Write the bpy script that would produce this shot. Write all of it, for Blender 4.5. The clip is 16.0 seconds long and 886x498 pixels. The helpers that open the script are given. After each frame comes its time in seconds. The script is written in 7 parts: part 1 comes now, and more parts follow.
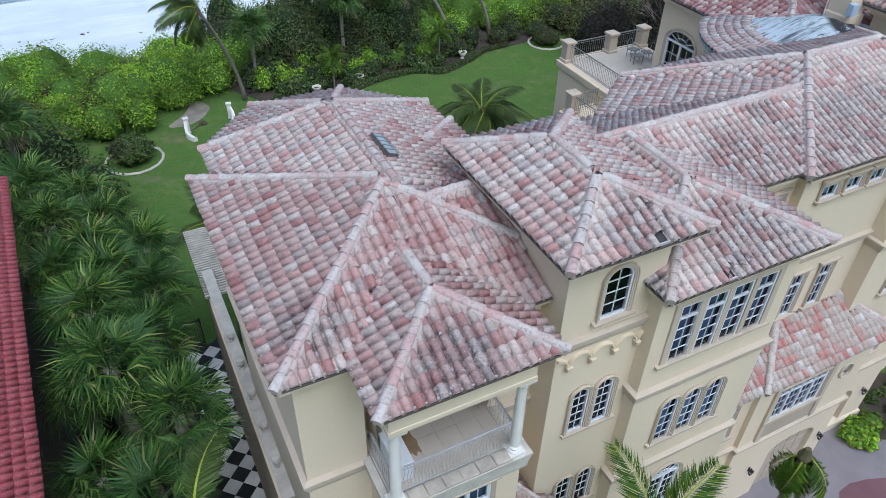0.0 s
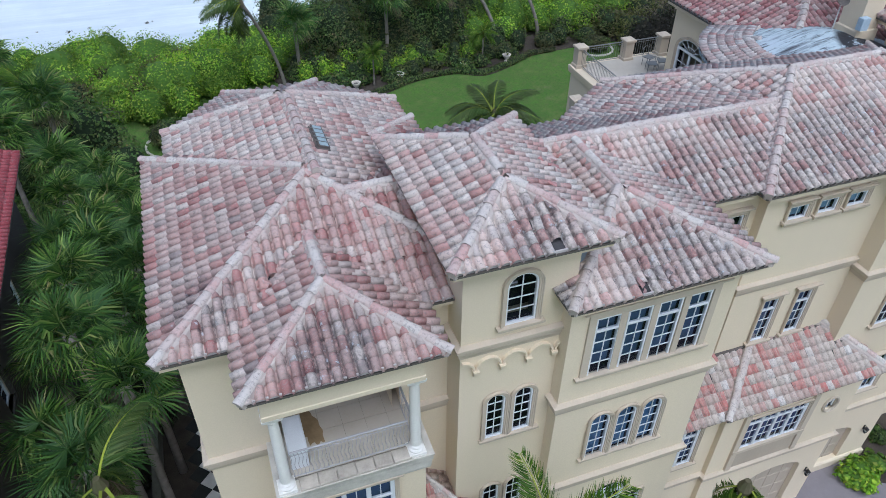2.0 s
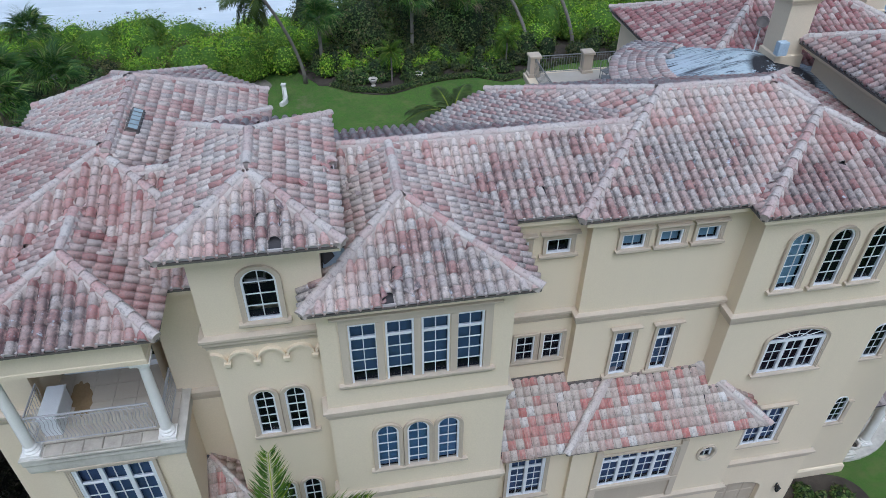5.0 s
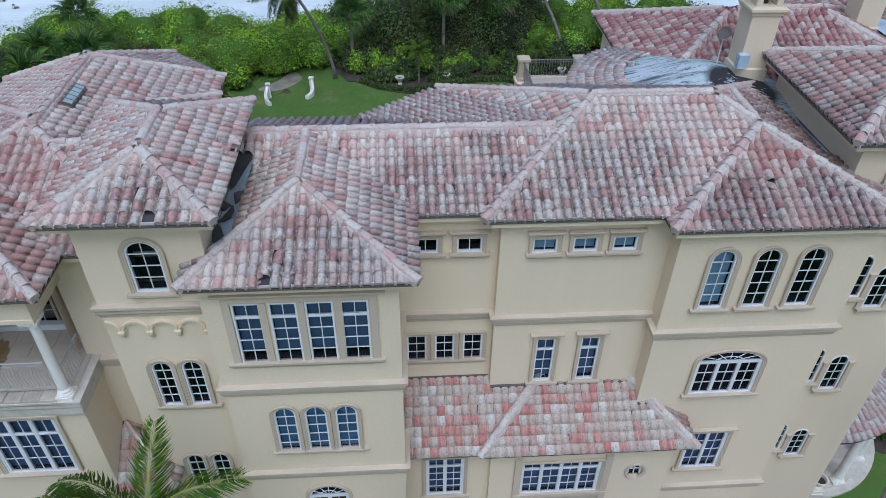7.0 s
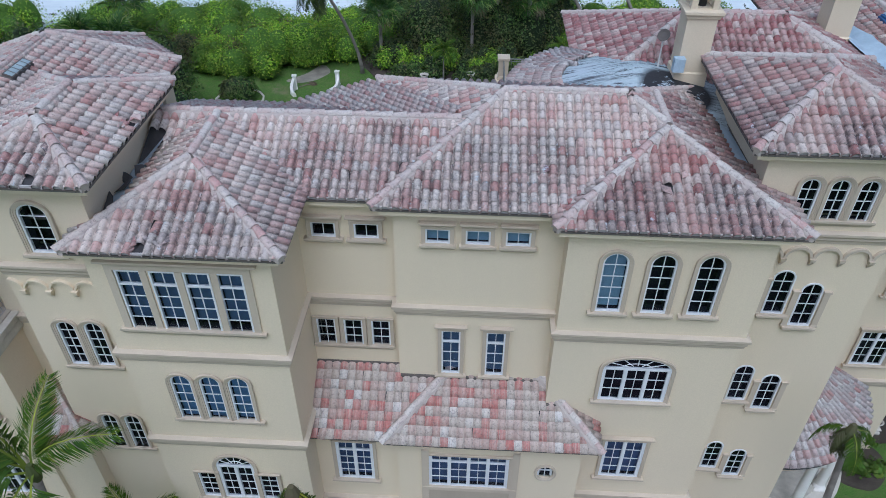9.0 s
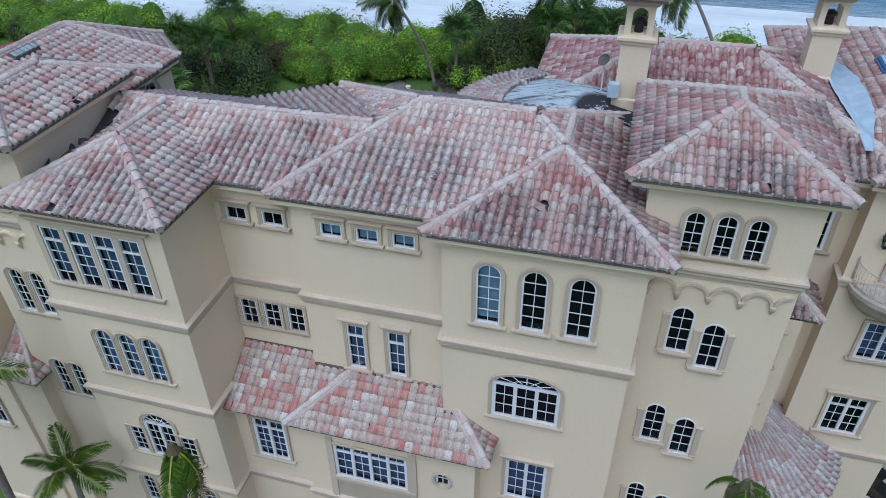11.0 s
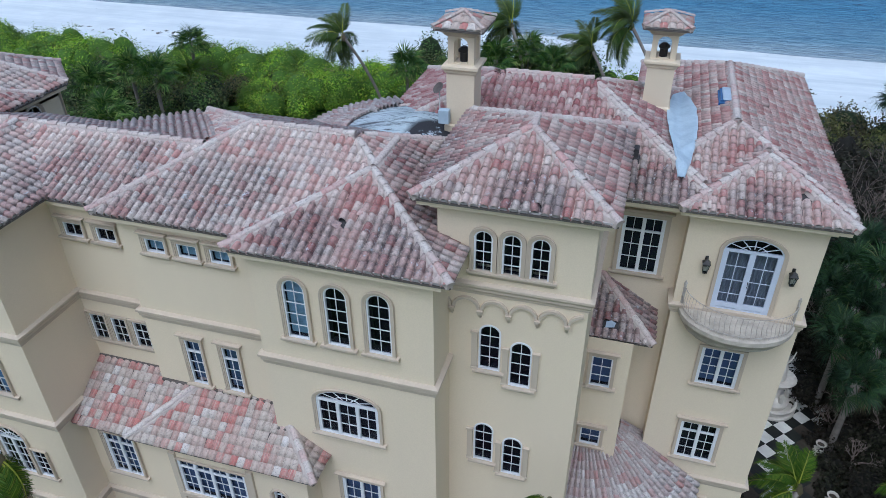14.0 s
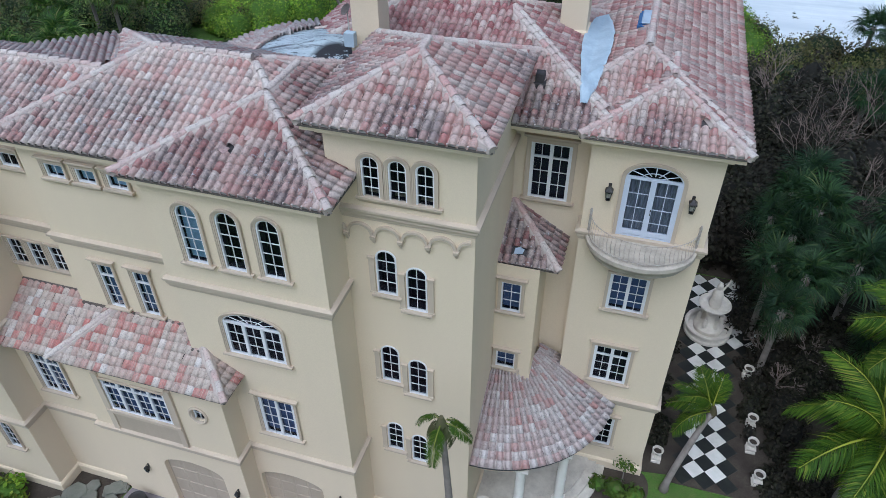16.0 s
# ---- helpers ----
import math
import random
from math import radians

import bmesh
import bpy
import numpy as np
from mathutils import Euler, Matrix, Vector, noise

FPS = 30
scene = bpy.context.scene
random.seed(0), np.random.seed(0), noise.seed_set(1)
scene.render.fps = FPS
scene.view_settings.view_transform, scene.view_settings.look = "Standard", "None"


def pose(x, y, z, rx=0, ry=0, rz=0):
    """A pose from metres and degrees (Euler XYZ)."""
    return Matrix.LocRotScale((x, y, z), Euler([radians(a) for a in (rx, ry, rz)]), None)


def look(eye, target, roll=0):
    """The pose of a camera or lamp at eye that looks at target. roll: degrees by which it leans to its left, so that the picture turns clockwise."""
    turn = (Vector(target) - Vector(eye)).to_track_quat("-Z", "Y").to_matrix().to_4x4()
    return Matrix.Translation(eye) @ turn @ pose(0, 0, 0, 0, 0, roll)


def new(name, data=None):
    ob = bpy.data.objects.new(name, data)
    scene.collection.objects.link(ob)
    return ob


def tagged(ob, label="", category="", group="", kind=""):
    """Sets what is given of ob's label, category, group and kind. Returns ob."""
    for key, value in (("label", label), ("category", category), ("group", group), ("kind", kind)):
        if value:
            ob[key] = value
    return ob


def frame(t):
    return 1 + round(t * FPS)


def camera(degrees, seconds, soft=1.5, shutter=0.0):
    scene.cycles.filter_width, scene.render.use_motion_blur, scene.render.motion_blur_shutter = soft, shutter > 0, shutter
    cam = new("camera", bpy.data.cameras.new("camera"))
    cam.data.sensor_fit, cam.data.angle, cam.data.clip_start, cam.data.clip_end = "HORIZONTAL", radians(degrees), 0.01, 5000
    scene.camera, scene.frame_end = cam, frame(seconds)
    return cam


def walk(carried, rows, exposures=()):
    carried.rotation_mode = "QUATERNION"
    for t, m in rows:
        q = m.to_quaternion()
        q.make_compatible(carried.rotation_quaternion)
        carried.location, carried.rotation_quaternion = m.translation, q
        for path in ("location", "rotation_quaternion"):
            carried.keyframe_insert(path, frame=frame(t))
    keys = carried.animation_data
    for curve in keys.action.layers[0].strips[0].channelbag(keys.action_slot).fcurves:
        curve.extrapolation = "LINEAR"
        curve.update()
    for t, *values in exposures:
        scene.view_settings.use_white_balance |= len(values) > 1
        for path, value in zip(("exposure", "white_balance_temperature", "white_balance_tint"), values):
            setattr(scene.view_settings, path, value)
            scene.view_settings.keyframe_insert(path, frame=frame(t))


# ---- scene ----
cam = camera(64.1, 16.0, soft=0.65)
PATH = [
    (0, (1.77, -0.327, 25.767), (2.486, 1.055, 24.512), 1.3),
    (0.5, (2.426, -0.741, 25.757), (3.08, 0.672, 24.502), 1.2),
    (1, (3.181, -1.123, 25.761), (3.797, 0.307, 24.506), 1.0),
    (1.5, (4.147, -1.522, 25.741), (4.724, -0.075, 24.487), 0.8),
    (2, (5.322, -1.928, 25.709), (5.853, -0.463, 24.456), 0.6),
    (2.5, (6.647, -2.338, 25.669), (7.092, -0.843, 24.417), 0.5),
    (3, (7.985, -2.697, 25.641), (8.388, -1.191, 24.388), 0.5),
    (3.5, (9.334, -2.99, 25.627), (9.709, -1.476, 24.374), 0.5),
    (4, (10.651, -3.273, 25.633), (10.998, -1.753, 24.381), 0.5),
    (4.5, (11.928, -3.542, 25.612), (12.245, -2.014, 24.361), 0.5),
    (7, (17.357, -4.554, 25.447), (17.466, -2.99, 24.206), 0.8),
    (7.5, (18.367, -4.687, 25.431), (18.423, -3.12, 24.19), 0.7),
    (8, (19.442, -4.831, 25.386), (19.446, -3.261, 24.147), 0.6),
    (8.5, (20.725, -4.936, 25.367), (20.687, -3.367, 24.127), 0.5),
    (9, (22.271, -5.071, 25.338), (22.188, -3.501, 24.101), 0.3),
    (11.5, (30.516, -4.944, 25.222), (30.04, -3.371, 24.081), -0.7),
    (12, (31.584, -4.813, 25.218), (31.103, -3.214, 24.118), -0.6),
    (12.5, (32.55, -4.651, 25.22), (32.068, -3.048, 24.125), -0.6),
    (13, (33.446, -4.552, 25.168), (32.965, -2.947, 24.076), -0.6),
    (13.5, (34.256, -4.427, 25.097), (33.776, -2.82, 24.006), -0.5),
    (14, (35.019, -4.224, 25.099), (34.539, -2.62, 24.004), -0.4),
    (14.5, (35.816, -4.079, 25.089), (35.336, -2.475, 23.994), -0.5),
    (15, (36.547, -3.907, 25.088), (36.066, -2.304, 23.992), -0.4),
    (15.5, (37.315, -3.705, 25.084), (36.84, -2.127, 23.952), -0.4),
    (16, (38.118, -3.459, 25.12), (37.665, -1.972, 23.861), -0.3),
]
walk(cam, [(t, look(eye, target, roll)) for t, eye, target, roll in PATH], [(0.0, -0.02, 5220, 8), (2.0, -0.08, 5220, 8), (4.5, -0.27, 5150, 8), (8.0, -0.30, 5090, 8), (12.0, -0.32, 5050, 8), (15.0, -0.20, 5140, 8), (16.0, -0.16, 5190, 8)])

# ---- world and light ----
world = bpy.data.worlds.new("overcast_sky")
scene.world = world
world.use_nodes = True
_wn = world.node_tree
_sky = _wn.nodes.new("ShaderNodeTexSky")
_sky.sky_type = "NISHITA"
_sky.sun_disc = False
_sky.sun_elevation = radians(60)
_sky.sun_rotation = radians(178)
_sky.air_density, _sky.dust_density, _sky.ozone_density = 1.0, 6.0, 1.5
_sat = _wn.nodes.new("ShaderNodeHueSaturation")
_sat.inputs["Saturation"].default_value = 0.6
_wn.links.new(_sky.outputs[0], _sat.inputs["Color"])
_wn.links.new(_sat.outputs[0], _wn.nodes["Background"].inputs["Color"])
_wn.nodes["Background"].inputs["Strength"].default_value = 0.165

_sun = bpy.data.lights.new("sun", "SUN")
_sun.energy = 0.62
_sun.angle = radians(40)
_sun.color = (1.0, 0.97, 0.93)
sun = new("sun", _sun)
SUN_AZ, SUN_EL = radians(-130), radians(64)
sun.matrix_world = look((0, 0, 60), (-math.cos(SUN_EL) * math.cos(SUN_AZ), -math.cos(SUN_EL) * math.sin(SUN_AZ), 60 - math.sin(SUN_EL)))


# ---- materials ----
def nodes_of(name):
    m = bpy.data.materials.new(name)
    m.use_nodes = True
    t = m.node_tree
    return m, t, t.nodes["Principled BSDF"]


def add(t, kind, **values):
    n = t.nodes.new(kind)
    for key, value in values.items():
        n.inputs[key].default_value = value
    return n


def ramp(t, src, stops):
    n = t.nodes.new("ShaderNodeValToRGB")
    e = n.color_ramp.elements
    while len(e) < len(stops):
        e.new(0.5)
    for k, (p, c) in enumerate(stops):
        e[k].position = p
        e[k].color = (*c, 1)
    t.links.new(src, n.inputs["Fac"])
    return n


def mixed(t, fac, a, b, mode="MIX"):
    n = t.nodes.new("ShaderNodeMix")
    n.data_type, n.blend_type = "RGBA", mode
    for sock, v in ((n.inputs["Factor"], fac), (n.inputs["A"], a), (n.inputs["B"], b)):
        if isinstance(v, (int, float)):
            sock.default_value = v
        elif isinstance(v, tuple):
            sock.default_value = (*v, 1)
        else:
            t.links.new(v, sock)
    return n.outputs["Result"]


def place_of(t):
    return t.nodes.new("ShaderNodeNewGeometry").outputs["Position"]


def noise_of(t, vec, scale, detail=4.0, rough=0.6, lo=0.35, hi=0.65):
    n = add(t, "ShaderNodeTexNoise", Scale=scale, Detail=detail, Roughness=rough)
    t.links.new(vec, n.inputs["Vector"])
    m = add(t, "ShaderNodeMapRange")
    for key, v in zip(("From Min", "From Max"), (lo, hi)):
        m.inputs[key].default_value = v
    t.links.new(n.outputs["Fac"], m.inputs["Value"])
    return m.outputs["Result"]


def bump_of(t, bsdf, height, strength, distance=0.02):
    b = add(t, "ShaderNodeBump", Strength=strength, Distance=distance)
    t.links.new(height, b.inputs["Height"])
    t.links.new(b.outputs["Normal"], bsdf.inputs["Normal"])


def rand_of(t):
    """A number for each object and each loose piece of a mesh."""
    a = t.nodes.new("ShaderNodeObjectInfo").outputs["Random"]
    b = t.nodes.new("ShaderNodeNewGeometry").outputs["Random Per Island"]
    s = t.nodes.new("ShaderNodeMath")
    t.links.new(a, s.inputs[0]), t.links.new(b, s.inputs[1])
    f = t.nodes.new("ShaderNodeMath")
    f.operation = "FRACT"
    t.links.new(s.outputs[0], f.inputs[0])
    return f.outputs[0]


def surface(name, base, dark, rough=0.7, big=0.5, small=14.0, stain=0.5, bump=0.15, metal=0.0, streak=False, spec=0.4):
    """A painted or mineral surface: large stains, fine grain and a little relief."""
    m, t, b = nodes_of(name)
    p = place_of(t)
    if streak:
        mp = add(t, "ShaderNodeMapping", Scale=(1, 1, 0.12))
        t.links.new(p, mp.inputs["Vector"])
        st = mp.outputs["Vector"]
    else:
        st = p
    n1, n2 = noise_of(t, st, big, 5), noise_of(t, p, small, 3)
    f = t.nodes.new("ShaderNodeMath")
    f.operation = "MULTIPLY"
    t.links.new(n1, f.inputs[0])
    f.inputs[1].default_value = stain
    c = mixed(t, f.outputs[0], base, dark)
    c2 = mixed(t, n2, c, tuple(v * 0.86 for v in base))
    fin = mixed(t, 0.5, c, c2)
    t.links.new(fin, b.inputs["Base Color"])
    b.inputs["Roughness"].default_value, b.inputs["Metallic"].default_value = rough, metal
    b.inputs["Specular IOR Level"].default_value = spec
    bump_of(t, b, n2, bump)
    return m


# places where black mould covers the lower courses: x, y, reach
MOULD = [(18.0, 11.3, 2.0), (20.3, 11.3, 1.6), (15.2, 8.6, 1.9), (17.0, 8.9, 1.0), (22.6, 11.2, 2.2), (24.2, 12.0, 1.4), (26.4, 10.4, 1.6), (29.3, 10.6, 1.6), (32.5, 11.6, 1.2), (11.6, 8.7, 1.2), (6.6, 8.2, 1.3), (4.2, 10.5, 1.0), (39.0, 16.0, 1.3), (19.8, 13.0, 0.9), (35.4, 16.0, 1.6), (29.6, 12.6, 1.4), (28.9, 14.6, 1.6), (36.2, 16.6, 1.2)]


def tile_paint(name, stops, grey, stain_amount, scale=2.2, spots=(), streaky=0.0):
    m, t, b = nodes_of(name)
    p = place_of(t)
    r = rand_of(t)
    c = ramp(t, r, stops).outputs["Color"]
    lichen = noise_of(t, p, scale, 6, 0.7, 0.45, 0.7)
    half = t.nodes.new("ShaderNodeMath")
    half.operation = "MULTIPLY"
    t.links.new(lichen, half.inputs[0])
    half.inputs[1].default_value = 0.55
    c = mixed(t, half.outputs[0], c, grey)
    if streaky:
        thin = add(t, "ShaderNodeMapping", Scale=(24, 1.6, 1.6))
        t.links.new(p, thin.inputs["Vector"])
        line = t.nodes.new("ShaderNodeMath")
        line.operation = "MULTIPLY"
        t.links.new(noise_of(t, thin.outputs["Vector"], 1.0, 3, 0.6, 0.48, 0.70), line.inputs[0])
        line.inputs[1].default_value = streaky
        c = mixed(t, line.outputs[0], c, (0.56, 0.47, 0.40))
    speck = noise_of(t, p, 26, 4, 0.75, 0.54, 0.80)
    c = mixed(t, speck, c, (0.66, 0.61, 0.56))
    soot = noise_of(t, p, 13, 5, 0.8, 0.50, 0.66)
    c = mixed(t, soot, c, mixed(t, 0.6, c, (0.10, 0.085, 0.09)))
    mould = noise_of(t, p, 0.42, 5, 0.65, 0.64, 0.78)
    flat_p = add(t, "ShaderNodeVectorMath")
    flat_p.operation = "MULTIPLY"
    flat_p.inputs[1].default_value = (1, 1, 0)
    t.links.new(p, flat_p.inputs[0])
    for x, y, reach in spots:
        d = t.nodes.new("ShaderNodeVectorMath")
        d.operation = "DISTANCE"
        t.links.new(flat_p.outputs[0], d.inputs[0])
        d.inputs[1].default_value = (x, y, 0)
        near = add(t, "ShaderNodeMapRange")
        near.inputs["From Min"].default_value, near.inputs["From Max"].default_value = reach, reach * 0.55
        t.links.new(d.outputs["Value"], near.inputs["Value"])
        mx = t.nodes.new("ShaderNodeMath")
        mx.operation = "MAXIMUM"
        t.links.new(mould, mx.inputs[0]), t.links.new(near.outputs[0], mx.inputs[1])
        mould = mx.outputs[0]
    fine = noise_of(t, p, 6.0, 6, 0.75, 0.34, 0.56)
    k = t.nodes.new("ShaderNodeMath")
    k.operation = "MULTIPLY"
    t.links.new(mould, k.inputs[0]), t.links.new(fine, k.inputs[1])
    k2 = t.nodes.new("ShaderNodeMath")
    k2.operation = "MULTIPLY"
    t.links.new(k.outputs[0], k2.inputs[0])
    k2.inputs[1].default_value = stain_amount
    crest = t.nodes.new("ShaderNodeAttribute")
    crest.attribute_name = "crest"
    worn = add(t, "ShaderNodeMapRange")
    for key, v in zip(("From Min", "From Max", "To Min", "To Max"), (0.1, 0.95, 1.0, 0.55)):
        worn.inputs[key].default_value = v
    t.links.new(crest.outputs["Fac"], worn.inputs["Value"])
    k3 = t.nodes.new("ShaderNodeMath")
    k3.operation = "MULTIPLY"
    t.links.new(k2.outputs[0], k3.inputs[0]), t.links.new(worn.outputs[0], k3.inputs[1])
    c = mixed(t, k3.outputs[0], c, (0.05, 0.05, 0.06))
    chalk = noise_of(t, p, 5.0, 5, 0.7, 0.60, 0.70)
    k4 = t.nodes.new("ShaderNodeMath")
    k4.operation = "MULTIPLY"
    t.links.new(chalk, k4.inputs[0]), t.links.new(mould, k4.inputs[1])
    c = mixed(t, k4.outputs[0], c, (0.50, 0.54, 0.58))
    t.links.new(c, b.inputs["Base Color"])
    b.inputs["Roughness"].default_value = 0.82
    b.inputs["Specular IOR Level"].default_value = 0.25
    bump_of(t, b, fine, 0.3, 0.01)
    return m


MAT = {}
MAT["tile"] = tile_paint("clay_tile", [
    (0.0, (0.440, 0.232, 0.205)), (0.10, (0.520, 0.310, 0.275)), (0.25, (0.560, 0.388, 0.345)), (0.42, (0.585, 0.440, 0.388)),
    (0.58, (0.600, 0.482, 0.428)), (0.76, (0.640, 0.548, 0.485)), (0.84, (0.665, 0.598, 0.540)), (0.92, (0.550, 0.478, 0.440)), (1.0, (0.460, 0.392, 0.362))], (0.615, 0.530, 0.472), 0.68, spots=MOULD)
MAT["dusky_tile"] = tile_paint("dusky_clay_tile", [
    (0.0, (0.335, 0.145, 0.132)), (0.12, (0.415, 0.212, 0.192)), (0.30, (0.455, 0.285, 0.252)), (0.55, (0.480, 0.340, 0.302)),
    (0.76, (0.515, 0.402, 0.358)), (0.90, (0.590, 0.505, 0.450)), (1.0, (0.300, 0.236, 0.220))], (0.450, 0.366, 0.330), 0.75, spots=MOULD)
MAT["maroon_tile"] = tile_paint("maroon_clay_tile", [
    (0.0, (0.29, 0.105, 0.105)), (0.3, (0.375, 0.175, 0.168)), (0.6, (0.435, 0.262, 0.242)), (0.85, (0.49, 0.355, 0.322)), (1.0, (0.57, 0.475, 0.43))], (0.46, 0.36, 0.33), 0.6, spots=[(28.0, 17.5, 1.2), (31.5, 18.2, 1.6)])
MAT["porch_tile"] = tile_paint("pale_clay_tile", [
    (0.0, (0.46, 0.165, 0.140)), (0.20, (0.48, 0.235, 0.200)), (0.26, (0.44, 0.315, 0.265)), (0.50, (0.49, 0.365, 0.310)), (0.70, (0.49, 0.415, 0.350)), (0.88, (0.52, 0.445, 0.380)), (0.93, (0.64, 0.59, 0.54)), (1.0, (0.64, 0.60, 0.56))], (0.48, 0.385, 0.335), 0.35, streaky=0.6)
MAT["fan_tile"] = tile_paint("grey_clay_tile", [
    (0.0, (0.47, 0.25, 0.22)), (0.12, (0.46, 0.32, 0.295)), (0.4, (0.46, 0.375, 0.345)), (0.7, (0.50, 0.435, 0.405)), (1.0, (0.62, 0.58, 0.55))], (0.47, 0.41, 0.385), 0.5)
MAT["cap"] = tile_paint("ridge_tile", [
    (0.0, (0.49, 0.30, 0.270)), (0.22, (0.50, 0.385, 0.345)), (0.6, (0.51, 0.44, 0.395)), (1.0, (0.58, 0.53, 0.48))], (0.51, 0.47, 0.43), 0.5)
MAT["red_tile"] = tile_paint("red_roof_tile", [
    (0.0, (0.30, 0.055, 0.065)), (1.0, (0.36, 0.075, 0.085))], (0.33, 0.09, 0.10), 0.35)
MAT["tile_edge"] = surface("chalky_tile_edge", (0.52, 0.48, 0.46), (0.36, 0.32, 0.31), 0.9, 2.0, 20)
MAT["mortar"] = surface("ridge_mortar", (0.52, 0.45, 0.40), (0.40, 0.33, 0.295), 0.9, 3.0, 20, 0.9, 0.3)
MAT["felt"] = surface("roof_felt", (0.05, 0.048, 0.05), (0.10, 0.09, 0.09), 0.85, 2, 20)
MAT["fascia"] = surface("dark_drip_edge", (0.10, 0.085, 0.075), (0.17, 0.145, 0.125), 0.6, 2, 20)
MAT["wall"] = surface("cream_stucco", (0.74, 0.622, 0.445), (0.645, 0.55, 0.408), 0.85, 0.35, 26, 0.55, 0.12, streak=True)
MAT["trim"] = surface("stone_trim", (0.565, 0.475, 0.36), (0.42, 0.35, 0.275), 0.8, 0.8, 22, 0.6, 0.15, streak=True)
MAT["white"] = surface("white_frame_paint", (0.72, 0.73, 0.74), (0.60, 0.61, 0.62), 0.4, 3, 30, 0.3, 0.03)
MAT["door_paint"] = surface("pale_blue_grey_door_paint", (0.56, 0.61, 0.70), (0.48, 0.53, 0.62), 0.4, 3, 30, 0.3, 0.03)
MAT["balcony_stone"] = surface("stained_balcony_stone", (0.53, 0.475, 0.39), (0.30, 0.265, 0.22), 0.85, 2.4, 18, 0.9, 0.3)
MAT["column"] = surface("white_column_paint", (0.80, 0.77, 0.71), (0.62, 0.58, 0.51), 0.6, 1.5, 20, 0.5, 0.08)
MAT["pale"] = surface("weathered_stone", (0.62, 0.58, 0.50), (0.36, 0.33, 0.28), 0.85, 1.8, 22, 0.8, 0.2)
MAT["floor_tile"] = surface("pale_floor_tile", (0.54, 0.485, 0.405), (0.42, 0.36, 0.28), 0.55, 0.7, 20, 0.8, 0.05)
MAT["grout"] = surface("grout", (0.30, 0.27, 0.22), (0.22, 0.2, 0.17), 0.9)
MAT["iron"] = surface("painted_rail", (0.66, 0.65, 0.62), (0.40, 0.37, 0.33), 0.5, 3, 30, 0.5, 0.05)
MAT["balcony_iron"] = surface("faded_grey_rail_paint", (0.42, 0.41, 0.41), (0.26, 0.25, 0.25), 0.5, 3, 30, 0.5, 0.05)
MAT["black_iron"] = surface("black_iron", (0.018, 0.017, 0.016), (0.05, 0.045, 0.04), 0.5, 4, 30)
MAT["garage"] = surface("garage_door_wood", (0.47, 0.395, 0.30), (0.36, 0.30, 0.225), 0.6, 1.2, 18, 0.6, 0.1, streak=True)
MAT["blue_felt"] = surface("blue_grey_underlay", (0.44, 0.53, 0.62), (0.24, 0.30, 0.37), 0.7, 1.2, 12, 0.6, 0.1)
MAT["tarp"] = surface("white_plastic_sheet", (0.46, 0.56, 0.63), (0.30, 0.39, 0.47), 0.4, 2.2, 9, 0.8, 0.5)
MAT["rust"] = surface("wet_leaf_stain", (0.31, 0.215, 0.11), (0.19, 0.125, 0.06), 0.6, 3.0, 16, 0.9, 0.3)
# near-black colour holds the darkness of the unlit rooms
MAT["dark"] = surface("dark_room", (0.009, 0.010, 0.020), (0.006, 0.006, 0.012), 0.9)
MAT["curtain"] = surface("dark_blue_curtain", (0.080, 0.120, 0.225), (0.05, 0.075, 0.15), 0.8, 3, 20)
MAT["sheer"] = surface("grey_sheer_curtain", (0.20, 0.22, 0.25), (0.13, 0.145, 0.17), 0.85, 2, 20)
MAT["blind"] = surface("blue_blind", (0.11, 0.205, 0.34), (0.08, 0.15, 0.26), 0.7, 2, 20)
MAT["navy_blind"] = surface("navy_blind", (0.080, 0.130, 0.215), (0.058, 0.095, 0.16), 0.7, 2, 20)
MAT["grey_blind"] = surface("grey_blind", (0.25, 0.37, 0.45), (0.18, 0.28, 0.36), 0.7, 2, 20)
MAT["black_tile"] = surface("black_marble_tile", (0.012, 0.013, 0.012), (0.028, 0.032, 0.022), 0.6, 2, 20, 0.7)
MAT["white_tile"] = surface("white_marble_tile", (0.80, 0.78, 0.72), (0.55, 0.53, 0.47), 0.45, 1.2, 16, 0.8)
MAT["paver"] = surface("grey_drive_paver", (0.24, 0.215, 0.22), (0.18, 0.16, 0.165), 0.85, 0.8, 18, 0.7, 0.15)
MAT["red_paver"] = surface("maroon_paver", (0.17, 0.085, 0.095), (0.12, 0.06, 0.07), 0.85, 0.8, 18, 0.7, 0.15)
MAT["asphalt"] = surface("dark_path", (0.055, 0.05, 0.048), (0.09, 0.08, 0.07), 0.9, 0.8, 18)
MAT["stone"] = surface("flagstone", (0.20, 0.20, 0.165), (0.09, 0.10, 0.07), 0.8, 1.2, 12, 0.8, 0.3)
MAT["dirt"] = surface("sandy_dirt", (0.30, 0.27, 0.22), (0.16, 0.14, 0.11), 0.95, 0.9, 14, 0.9, 0.4)
MAT["soil"] = surface("dark_mulch", (0.045, 0.035, 0.027), (0.09, 0.075, 0.055), 0.95, 1.2, 16, 0.8, 0.4)
MAT["rusty_iron"] = surface("rusty_painted_iron", (0.50, 0.47, 0.42), (0.24, 0.19, 0.14), 0.8, 6, 30, 0.8, 0.3)
MAT["trunk"] = surface("palm_trunk", (0.26, 0.23, 0.20), (0.13, 0.11, 0.09), 0.9, 3, 30, 0.8, 0.4)
MAT["twig"] = surface("bare_twig", (0.22, 0.17, 0.14), (0.13, 0.10, 0.085), 0.9, 3, 30)
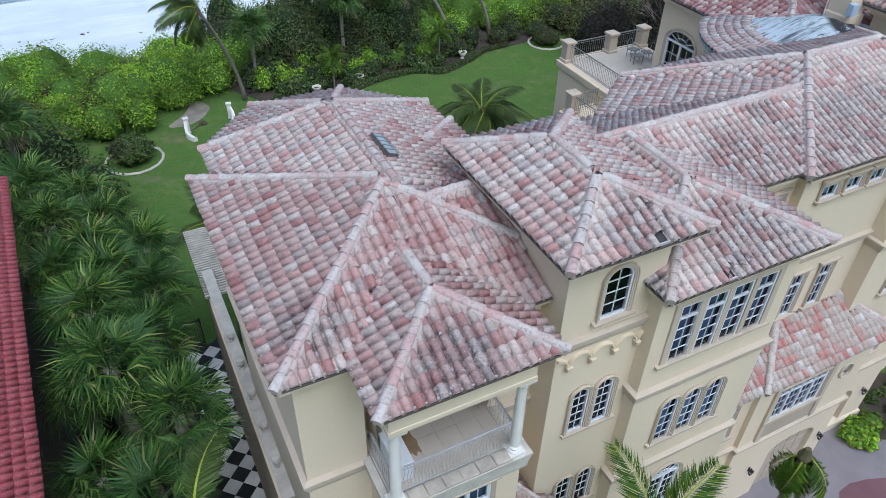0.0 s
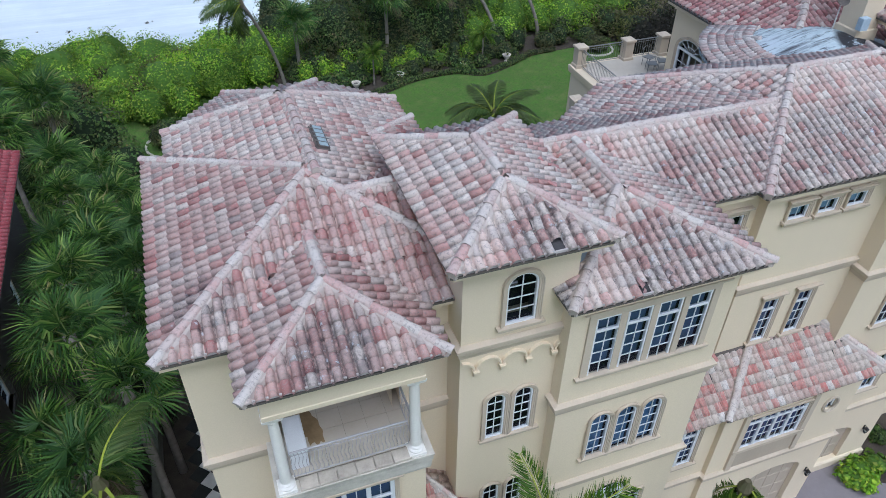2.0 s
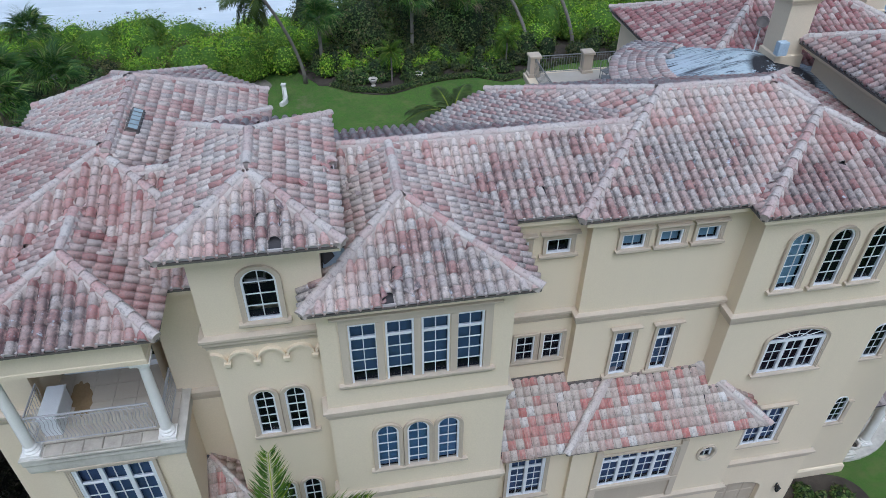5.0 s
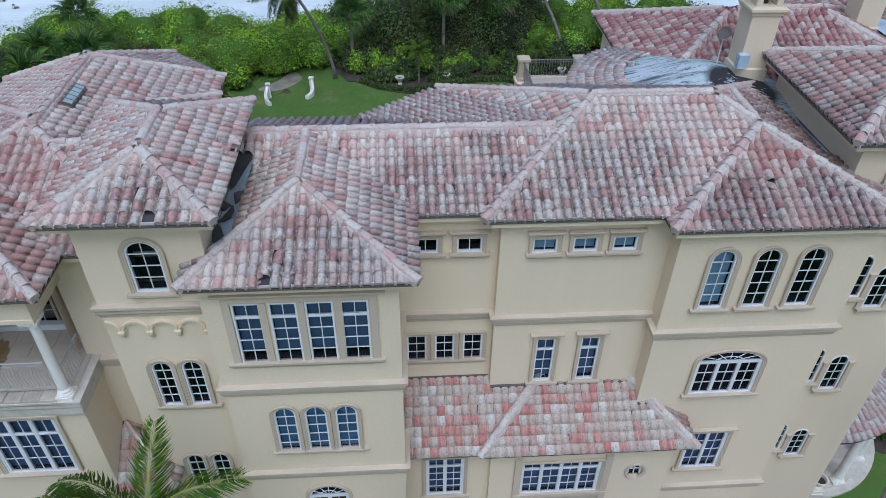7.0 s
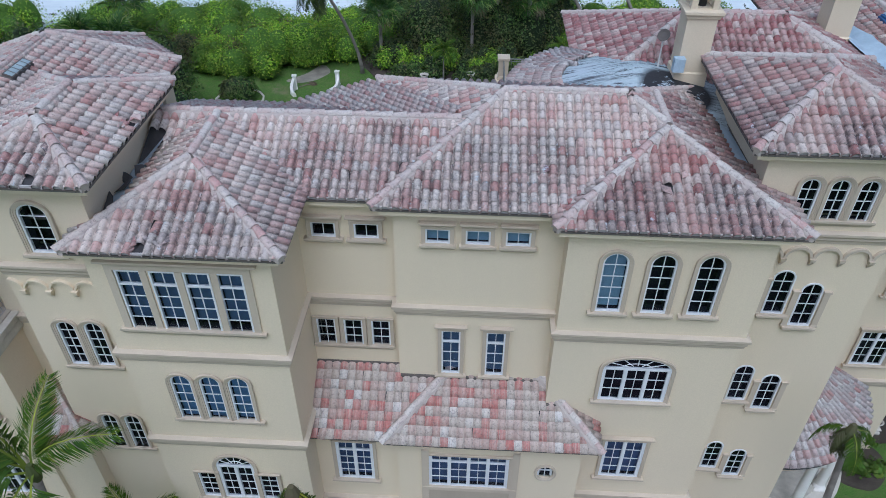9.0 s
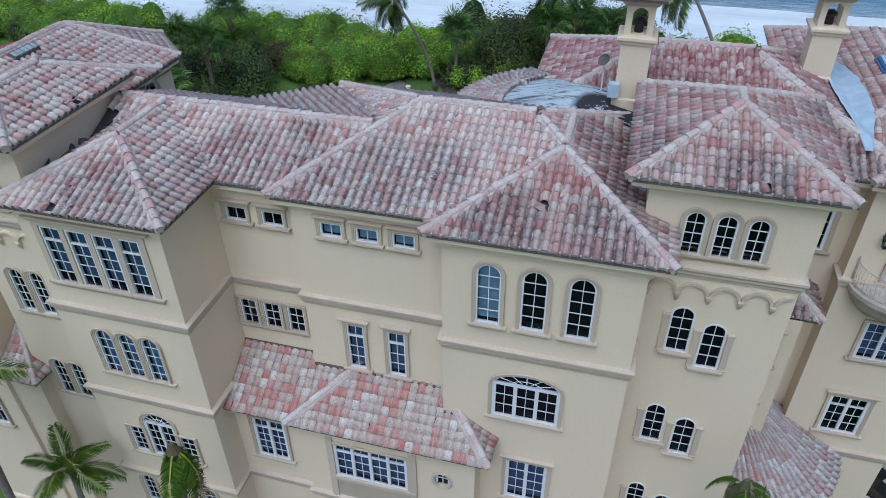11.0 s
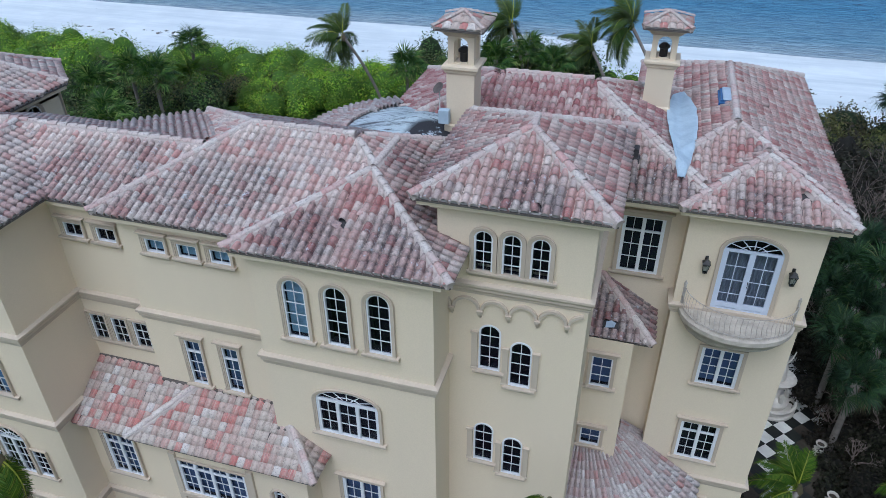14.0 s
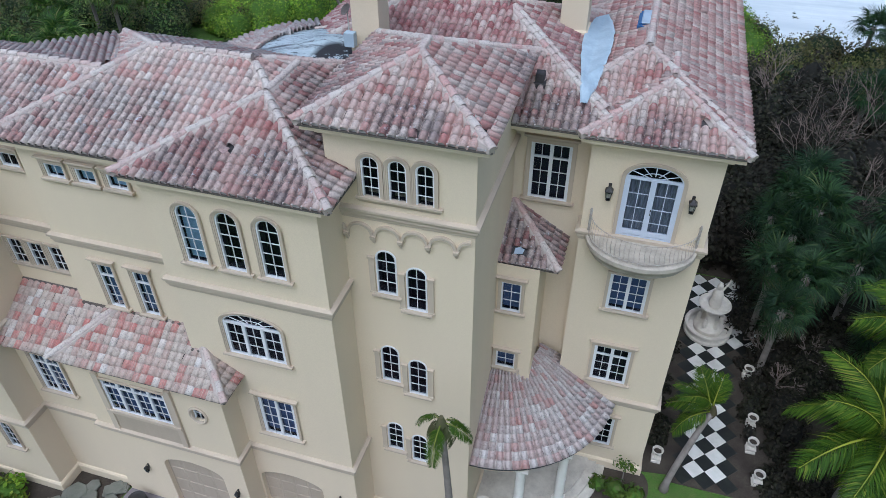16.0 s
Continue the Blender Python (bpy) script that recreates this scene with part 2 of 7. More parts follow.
MAT["skylight_pane"] = surface("weathered_glass", (0.36, 0.44, 0.46), (0.20, 0.26, 0.28), 0.3, 3, 20, 0.7)
MAT["solar"] = surface("blue_skylight", (0.05, 0.13, 0.30), (0.03, 0.07, 0.16), 0.25, 2, 20)


def leaf_paint(name, stops, rough=0.5, dead=None, second=None):
    m, t, b = nodes_of(name)
    p = place_of(t)
    c = ramp(t, rand_of(t), stops).outputs["Color"]
    patch = noise_of(t, p, 0.35, 4, 0.6, 0.4, 0.62)
    c = mixed(t, patch, c, mixed(t, 0.7, c, dead or (0.06, 0.10, 0.02)))
    if second:
        c = mixed(t, noise_of(t, p, 0.17, 5, 0.65, 0.47, 0.60), c, mixed(t, 0.72, c, second))
    t.links.new(c, b.inputs["Base Color"])
    b.inputs["Roughness"].default_value = rough
    b.inputs["Specular IOR Level"].default_value = 0.18
    tr = t.nodes.new("ShaderNodeBsdfTranslucent")
    t.links.new(c, tr.inputs["Color"])
    mx = t.nodes.new("ShaderNodeMixShader")
    mx.inputs[0].default_value = 0.25
    t.links.new(b.outputs[0], mx.inputs[1]), t.links.new(tr.outputs[0], mx.inputs[2])
    t.links.new(mx.outputs[0], t.nodes["Material Output"].inputs["Surface"])
    return m


MAT["grape"] = leaf_paint("sea_grape_leaf", [(0.0, (0.14, 0.30, 0.018)), (0.4, (0.26, 0.48, 0.025)), (0.75, (0.38, 0.58, 0.035)), (1.0, (0.56, 0.62, 0.07))], second=(0.045, 0.07, 0.02))
MAT["shrub"] = leaf_paint("dark_shrub_leaf", [(0.0, (0.035, 0.07, 0.02)), (0.5, (0.08, 0.15, 0.035)), (0.85, (0.15, 0.22, 0.05)), (1.0, (0.22, 0.18, 0.08))], 0.55, (0.07, 0.05, 0.03))
MAT["palm"] = leaf_paint("fan_palm_leaf", [(0.0, (0.016, 0.042, 0.008)), (0.45, (0.050, 0.112, 0.017)), (0.75, (0.13, 0.235, 0.034)), (0.92, (0.28, 0.36, 0.08)), (1.0, (0.34, 0.29, 0.12))], 0.45, (0.05, 0.11, 0.035))
MAT["coco"] = leaf_paint("coconut_palm_leaf", [(0.0, (0.022, 0.058, 0.006)), (0.5, (0.060, 0.125, 0.009)), (0.85, (0.13, 0.21, 0.014)), (1.0, (0.24, 0.25, 0.03))], 0.6, (0.055, 0.11, 0.012))
# dead brown brush, its colours darkened further to hold the shade under trees
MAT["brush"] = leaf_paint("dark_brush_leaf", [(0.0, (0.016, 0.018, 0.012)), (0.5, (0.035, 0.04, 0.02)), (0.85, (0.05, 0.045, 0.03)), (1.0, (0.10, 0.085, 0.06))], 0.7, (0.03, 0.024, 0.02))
MAT["olive"] = leaf_paint("olive_coast_leaf", [(0.0, (0.05, 0.06, 0.02)), (0.5, (0.11, 0.13, 0.03)), (0.85, (0.17, 0.17, 0.045)), (1.0, (0.20, 0.16, 0.09))], 0.6, (0.09, 0.07, 0.045))
# fan palm leaf again, with the shade of the side trees painted in
MAT["shade_palm"] = leaf_paint("shaded_fan_palm_leaf", [(0.0, (0.018, 0.04, 0.018)), (0.5, (0.035, 0.075, 0.03)), (0.9, (0.06, 0.12, 0.035)), (1.0, (0.12, 0.14, 0.05))], 0.5, (0.02, 0.04, 0.025))
MAT["deep_coco"] = leaf_paint("dark_coconut_leaf", [(0.0, (0.04, 0.08, 0.015)), (0.5, (0.08, 0.14, 0.025)), (1.0, (0.15, 0.20, 0.05))], 0.45, (0.06, 0.07, 0.03))
MAT["rachis"] = leaf_paint("yellow_frond_stalk", [(0.0, (0.30, 0.36, 0.03)), (1.0, (0.40, 0.42, 0.05))], 0.5)
# brush core: shade between the twigs, painted as near-black
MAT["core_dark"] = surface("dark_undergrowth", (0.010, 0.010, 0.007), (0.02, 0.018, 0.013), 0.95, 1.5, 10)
# stucco colour with the deep shade beside the neighbour's house painted in
MAT["shade_stucco"] = surface("dark_brown_stucco", (0.09, 0.078, 0.07), (0.06, 0.052, 0.047), 0.9, 0.8, 18)
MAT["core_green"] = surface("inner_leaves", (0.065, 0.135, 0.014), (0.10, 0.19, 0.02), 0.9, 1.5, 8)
MAT["grey_iron"] = surface("grey_metal_rail", (0.22, 0.22, 0.21), (0.12, 0.12, 0.11), 0.5, 3, 30, 0.5, 0.05)
MAT["garden_stone"] = surface("pale_carved_stone", (0.74, 0.69, 0.60), (0.48, 0.44, 0.38), 0.8, 2.2, 24, 0.7, 0.2)
MAT["brown"] = leaf_paint("dry_leaf", [(0.0, (0.10, 0.07, 0.045)), (1.0, (0.22, 0.17, 0.12))], 0.8)
# shrub core: the shade deep between leaves is put into this colour
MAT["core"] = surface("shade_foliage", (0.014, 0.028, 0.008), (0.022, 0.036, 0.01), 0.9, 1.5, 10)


def glass_paint():
    m, t, b = nodes_of("window_glass")
    t.nodes.remove(b)
    g = add(t, "ShaderNodeBsdfGlossy", Roughness=0.03, Color=(0.85, 0.92, 1.0, 1))
    tr = add(t, "ShaderNodeBsdfTransparent", Color=(0.80, 0.85, 0.92, 1))
    fr = add(t, "ShaderNodeFresnel", IOR=1.3)
    mx = t.nodes.new("ShaderNodeMixShader")
    t.links.new(fr.outputs[0], mx.inputs[0])
    t.links.new(tr.outputs[0], mx.inputs[1]), t.links.new(g.outputs[0], mx.inputs[2])
    t.links.new(mx.outputs[0], t.nodes["Material Output"].inputs["Surface"])
    return m


MAT["glass"] = glass_paint()


def ground_paint():
    m, t, b = nodes_of("lawn_and_sand")
    p = place_of(t)
    sep = t.nodes.new("ShaderNodeSeparateXYZ")
    t.links.new(p, sep.inputs[0])
    n1, n2, n3 = noise_of(t, p, 0.22, 5), noise_of(t, p, 2.5, 5), noise_of(t, p, 25, 3)
    grass = mixed(t, n1, (0.135, 0.255, 0.038), (0.095, 0.195, 0.032))
    grass = mixed(t, n2, grass, (0.15, 0.19, 0.06))
    grass = mixed(t, n3, grass, (0.045, 0.10, 0.02))
    grass = mixed(t, noise_of(t, p, 0.7, 6, 0.7, 0.52, 0.74), grass, (0.15, 0.18, 0.06))
    bare = noise_of(t, p, 0.20, 6, 0.7, 0.60, 0.74)
    grass = mixed(t, bare, grass, (0.20, 0.17, 0.11))
    sand = mixed(t, n1, (0.75, 0.80, 0.81), (0.66, 0.71, 0.72))
    along = add(t, "ShaderNodeMapping", Scale=(0.12, 0.8, 1))
    t.links.new(p, along.inputs["Vector"])
    sand = mixed(t, noise_of(t, along.outputs["Vector"], 0.35, 6, 0.7, 0.42, 0.66), sand, (0.58, 0.64, 0.66))
    sand = mixed(t, noise_of(t, p, 0.9, 7, 0.75, 0.67, 0.72), sand, (0.30, 0.29, 0.26))
    wob = t.nodes.new("ShaderNodeMath")
    wob.operation = "MULTIPLY_ADD"
    t.links.new(n1, wob.inputs[0])
    wob.inputs[1].default_value = 2.0
    t.links.new(sep.outputs["Y"], wob.inputs[2])
    edge = add(t, "ShaderNodeMapRange")
    edge.inputs["From Min"].default_value, edge.inputs["From Max"].default_value = 60.0, 60.8
    t.links.new(wob.outputs[0], edge.inputs["Value"])
    c = mixed(t, edge.outputs[0], grass, sand)
    t.links.new(c, b.inputs["Base Color"])
    b.inputs["Roughness"].default_value = 0.95
    b.inputs["Specular IOR Level"].default_value = 0.1
    bump_of(t, b, n3, 0.5, 0.03)
    return m


MAT["ground"] = ground_paint()


def sea_paint():
    m, t, b = nodes_of("sea_water")
    p = place_of(t)
    sep = t.nodes.new("ShaderNodeSeparateXYZ")
    t.links.new(p, sep.inputs[0])
    depth = add(t, "ShaderNodeMapRange")
    depth.inputs["From Min"].default_value, depth.inputs["From Max"].default_value = 88, 150
    t.links.new(sep.outputs["Y"], depth.inputs["Value"])
    c = ramp(t, depth.outputs[0], [(0.0, (0.74, 0.80, 0.82)), (0.06, (0.52, 0.68, 0.76)), (0.16, (0.27, 0.50, 0.66)), (0.4, (0.13, 0.37, 0.58)), (1.0, (0.08, 0.29, 0.52))]).outputs["Color"]
    mp = add(t, "ShaderNodeMapping", Scale=(0.10, 0.5, 1))
    t.links.new(p, mp.inputs["Vector"])
    foam = noise_of(t, mp.outputs["Vector"], 0.6, 6, 0.65, 0.68, 0.76)
    c = mixed(t, foam, c, (0.62, 0.68, 0.70))
    chop = noise_of(t, mp.outputs["Vector"], 3.5, 6, 0.7, 0.42, 0.62)
    c = mixed(t, chop, c, mixed(t, 0.45, c, (0.01, 0.10, 0.26)))
    t.links.new(c, b.inputs["Base Color"])
    b.inputs["Roughness"].default_value = 0.18
    w = noise_of(t, mp.outputs["Vector"], 2.5, 6, 0.65, 0.3, 0.7)
    bump_of(t, b, w, 1.0, 0.8)
    return m


MAT["sea"] = sea_paint()


# ---- mesh helpers ----
class Shape:
    """Collects vertices and faces for one mesh."""

    def __init__(self):
        self.v, self.f, self.flat, self.crest = [], [], set(), []

    def poly(self, pts):
        n = len(self.v)
        self.v += [tuple(p) for p in pts]
        self.f.append(tuple(range(n, n + len(pts))))
        return self

    def box(self, x0, x1, y0, y1, z0, z1):
        n = len(self.v)
        self.v += [(x, y, z) for z in (z0, z1) for x, y in ((x0, y0), (x1, y0), (x1, y1), (x0, y1))]
        self.f += [tuple(n + k for k in q) for q in ((3, 2, 1, 0), (4, 5, 6, 7), (0, 1, 5, 4), (1, 2, 6, 5), (2, 3, 7, 6), (3, 0, 4, 7))]
        return self

    def loft(self, rings, cap=True):
        """Rings of equal length, joined one to the next."""
        n, k = len(self.v), len(rings[0])
        for r in rings:
            self.v += [tuple(p) for p in r]
        for a in range(len(rings) - 1):
            for b in range(k):
                c = (b + 1) % k
                self.f.append((n + a * k + b, n + a * k + c, n + (a + 1) * k + c, n + (a + 1) * k + b))
        if cap:
            self.f.append(tuple(n + k - 1 - b for b in range(k)))
            self.f.append(tuple(n + (len(rings) - 1) * k + b for b in range(k)))
        return self

    def steps(self, x0, x1, y0, y1, levels):
        """A stack of rectangles: (outset, z) from the bottom up."""
        return self.loft([[(x0 - d, y0 - d, z), (x1 + d, y0 - d, z), (x1 + d, y1 + d, z), (x0 - d, y1 + d, z)] for d, z in levels])

    def lathe(self, cx, cy, levels, n=16):
        """A turned shape: (radius, z) from the bottom up."""
        return self.loft([[(cx + r * math.cos(2 * math.pi * k / n), cy + r * math.sin(2 * math.pi * k / n), z) for k in range(n)] for r, z in levels])

    def tube(self, pts, radii, n=8):
        rings = []
        for k, p in enumerate(pts):
            a, b = Vector(pts[max(k - 1, 0)]), Vector(pts[min(k + 1, len(pts) - 1)])
            q = (b - a).to_track_quat("Z", "Y")
            r = radii[k] if isinstance(radii, (list, tuple)) else radii
            rings.append([Vector(p) + q @ Vector((r * math.cos(2 * math.pi * j / n), r * math.sin(2 * math.pi * j / n), 0)) for j in range(n)])
        return self.loft(rings)

    def mesh(self, name, material, smooth=False):
        me = bpy.data.meshes.new(name)
        me.from_pydata(self.v, [], self.f)
        me.materials.append(material)
        if smooth:
            me.polygons.foreach_set("use_smooth", [k not in self.flat for k in range(len(me.polygons))])
        if self.crest:
            at = me.attributes.new("crest", "FLOAT", "POINT")
            at.data.foreach_set("value", self.crest)
        if self.flat:
            me.materials.append(MAT["tile_edge"])
            me.polygons.foreach_set("material_index", [int(k in self.flat) for k in range(len(me.polygons))])
        me.update()
        return me


def under(ob, parent):
    ob.parent = parent
    return ob


def part(name, shape, material, parent=None, label="", smooth=False, m=None):
    ob = new(name, shape if isinstance(shape, bpy.types.Mesh) else shape.mesh(name, material, smooth))
    if parent is not None:
        ob.parent = parent
    if m is not None:
        ob.matrix_basis = m
    if label:
        ob["label"] = label
    return ob


def thing(name, label, category, at=(0, 0, 0), group="", kind=""):
    ob = new(name)
    ob.location = at
    return tagged(ob, label, category, group, kind)


def quads(name, verts, per, material):
    """A mesh of loose polygons of per corners each, from an array of corners."""
    me = bpy.data.meshes.new(name)
    n = len(verts)
    me.vertices.add(n)
    me.vertices.foreach_set("co", np.ascontiguousarray(verts, np.float32).ravel())
    me.loops.add(n)
    me.loops.foreach_set("vertex_index", np.arange(n, dtype=np.int32))
    me.polygons.add(n // per)
    me.polygons.foreach_set("loop_start", np.arange(0, n, per, dtype=np.int32))
    me.materials.append(material)
    me.update(calc_edges=True)
    me.validate()
    return me

# ---- mansion: roofs ----
mansion = thing("mansion", "large cream stucco mansion with storm-damaged pink clay tile roofs", "house")
TILE_W, TILE_L = 0.265, 0.322
PROFILE = {"porch_tile": 0.42, "fan_tile": 1.0}


def tile_mesh(width=TILE_W, length=TILE_L, seed=0, high=1.0):
    """One barrel roof tile: x across, y up the slope, z out of the roof; its lower end stands on the tile below."""
    rng = random.Random(seed)
    s = Shape()
    us = [0, 0.11, 0.16, 0.24, 0.37, 0.52, 0.67, 0.80, 0.88, 0.93, 1.0]
    zs = [z * high for z in (-0.040, -0.042, 0.022, 0.070, 0.098, 0.107, 0.098, 0.070, 0.022, -0.042, -0.040)]
    lo, hi = -0.025 + rng.uniform(-0.008, 0.008), length + 0.03
    low = [(u * width, lo, z + 0.030) for u, z in zip(us, zs)]
    top = [(u * width, hi, z * 0.92 + 0.006) for u, z in zip(us, zs)]
    lip = [(u * width, lo + 0.006, z + 0.012) for u, z in zip(us, zs)]
    n = len(us)
    s.v = lip + low + top
    for r in (0, 1):
        s.f += [(r * n + k, r * n + k + 1, (r + 1) * n + k + 1, (r + 1) * n + k) for k in range(n - 1)]
    s.flat = set(range(n - 1))
    s.crest = [max(0.0, z / (0.107 * high)) for z in zs] * 3
    return s


def clip(poly, fun):
    """The part of a convex polygon (plan points) where fun >= 0."""
    out = []
    for k, p in enumerate(poly):
        q = poly[(k + 1) % len(poly)]
        a, b = fun(p), fun(q)
        if a >= 0:
            out.append(p)
        if (a >= 0) != (b >= 0):
            w = a / (a - b)
            out.append((p[0] + w * (q[0] - p[0]), p[1] + w * (q[1] - p[1])))
    return out


class Roof:
    """A hipped roof over a convex eave outline (counter-clockwise), one slope an edge; None: a plain upright end."""

    def __init__(self, name, outline, eave, slopes, label="", paint="tile", drip=True):
        self.drip = drip
        self.name, self.outline, self.eave, self.label, self.paint = name, outline, eave, label, paint
        n = len(outline)
        self.slopes = slopes if isinstance(slopes, (list, tuple)) else [slopes] * n
        self.planes = []
        for k in range(n):
            p, q = outline[k], outline[(k + 1) % n]
            ln = math.hypot(q[0] - p[0], q[1] - p[1])
            e = ((q[0] - p[0]) / ln, (q[1] - p[1]) / ln)
            self.planes.append((p, e, (-e[1], e[0]), ln, self.slopes[k]))
        self.faces = {}
        for k in range(n):
            if self.slopes[k] is None:
                continue
            poly = list(outline)
            for j in range(n):
                if j != k and self.slopes[j] is not None:
                    poly = clip(poly, lambda p, j=j, k=k: self.rise(j, p) - self.rise(k, p) + 1e-9)
                    if len(poly) < 3:
                        break
            if len(poly) >= 3:
                self.faces[k] = poly

    def rise(self, k, p):
        o, e, m, ln, s = self.planes[k]
        return s * ((p[0] - o[0]) * m[0] + (p[1] - o[1]) * m[1])

    def inside(self, p, slack=0.0):
        return all((p[0] - o[0]) * m[0] + (p[1] - o[1]) * m[1] >= -slack for o, e, m, ln, s in self.planes)

    def top(self, p):
        if not self.inside(p):
            return -1e9
        return self.eave + min(self.rise(k, p) for k in range(len(self.planes)) if self.slopes[k] is not None)


def rect(x0, x1, y0, y1):
    return [(x0, y0), (x1, y0), (x1, y1), (x0, y1)]


ROOFS = [
    Roof("roof", rect(3.05, 11.3, 9.33, 17.8), 14.52, 0.34, "broad hipped tile roof of the corner wing", "dusky_tile"),
    Roof("roof", [(3.7, 13.2), (11.15, 13.2), (11.15, 19.35), (8.9, 21.47), (5.78, 21.5), (3.7, 19.35)], 14.48, [None, 0.41, 0.41, 0.41, 0.41, 0.41], "tile roof with a many-sided end"),
    Roof("roof", rect(7.9, 10.0, 10.6, 14.8), 14.955, [0.345, None, 0.345, None], "low tile roof beside the tower", "dusky_tile", drip=False),
    Roof("roof", rect(4.62, 9.02, 7.76, 12.4), 14.50, [0.385, 0.385, None, 0.385], "hipped tile roof over the balcony", "dusky_tile"),
    Roof("roof", rect(9.22, 13.18, 8.30, 14.1), 16.12, 0.385, "hipped tower roof with slipped tiles"),
    Roof("roof", rect(12.08, 17.66, 8.0, 13.2), 14.44, [0.395, 0.375, None, 0.425], "hipped tile roof with mould-darkened eaves"),
    Roof("roof", rect(12.7, 24.6, 10.75, 16.2), 14.40, [0.40, None, 0.40, None], "long tile roof with dark mould stains"),
    Roof("roof", [(19.5, 10.43), (30.62, 10.43), (30.62, 18.4), (18.7, 18.4)], 14.38, 0.405, "main hipped tile roof"),
    Roof("roof", [(18.5, 18.2), (15.9, 16.2), (18.6, 13.5), (21.5, 13.5), (21.9, 14.3)], 14.42, [0.197, None, None, None, None], "angled tile slope at the back corner"),
    Roof("roof", rect(24.4, 31.0, 9.80, 15.2), 14.34, [0.385, 0.385, None, 0.385], "hipped tile roof over the arched windows", "dusky_tile"),
    Roof("roof", rect(29.5, 34.9, 11.28, 17.4), 15.96, 0.42, "raised hipped tower roof", "dusky_tile"),
    Roof("roof", rect(25.75, 37.2, 17.0, 25.0), 14.52, 0.40, "hipped dark red tile roof of the seaward block", "maroon_tile"),
    Roof("roof", rect(33.6, 37.93, 15.95, 20.4), 14.22, [0.40, 0.40, None, None], "tile slope beside the tower with a roof vent", "dusky_tile"),
    Roof("roof", rect(34.75, 41.55, 16.5, 29.3), 14.2, 0.395, "long hipped tile roof of the end wing", "dusky_tile"),
    Roof("roof", rect(36.62, 41.6, 15.8, 20.2), 14.2, [0.385, 0.385, None, 0.385], "small front hip of the end wing", "dusky_tile"),
]
PORCH = [
    Roof("roof", [(17.2, 9.02), (19.72, 9.02), (21.75, 11.12), (17.2, 11.12)], 6.2, [0.66, None, None, None], "red and cream tile porch roof", "porch_tile"),
    Roof("roof", rect(19.6, 26.65, 8.93, 16.9), 6.18, [0.66, 0.66, None, 0.66], "hipped porch roof of pale and red tiles", "porch_tile"),
    Roof("roof", rect(34.3, 36.55, 15.15, 17.2), 9.25, [0.62, 0.62, None, None], "little lean-to tile roof with a hole", "dusky_tile"),
    Roof("roof", rect(8.58, 10.35, 8.02, 9.72), 6.5, [0.74, 0.74, None, None], "little tile roof beside the balcony", "porch_tile"),
]
TILE_MESHES = {k: [tile_mesh(seed=j, high=PROFILE.get(k, 1.0)).mesh("tile", MAT[k], True) for j in range(3)] for k in ("tile", "dusky_tile", "maroon_tile", "porch_tile", "fan_tile", "red_tile")}


def cap_mesh():
    s = Shape()
    n = 8
    rings = []
    for y, r, lift in ((-0.02, 0.124, 0.024), (0.42, 0.106, 0.0)):
        rings.append([(r * math.cos(math.pi * k / n), y, r * 0.85 * math.sin(math.pi * k / n) + lift) for k in range(n + 1)])
    lip = [(x * 0.86, y + 0.003, z * 0.86) for x, y, z in rings[0]]
    for a, b in ((lip, rings[0]), (rings[0], rings[1])):
        m = len(s.v)
        s.v += a + b
        s.f += [(m + k + 1, m + k, m + n + 1 + k, m + n + 2 + k) for k in range(n)]
    return s.mesh("ridge_tile", MAT["cap"], True)


CAP_MESH = cap_mesh()
GAPS = [(14.0, 8.15, 0.11), (14.75, 8.2, 0.10), (13.05, 11.3, 0.16), (12.75, 8.75, 0.15), (27.4, 11.2, 0.15), (40.2, 16.9, 0.16), (40.9, 17.6, 0.14), (34.55, 11.9, 0.16), (11.8, 8.45, 0.13), (34.8, 11.45, 0.2), (35.1, 15.55, 0.15)]

# strips where the tiles are gone and the underlay lies bare
STRIPPED = [(29.45, 30.6, 12.7, 17.7, 14.0, 15.3), (12.5, 13.2, 9.1, 12.8, 14.3, 15.6)]


def hidden(p, z, own, group, slack=0.08):
    for r in group:
        if r is own or r.top(p) <= z + slack:
            continue
        if r.eave < z + 0.35 or (r.inside(p, -0.6)):
            return True
    return False


